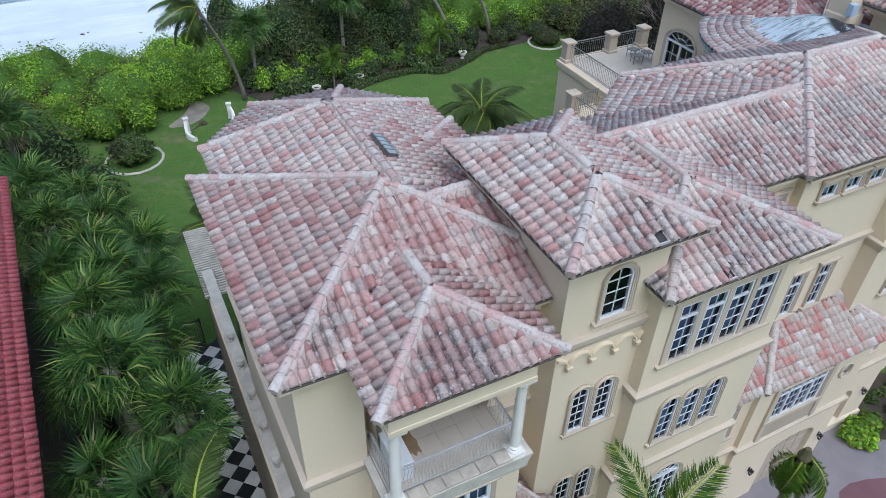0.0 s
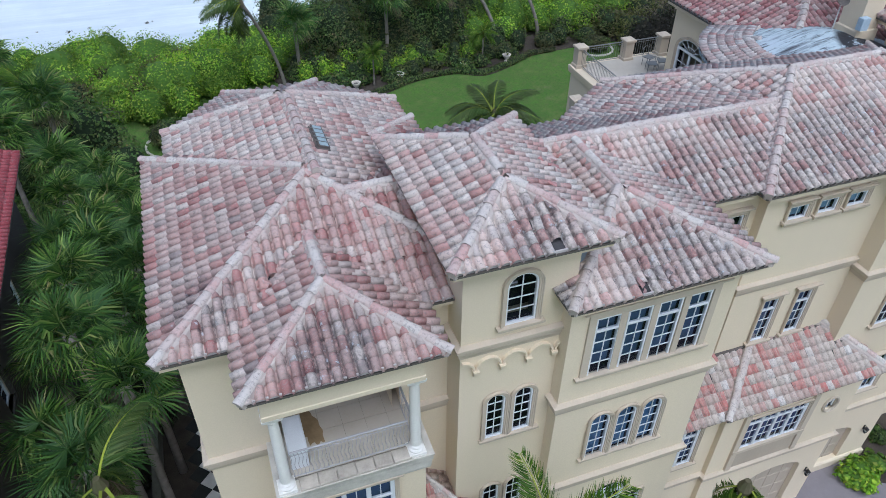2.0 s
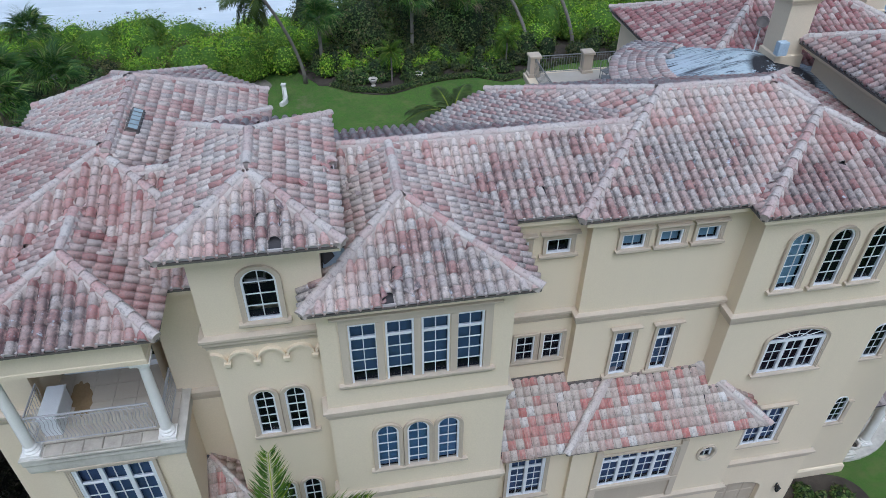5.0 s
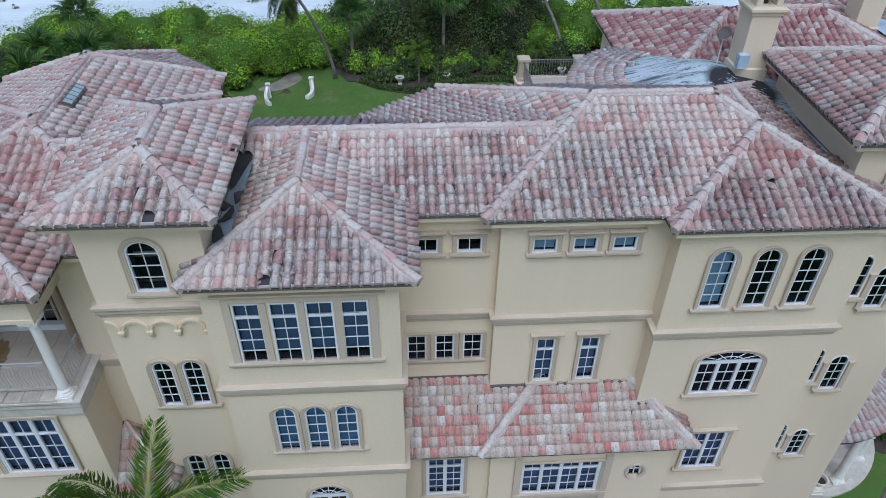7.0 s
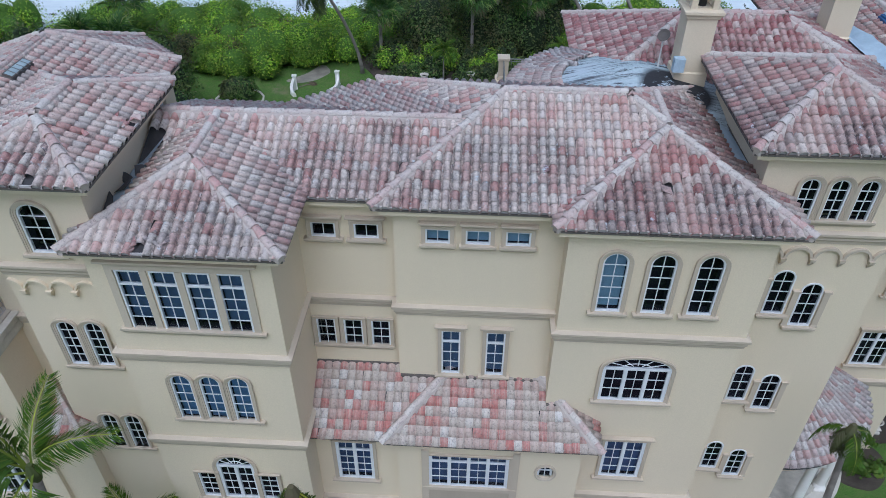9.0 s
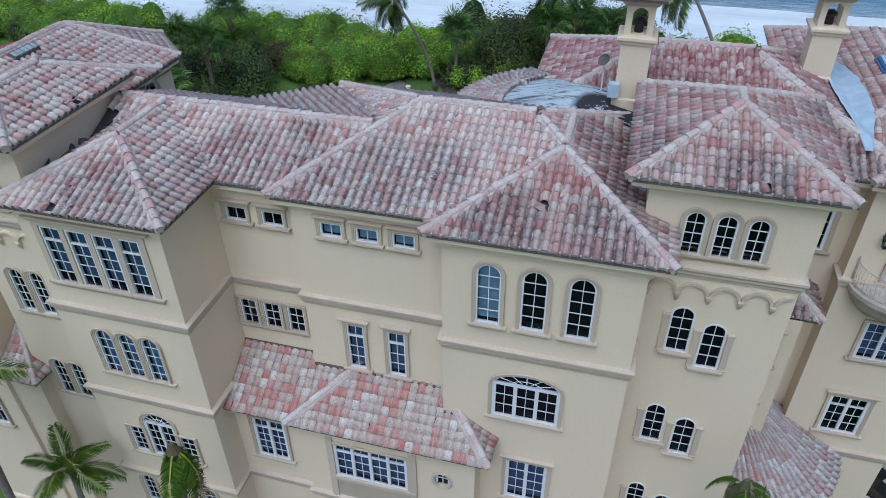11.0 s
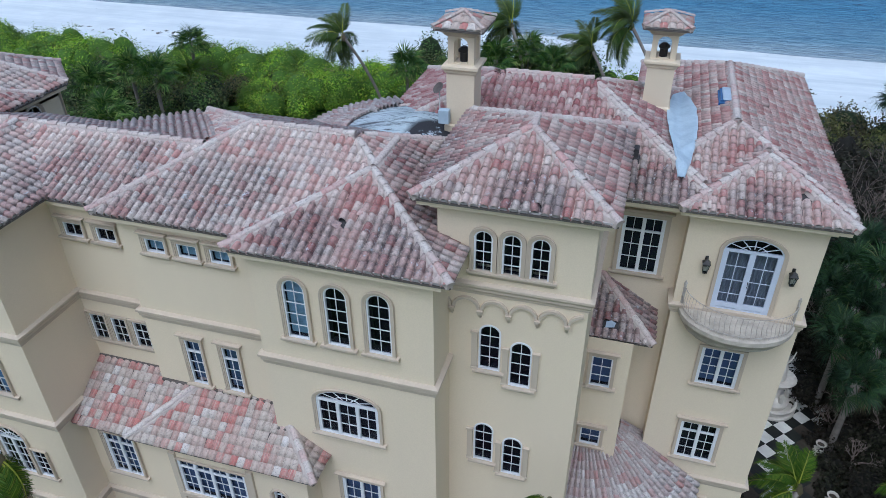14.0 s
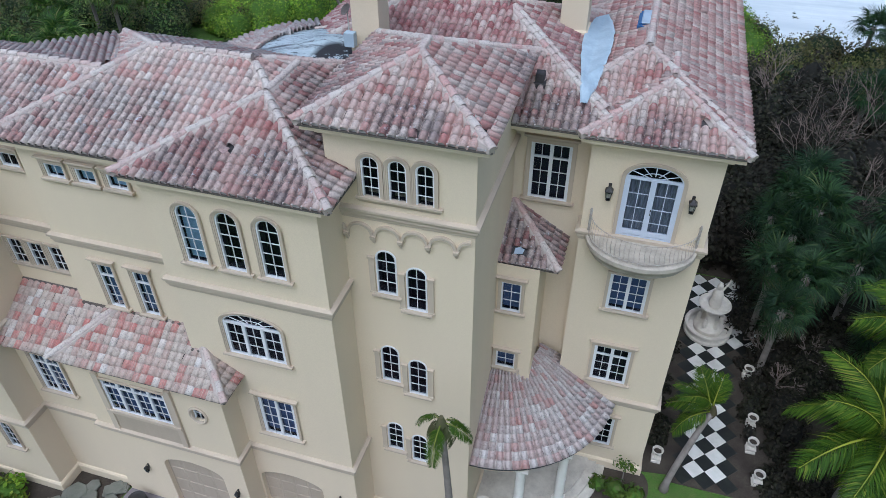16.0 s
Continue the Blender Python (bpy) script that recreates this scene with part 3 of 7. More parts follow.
def tile_face(roof, k, deck, group, budget):
    """Lays tiles over one slope: whole ones as pieces, cut ones joined. Returns the pieces left."""
    poly = roof.faces[k]
    o, e, m, ln, s = roof.planes[k]
    run = math.sqrt(1 + s * s)
    us = [(p[0] - o[0]) * e[0] + (p[1] - o[1]) * e[1] for p in poly]
    vs = [((p[0] - o[0]) * m[0] + (p[1] - o[1]) * m[1]) * run for p in poly]
    across, up = Vector((e[0], e[1], 0)), Vector((m[0], m[1], s)) / run
    out = across.cross(up)
    base = Vector((o[0], o[1], roof.eave))
    rng = random.Random(hash((round(o[0] * 10), round(o[1] * 10), k)))
    edges = []
    for a in range(len(poly)):
        b = (a + 1) % len(poly)
        edges.append((us[a], vs[a], us[b] - us[a], vs[b] - vs[a]))

    def within(u, v):
        return all(du * (v - v0) - dv * (u - u0) >= -1e-6 for u0, v0, du, dv in edges)

    cut = Shape()
    loose = Shape()
    src = tile_mesh(high=PROFILE.get(roof.paint, 1.0))
    cols, rows = range(int(min(us) / TILE_W) - 1, int(max(us) / TILE_W) + 1), range(0, int(max(vs) / TILE_L) + 1)
    for r in rows:
        for c in cols:
            u, v = c * TILE_W + rng.uniform(-0.006, 0.006), r * TILE_L + rng.uniform(-0.008, 0.008)
            corners = [(u, v + 0.02), (u + TILE_W, v + 0.02), (u + TILE_W, v + TILE_L), (u, v + TILE_L)]
            ins = [within(*q) for q in corners] + [within(u + TILE_W / 2, v + TILE_L / 2)]
            if not any(ins):
                continue
            mid = base + across * (u + TILE_W / 2) + up * (v + TILE_L / 2)
            if hidden((mid.x, mid.y), mid.z, roof, group):
                continue
            if any(x0 < mid.x < x1 and y0 < mid.y < y1 and z0 < mid.z < z1 for x0, x1, y0, y1, z0, z1 in STRIPPED):
                continue
            if any(math.hypot(mid.x - gx, mid.y - gy) < gr for gx, gy, gr in GAPS) or rng.random() < 0.0003:
                continue
            at = base + across * u + up * v + out * 0.052
            yaw = rng.gauss(0, 0.012) + (rng.gauss(0, 0.12) if rng.random() < 0.012 else 0)
            mat = Matrix((across, up, out)).transposed().to_4x4()
            mat.translation = at
            mat = mat @ Matrix.Rotation(yaw, 4, "Z") @ Matrix.Rotation(rng.gauss(0, 0.012), 4, "X")
            if all(ins) and budget > 0:
                budget -= 1
                ob = new("tile", TILE_MESHES[roof.paint][rng.randrange(3)])
                ob.parent = deck
                ob.matrix_basis = mat
            else:
                sh = loose if all(ins) else cut
                n = len(sh.v)
                sh.v += [tuple(mat @ Vector(p)) for p in src.v]
                sh.crest += src.crest
                sh.flat |= {len(sh.f) + q for q in src.flat}
                sh.f += [tuple(n + q for q in f) for f in src.f]
    if cut.v:
        me = cut.mesh("cut", MAT[roof.paint], True)
        bm = bmesh.new()
        bm.from_mesh(me)
        bpy.data.meshes.remove(me)
        for u0, v0, du, dv in edges:
            if abs(v0) < 1e-4 and abs(dv) < 1e-4:
                continue
            d = (across * du + up * dv).normalized()
            p = base + across * u0 + up * v0
            bmesh.ops.bisect_plane(bm, geom=bm.verts[:] + bm.edges[:] + bm.faces[:], plane_co=p, plane_no=d.cross(out), clear_outer=True, dist=1e-5)
        n = len(loose.v)
        bm.verts.index_update()
        lay = bm.verts.layers.float["crest"]
        loose.crest += [v[lay] for v in bm.verts]
        loose.v += [tuple(v.co) for v in bm.verts]
        loose.flat |= {len(loose.f) + q for q, f in enumerate(bm.faces) if not f.smooth}
        loose.f += [tuple(n + v.index for v in f.verts) for f in bm.faces]
        bm.free()
    return budget, loose


def build_roof(roof, group, budget=184, owner=None):
    deck = Shape()
    for k, poly in roof.faces.items():
        top = [(p[0], p[1], roof.eave + roof.rise(k, p)) for p in poly]
        deck.loft([[(x, y, z - 0.04) for x, y, z in top], top])
    ob = part(roof.name, deck, MAT["felt"], owner or mansion, roof.label)
    fronts = sorted(roof.faces, key=lambda k: roof.planes[k][2][1], reverse=True)
    rest = Shape()
    for k in fronts:
        budget, loose = tile_face(roof, k, ob, group, budget)
        n = len(rest.v)
        rest.v += loose.v
        rest.crest += loose.crest
        rest.flat |= {len(rest.f) + q for q in loose.flat}
        rest.f += [tuple(n + q for q in f) for f in loose.f]
    if rest.v:
        tagged(part("tiles", rest, MAT[roof.paint], ob, smooth=True), kind="stuff")
    # ridge and hip tiles along the lines that two slopes share
    keys = list(roof.faces)
    mortar = Shape()
    for a in range(len(keys)):
        for b in range(a + 1, len(keys)):
            A, B = roof.faces[keys[a]], roof.faces[keys[b]]
            shared = []
            for p in A:
                if any(math.hypot(p[0] - q[0], p[1] - q[1]) < 0.02 for q in B) and not any(math.hypot(p[0] - q[0], p[1] - q[1]) < 0.02 for q in shared):
                    shared.append(p)
            if len(shared) != 2:
                continue
            pts = sorted((Vector((p[0], p[1], roof.eave + roof.rise(keys[a], p))) for p in shared), key=lambda v: v.z)
            d = pts[1] - pts[0]
            ln = d.length
            if ln < 0.3:
                continue
            d.normalize()
            x = d.cross(Vector((0, 0, 1))).normalized()
            z = x.cross(d)
            rng = random.Random(round(pts[0].x * 100))
            wobble = lambda q, side: 0.45 if q == 0 else 1 + 0.28 * noise.noise((q * 1.7 + pts[0].x, side * 3.1, pts[0].y))
            size = 0.6 if max(pl[3] for pl in roof.planes) < 2.2 else 1.0
            for j in range(max(1, round(ln / (0.40 * size) - 0.3))):
                at = pts[0] + d * (j * 0.40 * size)
                if hidden((at.x, at.y), at.z, roof, group, 0.03):
                    continue
                mat = Matrix((x, d, z)).transposed().to_4x4()
                mat.translation = at + z * 0.130
                cap = new("ridge_tile", CAP_MESH)
                cap.parent = ob
                cap.matrix_basis = mat @ Matrix.Rotation(rng.gauss(0, 0.03), 4, "Z") @ Matrix.Scale(size, 4)
                mp = at + d * 0.2 * size
                rings = []
                for half, zz in ((0.205, -0.03), (0.155, 0.102), (0.09, 0.158)):
                    rings.append([tuple(mp + x * sx * half * size * wobble(j + (sd > 0), sx) + d * sd * 0.2 * size + z * zz * size) for sx, sd in ((-1, -1), (1, -1), (1, 1), (-1, 1))])
                mortar.loft(rings)
                if j == 0:
                    mortar.poly([tuple(at - d * 0.012 + x * 0.112 * size * math.cos(a) + z * (0.118 + 0.115 * size * math.sin(a))) for a in [math.pi * q / 8 for q in range(9)]])
    if mortar.v:
        tagged(part("mortar", mortar, MAT["mortar"], ob), kind="stuff")
    # thin dark drip edge under the lowest tiles
    if not roof.drip:
        return ob
    drip = Shape()
    for k in roof.faces:
        o, e, m, ln, s = roof.planes[k]
        a, b = Vector((o[0], o[1], 0)), Vector((o[0] + e[0] * ln, o[1] + e[1] * ln, 0))
        w = Vector((m[0], m[1], 0))
        ring = lambda p: [p - w * 0.02 + Vector((0, 0, roof.eave + h)) for h in (-0.04, 0.02)] + [p + w * 0.03 + Vector((0, 0, roof.eave + h)) for h in (0.02, -0.04)]
        drip.loft([ring(a), ring(b)])
    part("drip_edge", drip, MAT["fascia"], ob)
    if roof.paint == "red_tile":
        return ob
    stop = Shape()
    for k in roof.faces:
        o, e, m, ln, s = roof.planes[k]
        a, b = Vector((o[0], o[1], 0)), Vector((o[0] + e[0] * ln, o[1] + e[1] * ln, 0))
        w = Vector((m[0], m[1], 0))
        ring = lambda p: [p + w * 0.012 + Vector((0, 0, roof.eave + h)) for h in (0.022, 0.085)] + [p + w * 0.05 + Vector((0, 0, roof.eave + h)) for h in (0.085, 0.022)]
        stop.loft([ring(a), ring(b)])
    part("eave_closure", stop, MAT["tile_edge"], ob)
    return ob

# ---- mansion: walls, openings and trim ----
def arch_line(w, h, rise, n=12):
    """The outline of an opening w wide and h high in all, its top bowed by rise: from the lower left, over the top, to the lower right."""
    if rise <= 0:
        return [(-w / 2, 0), (-w / 2, h), (w / 2, h), (w / 2, 0)]
    pts = [(-w / 2, 0)]
    for k in range(n + 1):
        a = math.pi * (1 - k / n)
        pts.append((w / 2 * math.cos(a), h - rise + rise * math.sin(a)))
    return pts + [(w / 2, 0)]


def wall(p0, p1, z0, z1, holes=(), thick=0.25, name="wall", material=None, parent=None, label=""):
    """An upright wall from p0 to p1 (its outside to the right hand), with openings (centre along it, sill z, width, height, rise)."""
    s = Shape()
    d = Vector((p1[0] - p0[0], p1[1] - p0[1], 0))
    ln = d.length
    d.normalize()
    inw = Vector((-d.y, d.x, 0))
    at = lambda u, z, y=0.0: tuple(Vector((p0[0], p0[1], z)) + d * u + inw * y)
    us = sorted({0.0, ln, *[v for c, z, w, h, r in holes for v in (c - w / 2, c + w / 2)]})
    zs = sorted({z0, z1, *[v for c, z, w, h, r in holes for v in (z, z + h)]})
    us, zs = [u for u in us if -1e-6 <= u <= ln + 1e-6], [z for z in zs if z0 - 1e-6 <= z <= z1 + 1e-6]
    for a, b in zip(us, us[1:]):
        for e, f in zip(zs, zs[1:]):
            mu, mz = (a + b) / 2, (e + f) / 2
            if any(abs(mu - c) < w / 2 and z < mz < z + h for c, z, w, h, r in holes):
                continue
            s.poly([at(a, e), at(b, e), at(b, f), at(a, f)])
            s.poly([at(b, e, thick), at(a, e, thick), at(a, f, thick), at(b, f, thick)])
    for c, z, w, h, r in holes:
        line = arch_line(w, h, r)
        for (u0, v0), (u1, v1) in zip(line, line[1:]):
            s.poly([at(c + u0, z + v0), at(c + u0, z + v0, thick), at(c + u1, z + v1, thick), at(c + u1, z + v1)])
        s.poly([at(c - w / 2, z), at(c + w / 2, z), at(c + w / 2, z, thick), at(c - w / 2, z, thick)])
        if r > 0:
            top = line[1:-1]
            for side in (0, 1):
                half = top[: len(top) // 2 + 1] if side == 0 else top[len(top) // 2:]
                cu = -w / 2 if side == 0 else w / 2
                for (u0, v0), (u1, v1) in zip(half, half[1:]):
                    for y in (0.0, thick):
                        s.poly([at(c + u0, z + v0, y), at(c + u1, z + v1, y), at(c + cu, z + h, y)])
    return part(name, s, material or MAT["wall"], parent or mansion, label)


def sheet(w, h, rise, w2, h2, rise2, lift, y0, y1):
    """A band between two outlines, from depth y0 to y1."""
    a, b = arch_line(w, h, rise), [(u, v + lift) for u, v in arch_line(w2, h2, rise2)]
    s = Shape()
    n = len(a)
    for y in (y0, y1):
        s.v += [(u, y, v) for u, v in a] + [(u, y, v) for u, v in b]
    for k in range(n - 1):
        s.f += [(k, k + 1, n + k + 1, n + k), (2 * n + k + 1, 2 * n + k, 3 * n + k, 3 * n + k + 1),
                (k + 1, k, 2 * n + k, 2 * n + k + 1), (n + k, n + k + 1, 3 * n + k + 1, 3 * n + k)]
    return s


def height_at(w, h, rise, u):
    if rise <= 0:
        return h
    q = min(1.0, abs(u) / (w / 2))
    return h - rise + rise * math.sqrt(max(0, 1 - q * q))


PANES = {}


def window(x, y, z, w, h, rise=0.0, bays=1, cols=2, rows=5, transom=0.0, casing=0.115, hood=False, sill=True, blind=False, turn=0.0, fan=False, ear=0.10, name="window", parent=None, label="", pil=False, drop=0.1, paint="white"):
    """A white framed window in the opening centred at x on the wall line y; turn: the wall's direction in degrees."""
    s = sheet(w, h, rise, w - 0.10, h - 0.05, max(rise - 0.04, 0), 0.0, 0.012, 0.10)
    s.box(-w / 2 + 0.05, w / 2 - 0.05, 0.012, 0.10, 0.0, 0.05)
    frames = []
    xs = [-w / 2 + 0.05 + (w - 0.10) * k / bays for k in range(bays + 1)]
    body = h - rise if (fan and rise > 0) else h
    for u in xs[1:-1]:
        frames.append(("mullion", u - 0.035, u + 0.035, 0.010, 0.10, 0.05, (height_at(w, h, rise, u) if not fan else body) - 0.03))
    bars_z = []
    low = transom if transom > 0 else (body if fan else h)
    if transom > 0:
        frames.append(("transom", -w / 2 + 0.03, w / 2 - 0.03, 0.016, 0.10, transom - 0.03, transom + 0.03))
    if fan:
        frames.append(("transom", -w / 2 + 0.03, w / 2 - 0.03, 0.014, 0.10, body - 0.045, body + 0.045))
        rays = []
        for a in range(1, 6):
            ang = math.pi * a / 6
            r0, r1 = 0.25, 0.97
            p = lambda r: (w / 2 * r * math.cos(ang), 0.055, body + rise * r * math.sin(ang))
            rays.append(Shape().tube([p(r0), p(r1)], 0.016, 4))
        arc = [(w / 2 * 0.45 * math.cos(math.pi * k / 10), 0.055, body + rise * 0.45 * math.sin(math.pi * k / 10)) for k in range(11)]
        rays.append(Shape().tube(arc, 0.016, 4))
    for k in range(1, rows):
        bars_z.append(0.08 + (low - 0.12) * k / rows)
    bars = []
    for zz in bars_z:
        half = w / 2 - 0.04
        if rise > 0 and zz > h - rise:
            half = w / 2 * math.sqrt(max(0.0, 1 - ((zz - h + rise) / rise) ** 2)) - 0.03
        if half > 0.05:
            bars.append((-half, half, 0.042, 0.070, zz - 0.011, zz + 0.011))
    for a, b in zip(xs, xs[1:]):
        for k in range(1, cols):
            u = a + (b - a) * k / cols
            bars.append((u - 0.011, u + 0.011, 0.043, 0.069, 0.06, (height_at(w, h, rise, u) if not fan else body) - 0.04))
        if bays > 1:
            top = (height_at(w, h, rise, (a + b) / 2) if not fan else body) - 0.06
            frames += [("stile", a, a + 0.06, 0.022, 0.10, 0.06, top), ("stile", b - 0.06, b, 0.022, 0.10, 0.06, top)]
    ob = part(name, s, MAT[paint], parent or mansion, label, m=pose(x, y, z, 0, 0, turn) @ pose(0, -0.04, 0))
    for piece in frames:
        part(piece[0], Shape().box(*piece[1:]), MAT[paint], ob)
    if fan:
        for ray in rays:
            part("fanlight_bar", ray, MAT[paint], ob)
    for bar in bars:
        part("glazing_bar", Shape().box(*bar), MAT[paint], ob)
    # panes, one to each light
    rng = random.Random(round(x * 91 + z * 17))
    zcuts = [0.06] + bars_z + [low] + ([h - 0.02] if low < h - 0.05 else [])
    for a, b in zip(xs, xs[1:]):
        for k in range(cols):
            u0, u1 = a + (b - a) * k / cols, a + (b - a) * (k + 1) / cols
            for c0, c1 in zip(zcuts, zcuts[1:]):
                if height_at(w, h, rise, min(abs(u0), abs(u1)) if u0 * u1 > 0 else 0) < c0 + 0.02:
                    continue
                pw, ph = round(u1 - u0 - 0.01, 2), round(c1 - c0 - 0.01, 2)
                if pw <= 0.03 or ph <= 0.03:
                    continue
                if (pw, ph) not in PANES:
                    PANES[pw, ph] = Shape().poly([(-pw / 2, 0, -ph / 2), (pw / 2, 0, -ph / 2), (pw / 2, 0, ph / 2), (-pw / 2, 0, ph / 2)]).mesh("pane", MAT["glass"])
                g = part("pane", PANES[pw, ph], None, ob, m=pose((u0 + u1) / 2, 0.056, (c0 + c1) / 2, rng.gauss(0, 0.5), 0, rng.gauss(0, 0.5)))
                g.visible_shadow = False
    if pil:
        for sx in (-1, 1) if pil == "both" else (-1,):
            u = sx * (w / 2 + 0.13)
            part("pilaster", Shape().steps(u - 0.09, u + 0.09, -0.03, 0.06, [(0.02, 0.0), (0.02, 0.05), (0, 0.07), (0, h - rise - 0.1), (0.03, h - rise - 0.07), (0.03, h - rise)]), MAT["trim"], ob)
    elif casing > 0:
        arc = lambda k: (w + 2 * casing * k, h + casing * k, rise + casing * k * 0.8 if rise > 0 else 0)
        cs = Shape()
        lines = [[(u, out, v) for u, v in arch_line(*arc(k))] for k, out in ((0, 0.02), (0, -0.022), (0.42, -0.022), (0.42, -0.042), (0.78, -0.042), (0.78, -0.062), (1, -0.062), (1, 0.02))]
        n = len(lines[0])
        for line in lines:
            cs.v += line
        for r in range(len(lines) - 1):
            cs.f += [(r * n + q, r * n + q + 1, (r + 1) * n + q + 1, (r + 1) * n + q) for q in range(n - 1)]
        cs.f += [tuple(r * n for r in range(len(lines))), tuple(r * n + n - 1 for r in reversed(range(len(lines))))]
        part("casing", cs, MAT["trim"], ob)
    if sill:
        sl = Shape().loft([[(-w / 2 - o, -f, zz), (w / 2 + o, -f, zz), (w / 2 + o, 0.1, zz), (-w / 2 - o, 0.1, zz)] for o, f, zz in
                           ((casing * 0.9, 0.05, -0.17), (casing + ear * 0.5, 0.09, -0.12), (casing + ear, 0.13, -0.07), (casing + ear, 0.13, 0.0))])
        part("sill", sl, MAT["trim"], ob)
    if hood:
        hd = Shape().loft([[(-w / 2 - o, -f, zz), (w / 2 + o, -f, zz), (w / 2 + o, 0.02, zz), (-w / 2 - o, 0.02, zz)] for o, f, zz in
                           ((casing, 0.05, h + casing), (casing + ear * 0.3, 0.08, h + casing + 0.05), (casing + ear, 0.14, h + casing + 0.10), (casing + ear, 0.14, h + casing + 0.15))])
        part("hood", hd, MAT["trim"], ob)
    # strips behind the frame with the room's shade painted in as near-black
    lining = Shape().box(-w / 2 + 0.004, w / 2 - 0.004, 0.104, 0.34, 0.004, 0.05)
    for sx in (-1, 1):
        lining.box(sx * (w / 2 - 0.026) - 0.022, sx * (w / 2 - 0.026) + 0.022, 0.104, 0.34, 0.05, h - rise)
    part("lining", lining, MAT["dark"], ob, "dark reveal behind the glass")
    if blind:
        bl = Shape()
        z2 = drop
        while z2 < h - 0.05:
            half = w / 2 - 0.05
            bl.poly([(-half, 0.185, z2), (half, 0.185, z2), (half, 0.205, z2 + 0.066), (-half, 0.205, z2 + 0.066)])
            z2 += 0.07
        part("blind", bl, MAT["blind" if blind is True else blind], ob, "slatted blind behind the glass")
    return ob


GROUND = -2.4


def block(x0, x1, y0, y1, z0, z1, front=(), right=(), left=(), label=""):
    """Four walls of one part of the house, with openings in three of them."""
    wall((x0, y0), (x1, y0), z0, z1, front, label=label)
    wall((x1, y0), (x1, y1), z0, z1, right, label=label)
    wall((x0, y1), (x0, y0), z0, z1, left, label=label)
    wall((x1, y1), (x0, y1), z0, z1, label=label)


def belt(x0, x1, y0, y1, z, tall=0.42, name="string_course"):
    k = tall / 0.42
    lv = [(0.0, z - 0.02), (0.03, z), (0.05, z + 0.10 * k), (0.09, z + 0.16 * k), (0.09, z + 0.24 * k), (0.15, z + 0.32 * k), (0.15, z + 0.40 * k), (0.02, z + 0.44 * k)]
    return part(name, Shape().steps(x0, x1, y0, y1, lv), MAT["trim"], mansion)


def cornice(x0, x1, y0, y1, ez, over=0.36):
    """A plain boxed eave with a small moulding under it."""
    lv = [(0.0, ez - 0.42), (0.05, ez - 0.40), (0.07, ez - 0.30), (0.12, ez - 0.27), (0.14, ez - 0.22), (over - 0.03, ez - 0.20), (over - 0.03, ez - 0.04)]
    return part("cornice", Shape().steps(x0, x1, y0, y1, lv), MAT["wall"], mansion)


def plinth(x0, x1, y0, y1, z=GROUND):
    lv = [(0.10, z - 0.3), (0.10, z + 0.45), (0.05, z + 0.52), (0.0, z + 0.54)]
    return part("plinth", Shape().steps(x0, x1, y0, y1, lv), MAT["wall"], mansion)


def openings(specs, x0):
    """Window specifications as openings along a front wall that begins at x0."""
    return [(sp[0] - x0, sp[1], sp[2], sp[3], sp[4]) for sp in specs]


# openings: centre x, sill z, width, height, rise, then the window's own settings
FOUR = dict(bays=1, cols=2, rows=4, transom=1.64, casing=0.0, sill=False, blind="navy_blind", drop=0.30)
ARCH3 = dict(cols=2, rows=5, casing=0.11, sill=False, blind=True)
LOW = dict(cols=2, rows=4, sill=False)
W4 = [(13.42, 11.53, 0.70, 2.12, 0, FOUR), (14.32, 11.53, 0.70, 2.12, 0, FOUR), (15.21, 11.53, 0.70, 2.12, 0, FOUR), (16.08, 11.53, 0.70, 2.12, 0, FOUR),
      (13.86, 7.62, 0.62, 2.08, 0.31, ARCH3), (14.72, 7.62, 0.62, 2.08, 0.31, ARCH3), (15.58, 7.62, 0.62, 2.08, 0.31, ARCH3),
      (14.75, 3.55, 1.25, 2.3, 0.55, dict(bays=2, cols=2, rows=4, fan=True, sill=False)), (13.72, 3.55, 0.62, 1.35, 0, LOW), (15.78, 3.55, 0.62, 1.35, 0, LOW),
      (13.3, 0.3, 0.55, 1.6, 0.27, dict(cols=2, rows=4)), (16.0, 0.3, 0.55, 1.6, 0.27, dict(cols=2, rows=4))]
PAIR = dict(cols=2, rows=5, casing=0.12, sill=False)
TW = [(11.19, 13.76, 0.80, 1.56, 0.36, dict(cols=2, rows=4, casing=0.12)), (10.74, 9.48, 0.54, 1.78, 0.24, PAIR), (11.54, 9.48, 0.54, 1.78, 0.24, PAIR),
      (10.80, 5.5, 0.52, 1.65, 0.25, dict(cols=2, rows=4, casing=0.10, sill=False)), (11.56, 5.5, 0.52, 1.65, 0.25, dict(cols=2, rows=4, casing=0.10, sill=False))]
SMALL = dict(cols=2, rows=3, casing=0.12, sill=False)
RECESS = [(17.95, 12.90, 0.72, 0.52, 0, dict(cols=2, rows=1, hood=True)), (19.2, 12.90, 0.72, 0.52, 0, dict(cols=2, rows=1, hood=True)),
          (17.66, 8.43, 0.61, 1.18, 0, SMALL), (18.54, 8.43, 0.61, 1.18, 0, SMALL), (19.43, 8.43, 0.61, 1.18, 0, SMALL)]
SLIT = dict(cols=2, rows=1, hood=True, blind="grey_blind", ear=0.06, drop=0.05)
TALL = dict(cols=2, rows=3, transom=1.45, hood=True, blind="navy_blind")
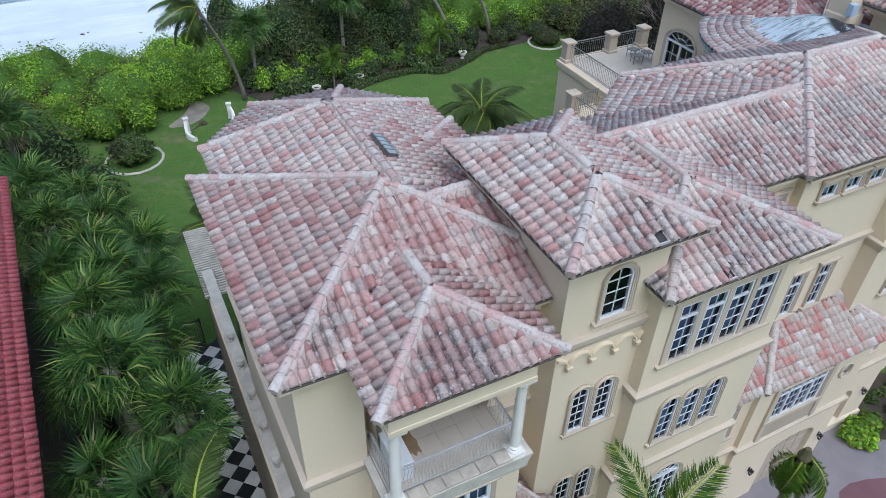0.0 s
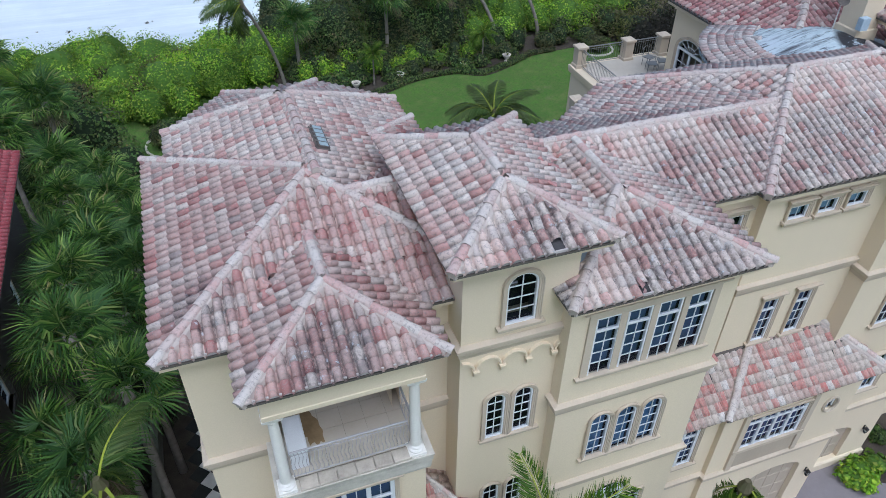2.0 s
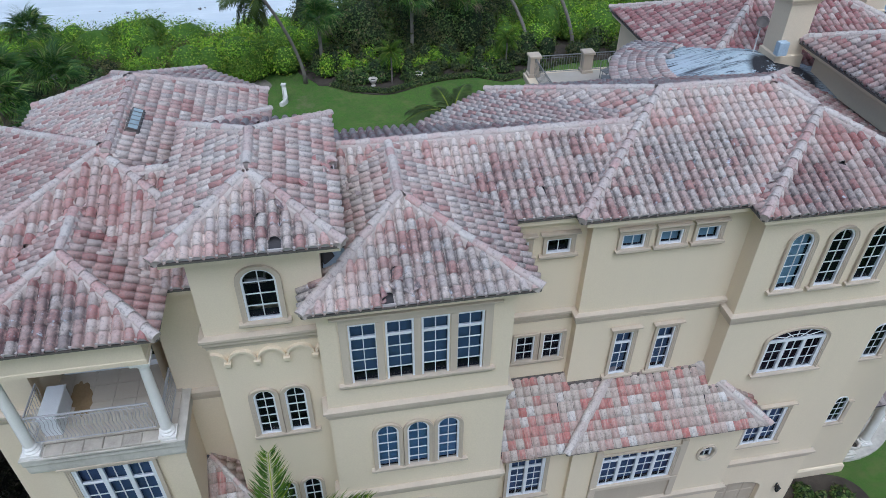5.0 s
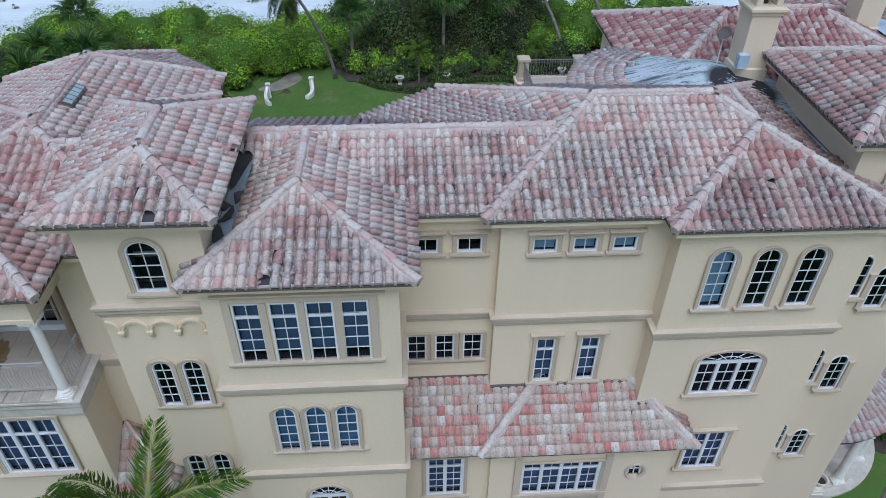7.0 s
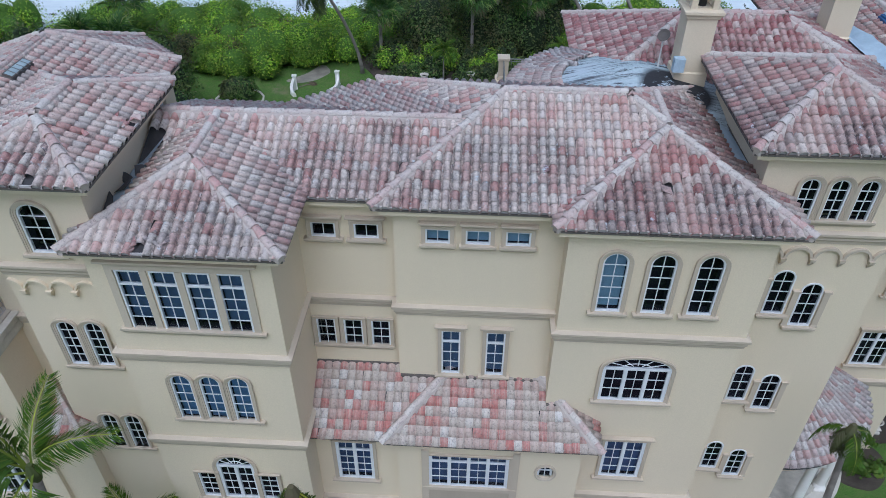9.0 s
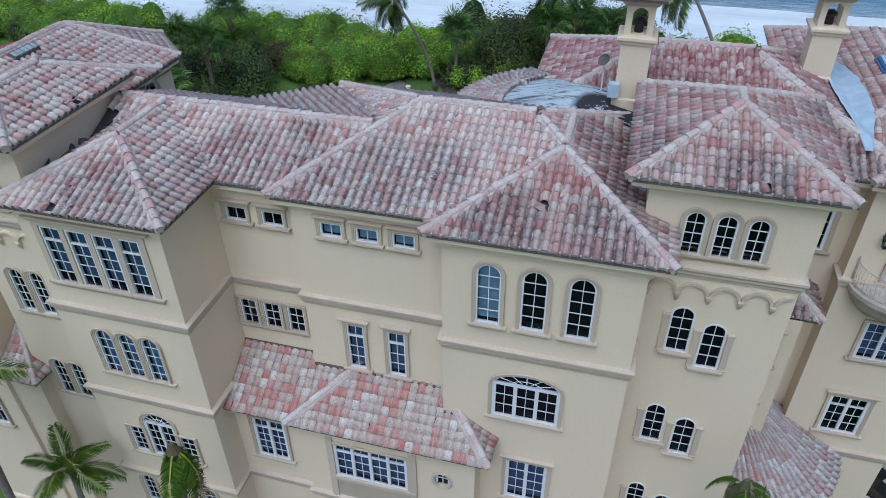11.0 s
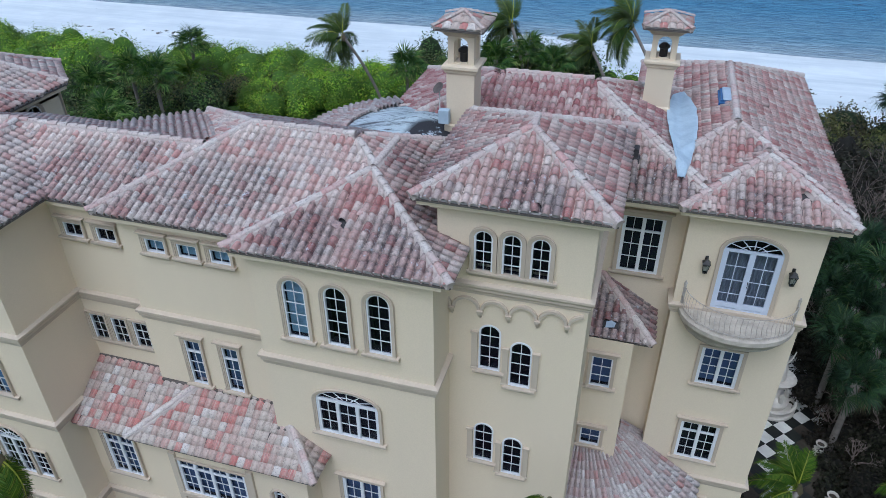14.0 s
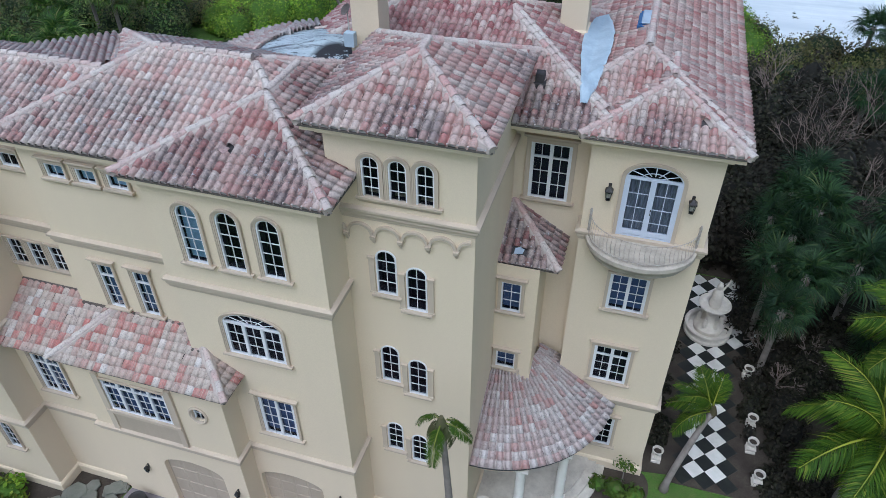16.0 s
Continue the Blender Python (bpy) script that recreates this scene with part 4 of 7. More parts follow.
MAIN = [(21.28, 13.06, 0.70, 0.5, 0, SLIT), (22.42, 13.06, 0.70, 0.5, 0, SLIT), (23.55, 13.06, 0.70, 0.5, 0, SLIT),
        (21.70, 7.66, 0.60, 1.94, 0, TALL), (23.12, 7.66, 0.60, 1.94, 0, TALL)]
RBAY = [(26.22, 11.28, 0.72, 2.16, 0.36, dict(cols=2, rows=5, blind="grey_blind")), (27.52, 11.28, 0.72, 2.16, 0.36, dict(cols=2, rows=5)), (28.82, 11.28, 0.72, 2.16, 0.36, dict(cols=2, rows=5)),
        (27.52, 7.42, 2.12, 1.95, 0.50, dict(bays=3, cols=2, rows=3, fan=True)), (27.75, 3.30, 1.40, 2.0, 0, dict(bays=2, cols=2, rows=4, hood=True, blind="curtain")),
        (27.6, GROUND, 2.7, 3.0, 0.55, None)]
PORCHW = [(18.51, 3.40, 1.28, 2.04, 0, dict(bays=2, cols=2, rows=4, transom=1.6, hood=False, blind="curtain"))]
PORCHM = [(22.42, 3.50, 2.72, 1.72, 0, dict(bays=4, cols=2, rows=3, transom=1.38, casing=0.12, sill=False, blind="curtain")), (23.8, GROUND, 2.7, 3.5, 0.6, None)]
TRIO = dict(cols=2, rows=4, sill=False, casing=0.12)
STEP = dict(cols=2, rows=4, pil="left", ear=0.04)
STEP2 = dict(cols=2, rows=4, pil="both", ear=0.06)
T2B = [(31.42, 13.61, 0.54, 1.44, 0.25, TRIO), (32.22, 13.61, 0.54, 1.44, 0.25, TRIO), (33.01, 13.61, 0.54, 1.44, 0.25, TRIO),
       (31.70, 10.07, 0.67, 1.75, 0.30, STEP), (32.66, 9.60, 0.67, 1.77, 0.30, STEP2), (31.61, 5.93, 0.66, 1.75, 0.30, STEP), (32.59, 5.53, 0.67, 1.75, 0.30, STEP2),
       (31.6, 1.95, 0.62, 1.6, 0.29, STEP), (32.55, 1.55, 0.62, 1.6, 0.29, STEP2)]
CONN = [(35.67, 10.88, 1.38, 2.2, 0, dict(bays=2, cols=2, rows=3, transom=1.65, hood=True, casing=0.15))]
SPROJ = [(35.02, 7.15, 0.72, 1.36, 0, dict(cols=2, rows=3, hood=True, blind="curtain")), (34.98, 4.13, 0.74, 0.84, 0, dict(cols=2, rows=2, hood=True, blind="curtain"))]
RWING = [(39.08, 10.46, 1.80, 2.80, 0.52, None), (38.98, 7.06, 1.36, 1.66, 0, dict(bays=2, cols=2, rows=4, blind="curtain")), (38.91, 3.18, 1.38, 1.88, 0, dict(bays=2, cols=2, rows=3, transom=1.42, hood=True)),
         (38.9, -0.85, 1.36, 1.8, 0, dict(bays=2, cols=2, rows=4, hood=True))]
BALW = [(6.75, 7.5, 2.0, 2.35, 0, dict(bays=3, cols=2, rows=3, transom=1.7, hood=True, blind="curtain")), (6.75, 3.4, 2.0, 2.1, 0, dict(bays=3, cols=2, rows=3, hood=True))]
BALD = [(5.85, 10.66, 0.95, 2.3, 0, dict(bays=1, cols=2, rows=4, sill=False)), (6.85, 10.66, 0.95, 2.3, 0, dict(bays=1, cols=2, rows=4, sill=False)), (7.85, 10.66, 0.95, 2.3, 0, dict(bays=1, cols=2, rows=4, sill=False))]


def glaze(specs, y, label=""):
    for sp in specs:
        if sp[5] is not None:
            window(sp[0], y, sp[1], sp[2], sp[3], sp[4], **sp[5])


def build_walls():
    block(3.45, 9.9, 9.72, 17.4, GROUND, 14.3, front=[(6.7 - 3.45, 10.64, 3.4, 3.0, 0)])
    # many-sided seaward end
    pts = [(4.1, 17.2), (4.1, 19.1), (5.95, 21.05), (8.75, 21.05), (10.75, 19.1), (10.75, 16.0)]
    for k, (a, b) in enumerate(zip(pts[1:], pts)):
        ln = math.hypot(b[0] - a[0], b[1] - a[1])
        wall(a, b, GROUND, 14.3, [(ln / 2, 12.4, 0.8, 1.72, 0.40)] if k in (1, 3, 4) else [])
        if k in (1, 3, 4):
            turn = math.degrees(math.atan2(b[1] - a[1], b[0] - a[0]))
            window((a[0] + b[0]) / 2, (a[1] + b[1]) / 2, 12.4, 0.8, 1.72, 0.40, cols=2, rows=4, turn=turn)
    # balcony bay
    block(5.05, 8.6, 8.25, 10.0, GROUND, 10.45, front=openings(BALW, 5.05))
    glaze(BALW, 8.25)
    wall((4.9, 11.0), (8.8, 11.0), 10.45, 14.3, openings(BALD, 4.9))
    glaze(BALD, 11.0)
    wall((5.02, 11.0), (5.02, 9.7), 10.45, 14.3)
    wall((8.42, 9.7), (8.42, 11.0), 10.45, 14.3)
    block(8.5, 10.0, 8.4, 9.8, GROUND, 6.46)
    block(9.7, 12.62, 8.85, 13.6, GROUND, 15.95, front=openings(TW, 9.7))
    glaze(TW, 8.85)
    block(12.36, 17.2, 8.41, 13.0, GROUND, 14.3, front=openings(W4, 12.36))
    glaze(W4, 8.41)
    wall((17.2, 11.12), (20.1, 11.12), 5.0, 14.3, openings(RECESS, 17.2))
    glaze(RECESS, 11.12)
    block(20.02, 24.95, 10.8, 18.0, GROUND, 14.3, front=openings(MAIN, 20.02))
    glaze(MAIN, 10.8)
    block(24.85, 30.42, 10.18, 18.0, GROUND, 14.25, front=openings(RBAY, 24.85))
    glaze(RBAY, 10.18)
    wall((17.2, 9.5), (20.1, 9.5), GROUND, 6.3, openings(PORCHW, 17.2))
    glaze(PORCHW, 9.5)
    block(20.0, 26.15, 9.3, 10.9, GROUND, 6.15, front=openings(PORCHM, 20.0) + [(25.02 - 20.0, 4.18, 0.56, 0.72, 0.30)])
    glaze(PORCHM, 9.3)
    block(30.1, 34.45, 11.7, 17.0, GROUND, 15.8, front=openings(T2B, 30.1))
    glaze(T2B, 11.7)
    wall((34.4, 17.1), (37.0, 17.1), GROUND, 14.2, openings(CONN, 34.4))
    glaze(CONN, 17.1)
    block(34.2, 35.95, 15.05, 17.1, GROUND, 9.3, front=openings(SPROJ, 34.2))
    glaze(SPROJ, 15.05)
    block(37.0, 41.05, 16.33, 29.0, GROUND, 14.05, front=openings(RWING, 37.0))
    glaze(RWING, 16.33)
    wall((35.2, 28.8), (35.2, 18.0), GROUND, 14.1)
    # seaward block behind the tower
    block(26.15, 37.0, 17.4, 24.6, GROUND, 14.4, left=[(1.6, 10.3, 1.9, 2.9, 0.6)])
    window(26.15, 23.0, 10.3, 1.9, 2.9, 0.6, bays=2, cols=2, rows=4, fan=True, sill=False, turn=-90, name="window")
    wall((12.6, 15.8), (12.6, 11.0), 9.0, 14.2)
    wall((24.0, 15.9), (12.6, 15.9), GROUND, 14.2)


build_walls()


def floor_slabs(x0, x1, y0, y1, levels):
    """Floors, and an inner partition a little way behind the front windows, all painted near-black as unlit rooms."""
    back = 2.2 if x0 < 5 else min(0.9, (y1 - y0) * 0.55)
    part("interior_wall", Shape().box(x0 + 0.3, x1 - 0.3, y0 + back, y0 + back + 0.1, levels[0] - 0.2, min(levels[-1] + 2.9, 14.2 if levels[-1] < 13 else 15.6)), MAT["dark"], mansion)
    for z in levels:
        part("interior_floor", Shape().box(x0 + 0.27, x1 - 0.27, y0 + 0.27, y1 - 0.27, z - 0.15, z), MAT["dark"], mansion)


for a in ((3.45, 9.6, 9.72, 17.4, (2.4, 6.4, 10.4)), (9.7, 12.62, 8.85, 13.6, (1.5, 5.0, 9.0, 13.2)), (12.36, 17.2, 8.41, 13.0, (3.0, 7.0, 11.0)), (16.95, 20.3, 11.12, 15.8, (8.0, 12.3)), (20.02, 24.95, 10.8, 18.0, (3.0, 7.0, 12.3)),
          (24.85, 30.42, 10.18, 18.0, (2.9, 7.0, 10.8)), (30.1, 34.45, 11.7, 17.0, (1.2, 5.2, 9.2, 13.2)), (34.2, 35.95, 15.05, 17.1, (3.6, 6.7)), (37.0, 41.05, 16.33, 29.0, (-1.4, 2.6, 6.6, 10.4)),
          (17.0, 20.2, 9.5, 11.0, (2.5,)), (20.0, 26.15, 9.3, 10.9, (2.2,)), (5.05, 8.6, 8.25, 10.0, (2.5, 6.6)), (26.15, 37.0, 17.4, 24.6, (6.2, 10.2))):
    floor_slabs(*a)

# string courses and cornices
for a in ((3.45, 9.9, 9.72, 17.4, 10.25), (12.36, 17.2, 8.41, 12.0, 10.25), (12.36, 17.2, 8.41, 12.0, 6.36), (17.0, 20.2, 11.12, 13.0, 10.22), (20.02, 24.95, 10.8, 13.0, 10.22),
          (24.85, 30.42, 10.18, 14.0, 9.98), (30.1, 34.45, 11.7, 16.9, 12.88), (9.7, 12.62, 8.85, 13.0, 12.95), (37.0, 41.05, 16.33, 28.9, 10.0), (37.0, 41.05, 16.33, 28.9, 1.85),
          (20.0, 26.15, 9.3, 10.7, 1.9), (24.85, 30.42, 10.18, 14.0, 1.85), (12.36, 17.2, 8.41, 12.0, 1.9), (17.1, 20.1, 9.5, 10.7, 1.9)):
    belt(*a)
for a in ((3.45, 9.9, 9.72, 17.4, 14.52), (12.45, 17.2, 8.41, 12.0, 14.44), (9.62, 12.78, 8.72, 13.7, 16.12), (16.9, 20.3, 11.12, 14.0, 14.40), (20.02, 24.95, 10.8, 18.0, 14.38),
          (24.85, 30.42, 10.18, 15.0, 14.34), (29.95, 34.5, 11.7, 17.0, 15.96), (34.6, 37.3, 16.35, 18.6, 14.22), (37.0, 41.15, 16.2, 28.9, 14.2), (26.15, 36.8, 17.4, 24.6, 14.52)):
    cornice(*a)
end_in = ((4.1, 14.0), (10.75, 14.0), (10.75, 19.1), (8.75, 21.05), (5.95, 21.05), (4.1, 19.1))
end_out = ((3.76, 14.0), (11.09, 14.0), (11.09, 19.32), (8.87, 21.4), (5.81, 21.43), (3.76, 19.33))
part("cornice", Shape().loft([[(x, y, z) for x, y in ring] for ring, z in ((end_in, 14.02), (end_in, 14.2), (end_out, 14.28), (end_out, 14.44))]), MAT["wall"], mansion)
for a in ((12.36, 17.2, 8.41, 12.0), (17.1, 20.1, 9.5, 10.7), (24.85, 30.42, 10.18, 14), (30.1, 34.45, 11.7, 16), (37.0, 41.05, 16.33, 28.9), (9.7, 12.62, 8.85, 13), (5.05, 8.6, 8.25, 9.5), (3.45, 9.9, 9.72, 17.4)):
    plinth(*a)
# casing round the group of four windows
grp = sheet(3.40, 2.18, 0, 3.80, 2.34, 0, 0.0, 0.01, -0.06)
part("casing", grp, MAT["trim"], mansion, m=pose(14.75, 8.41, 11.5))
for xm in (13.83, 14.76, 15.68):
    part("casing", Shape().box(-0.09, 0.09, -0.05, 0.01, 0, 2.06), MAT["trim"], mansion, m=pose(xm, 8.41, 11.6))
part("hood", Shape().loft([[(-w, -f, z), (w, -f, z), (w, 0.02, z), (-w, 0.02, z)] for w, f, z in ((1.95, 0.06, 0), (2.0, 0.1, 0.05), (2.1, 0.16, 0.1), (2.1, 0.16, 0.16))]), MAT["trim"], mansion, m=pose(14.75, 8.41, 13.84))
for cx, y, z, w in ((14.75, 8.41, 11.6, 3.9), (14.75, 8.41, 7.78, 2.65), (14.75, 8.41, 3.55, 2.95), (32.24, 11.7, 13.72, 2.4), (11.19, 8.85, 9.5, 1.62), (11.2, 8.85, 5.55, 1.6), (18.52, 11.12, 8.52, 2.55)):
    part("sill", Shape().loft([[(-w / 2 - o, -f, h), (w / 2 + o, -f, h), (w / 2 + o, 0.06, h), (-w / 2 - o, 0.06, h)] for o, f, h in ((0, 0.05, -0.2), (0.03, 0.09, -0.13), (0.08, 0.13, -0.07), (0.08, 0.13, 0.0))]), MAT["trim"], mansion, m=pose(cx, y, z))


def corbels(x0, x1, y, z, n, before=False, drop=0.45, band=0.11, paint="trim"):
    """A row of small blind arches on brackets under a string course."""
    step = (x1 - x0) / n
    r = step / 2
    for k in range(-1 if before else 0, n + 1):
        cx = x0 + step * (k + 0.5)
        span = range(5, 10) if k == n else range(0, 5) if k < 0 else range(10)
        ring = lambda rr, yy: [(cx + rr * math.cos(math.pi * j / 10), yy, z - r - 0.12 + rr * math.sin(math.pi * j / 10)) for j in range(11)]
        a, b, c, d = ring(r, y - 0.10), ring(r - band, y - 0.10), ring(r - band, y + 0.01), ring(r, y + 0.01)
        s = Shape()
        for p, q in ((a, b), (b, c), (d, a)):
            for j in span:
                s.poly([p[j], p[j + 1], q[j + 1], q[j]])
        part("blind_arch", s, MAT[paint], mansion)
    for k in range(n + 1):
        cx = x0 + step * k
        s = Shape().loft([[(cx - w, y - f, zz), (cx + w, y - f, zz), (cx + w, y + 0.01, zz), (cx - w, y + 0.01, zz)] for w, f, zz in
                          ((0.02, 0.03, z - r - drop), (0.055, 0.08, z - r - drop + 0.1), (0.04, 0.09, z - r - 0.3), (0.07, 0.16, z - r - 0.2), (0.085, 0.17, z - r - 0.1))])
        part("bracket", s, MAT[paint], mansion)


corbels(10.09, 12.22, 8.85, 12.95, 3, True, 0.38, 0.055, "wall")
corbels(29.69, 33.92, 11.7, 12.88, 5, False, 0.42, 0.085)
# added near-black panel: paints room shade over the lit wall close behind
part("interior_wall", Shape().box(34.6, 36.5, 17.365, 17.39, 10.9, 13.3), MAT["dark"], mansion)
# dark flashing where the porch roofs meet the walls
for a in ((17.2, 20.0, 11.06, 11.13, 7.66), (20.05, 24.83, 10.73, 10.81, 7.48), (24.87, 25.3, 10.1, 10.19, 7.06)):
    part("flashing", Shape().steps(a[0], a[1], a[2], a[3], [(0.0, a[4] - 0.1), (0.0, a[4] + 0.01), (-0.01, a[4] + 0.025)]), MAT["fascia"], mansion)

# ---- ground, beach and sea ----
def lift(x, y):
    k = min(max((y - 26) / 22, 0), 1)
    k = k * k * (3 - 2 * k)
    k *= 1 - min(max((x - 40) / 5, 0), 1) * (1 - min(max((y - 48) / 8, 0), 1))
    z = GROUND + 0.22 * k
    if y > 66:
        z -= (y - 66) / 25 * 0.74 if y < 91 else 0.74 + min((y - 91) * 0.09, 8)
    return z


def build_ground():
    xs = sorted({*range(-60, 101, 4), *range(-1500, -59, 180), *range(100, 1700, 180)})
    ys = sorted({*range(-60, 121, 3), *range(-900, -59, 140), *range(120, 2200, 260)})
    s = Shape()
    s.v = [(x, y, lift(x, y) + (0.06 * noise.noise((x * 0.06, y * 0.1, 0)) if y > 24 else 0)) for y in ys for x in xs]
    n = len(xs)
    s.f = [(j * n + i, j * n + i + 1, (j + 1) * n + i + 1, (j + 1) * n + i) for j in range(len(ys) - 1) for i in range(n - 1)]
    tagged(part("ground", s, MAT["ground"], smooth=True), "green lawn running back to a pale sand beach", "ground", kind="structure")
    sea = Shape()
    shore = [(-1500, 84), (1600, 84)]
    far = [(1600, 2100), (-1500, 2100)]
    sea.poly([(x, y, -2.92) for x, y in shore + far])
    tagged(part("water", sea, MAT["sea"]), "blue-green sea with small waves along the beach", "water", kind="structure")


build_ground()

# ---- mansion: balcony, doors, chimneys, turret, terraces ----
def column(x, y, z0, z1, r=0.17):
    s = Shape()
    s.steps(x - r - 0.05, x + r + 0.05, y - r - 0.05, y + r + 0.05, [(0.03, z0), (0.03, z0 + 0.10)])
    s.lathe(x, y, [(r + 0.06, z0 + 0.10), (r + 0.07, z0 + 0.15), (r + 0.02, z0 + 0.2), (r + 0.04, z0 + 0.25), (r, z0 + 0.3), (r * 0.98, (z0 + z1) / 2), (r * 0.86, z1 - 0.3), (r + 0.0, z1 - 0.26), (r * 0.87, z1 - 0.22), (r * 0.9, z1 - 0.16), (r + 0.06, z1 - 0.09)], 20)
    s.steps(x - r, x + r, y - r, y + r, [(0.08, z1 - 0.09), (0.10, z1)])
    return part("column", s, MAT["column"], mansion, "white round column")


def railing(p0, p1, z, tall=0.95, step=0.13, material="iron", parent=None, wave=True):
    """A metal railing: top and bottom rails, and upright bars with scrolls."""
    a, b = Vector((*p0, z)), Vector((*p1, z))
    d = b - a
    n = max(2, int(d.length / step))
    s = Shape()
    s.tube([a + Vector((0, 0, tall)), b + Vector((0, 0, tall))], 0.028, 6)
    ob = part("railing", s, MAT[material], parent or mansion)
    part("bottom_rail", Shape().tube([a + Vector((0, 0, 0.10)), b + Vector((0, 0, 0.10))], 0.016, 4), MAT[material], ob)
    part("mid_rail", Shape().tube([a + Vector((0, 0, tall - 0.12)), b + Vector((0, 0, tall - 0.12))], 0.012, 4), MAT[material], ob)
    bar = Shape()
    u = d.normalized()
    if wave:
        bar.tube([u * (0.022 * math.sin(k * 1.3)) + Vector((0, 0, 0.10 + (tall - 0.12) * k / 8)) for k in range(9)], 0.009, 4)
    else:
        bar.tube([Vector((0, 0, 0.1)), Vector((0, 0, tall))], 0.010, 4)
    me = bar.mesh("baluster", MAT[material])
    for k in range(n + 1):
        o = part("baluster", me, None, ob, m=Matrix.Translation(a + d * (k / n)))
    return ob


# balcony of the corner wing
part("balcony_slab", Shape().steps(4.95, 8.68, 8.1, 10.9, [(0.0, 10.1), (0.02, 10.2), (0.03, 10.42), (0.06, 10.48), (0.06, 10.62), (0.09, 10.66), (0.09, 10.72)]), MAT["pale"], mansion, "weathered stone balcony floor edge")
for k in range(6):
    part("kerb_stone", Shape().steps(5.44 + k * 0.46, 5.888 + k * 0.46, 8.04, 8.40, [(0, 10.60), (0, 10.775 + 0.010 * (k % 3)), (-0.02, 10.79 + 0.010 * (k % 3))]), MAT["balcony_stone"], mansion)
floor_me = Shape().box(-0.285, 0.285, -0.285, 0.285, 0, 0.03).mesh("floor_tile", MAT["floor_tile"])
grout = part("balcony_floor", Shape().box(5.05, 8.42, 8.4, 11.0, 10.6, 10.732), MAT["grout"], mansion)
for i in range(6):
    for j in range(4):
        x, y = 5.36 + i * 0.58, 8.74 + j * 0.58
        if x < 8.3 and y < 10.95:
            part("floor_tile", floor_me, None, grout, m=pose(x, y, 10.728))
for x in (5.15, 8.36):
    column(x, 8.28, 10.72, 13.52, 0.135)
part("beam", Shape().steps(4.95, 8.55, 8.06, 8.5, [(0.0, 13.52), (0.02, 13.54), (0.02, 13.66), (0.0, 13.68), (0.0, 14.42)]), MAT["wall"], mansion)
part("beam", Shape().box(4.95, 5.3, 8.5, 9.75, 13.52, 14.4), MAT["wall"], mansion)
part("beam", Shape().box(8.2, 8.55, 8.5, 9.75, 13.52, 14.4), MAT["wall"], mansion)
part("balcony_ceiling", Shape().box(4.9, 8.6, 8.3, 11.0, 14.2, 14.32), MAT["wall"], mansion)
railing((5.35, 8.25), (8.15, 8.25), 11.0, tall=1.0, step=0.09, material="balcony_iron")
railing((8.38, 8.5), (8.38, 9.7), 10.66, material="balcony_iron")
railing((5.12, 8.5), (5.12, 9.7), 10.66, material="balcony_iron")

part("threshold", Shape().steps(5.35, 8.05, 10.72, 10.95, [(0, 10.73), (0, 10.93), (-0.015, 10.945)]), MAT["white"], mansion, "low white threshold under the balcony doors")

chest = thing("storage_chest", "white storage chest standing on the tiled balcony", "chest", (5.56, 9.2, 10.762))
part("body", Shape().steps(-0.21, 0.21, -0.53, 0.53, [(0, 0.0), (0.0, 0.60)]), MAT["white"], chest)
part("lid", Shape().steps(-0.225, 0.225, -0.55, 0.55, [(0, 0.605), (0.008, 0.62), (0.008, 0.65), (-0.015, 0.67)]), MAT["white"], chest)
def stain_outline(n=40):
    """An uneven blot, drawn out towards the back."""
    pts = []
    for k in range(n):
        a = 2 * math.pi * k / n
        r = 1 + 0.45 * noise.noise((2.2 * math.cos(a), 2.2 * math.sin(a), 4.0)) + 0.14 * noise.noise((7 * math.cos(a), 7 * math.sin(a), 1.0))
        pts.append((0.27 * r * math.cos(a) - 0.12 * math.sin(a), 0.60 * r * math.sin(a)))
    return pts


tagged(part("leaf_litter", Shape().loft([[(x, y, z) for x, y in stain_outline()] for z in (0.0, 0.004)]), MAT["rust"], m=pose(5.98, 9.8, 10.760)), "orange-brown wet leaf litter stain on the balcony tiles", "debris", kind="stuff")

# french doors over the curved balcony
fd = window(39.08, 16.33, 10.46, 1.80, 2.80, 0.52, bays=2, cols=2, rows=4, fan=True, casing=0.12, sill=True, name="french_door", label="pale blue-grey double french door with arched fanlight", paint="door_paint")
for sx in (-1, 1):
    pleats = [(sx * 0.44 - 0.40 + k * 0.02, 0.20 + 0.022 * math.sin(k * 1.35) + 0.008 * math.sin(k * 0.6)) for k in range(41)]
    part("curtain", Shape().loft([[(u, v, z) for u, v in pleats] + [(u, v + 0.006, z) for u, v in reversed(pleats)] for z in (0.1, 2.26)]), MAT["sheer"], fd, "pleated grey sheer curtain behind the glass")
part("meeting_stile", Shape().box(-0.09, 0.09, 0.004, 0.10, 0.05, 2.24), MAT["door_paint"], fd)
for sx in (-1, 1):
    part("stile", Shape().box(sx * 0.80 - 0.07, sx * 0.80 + 0.07, 0.006, 0.10, 0.05, 2.24), MAT["door_paint"], fd)
    part("door_panel", Shape().box(sx * 0.44 - 0.36, sx * 0.44 + 0.36, 0.018, 0.10, 0.08, 0.26), MAT["door_paint"], fd)
part("handle", Shape().tube([(0.06, 0.005, 0.95), (0.06, -0.03, 1.0), (0.06, -0.03, 1.14), (0.06, 0.005, 1.18)], 0.015, 6), MAT["black_iron"], fd, "dark lever handle")


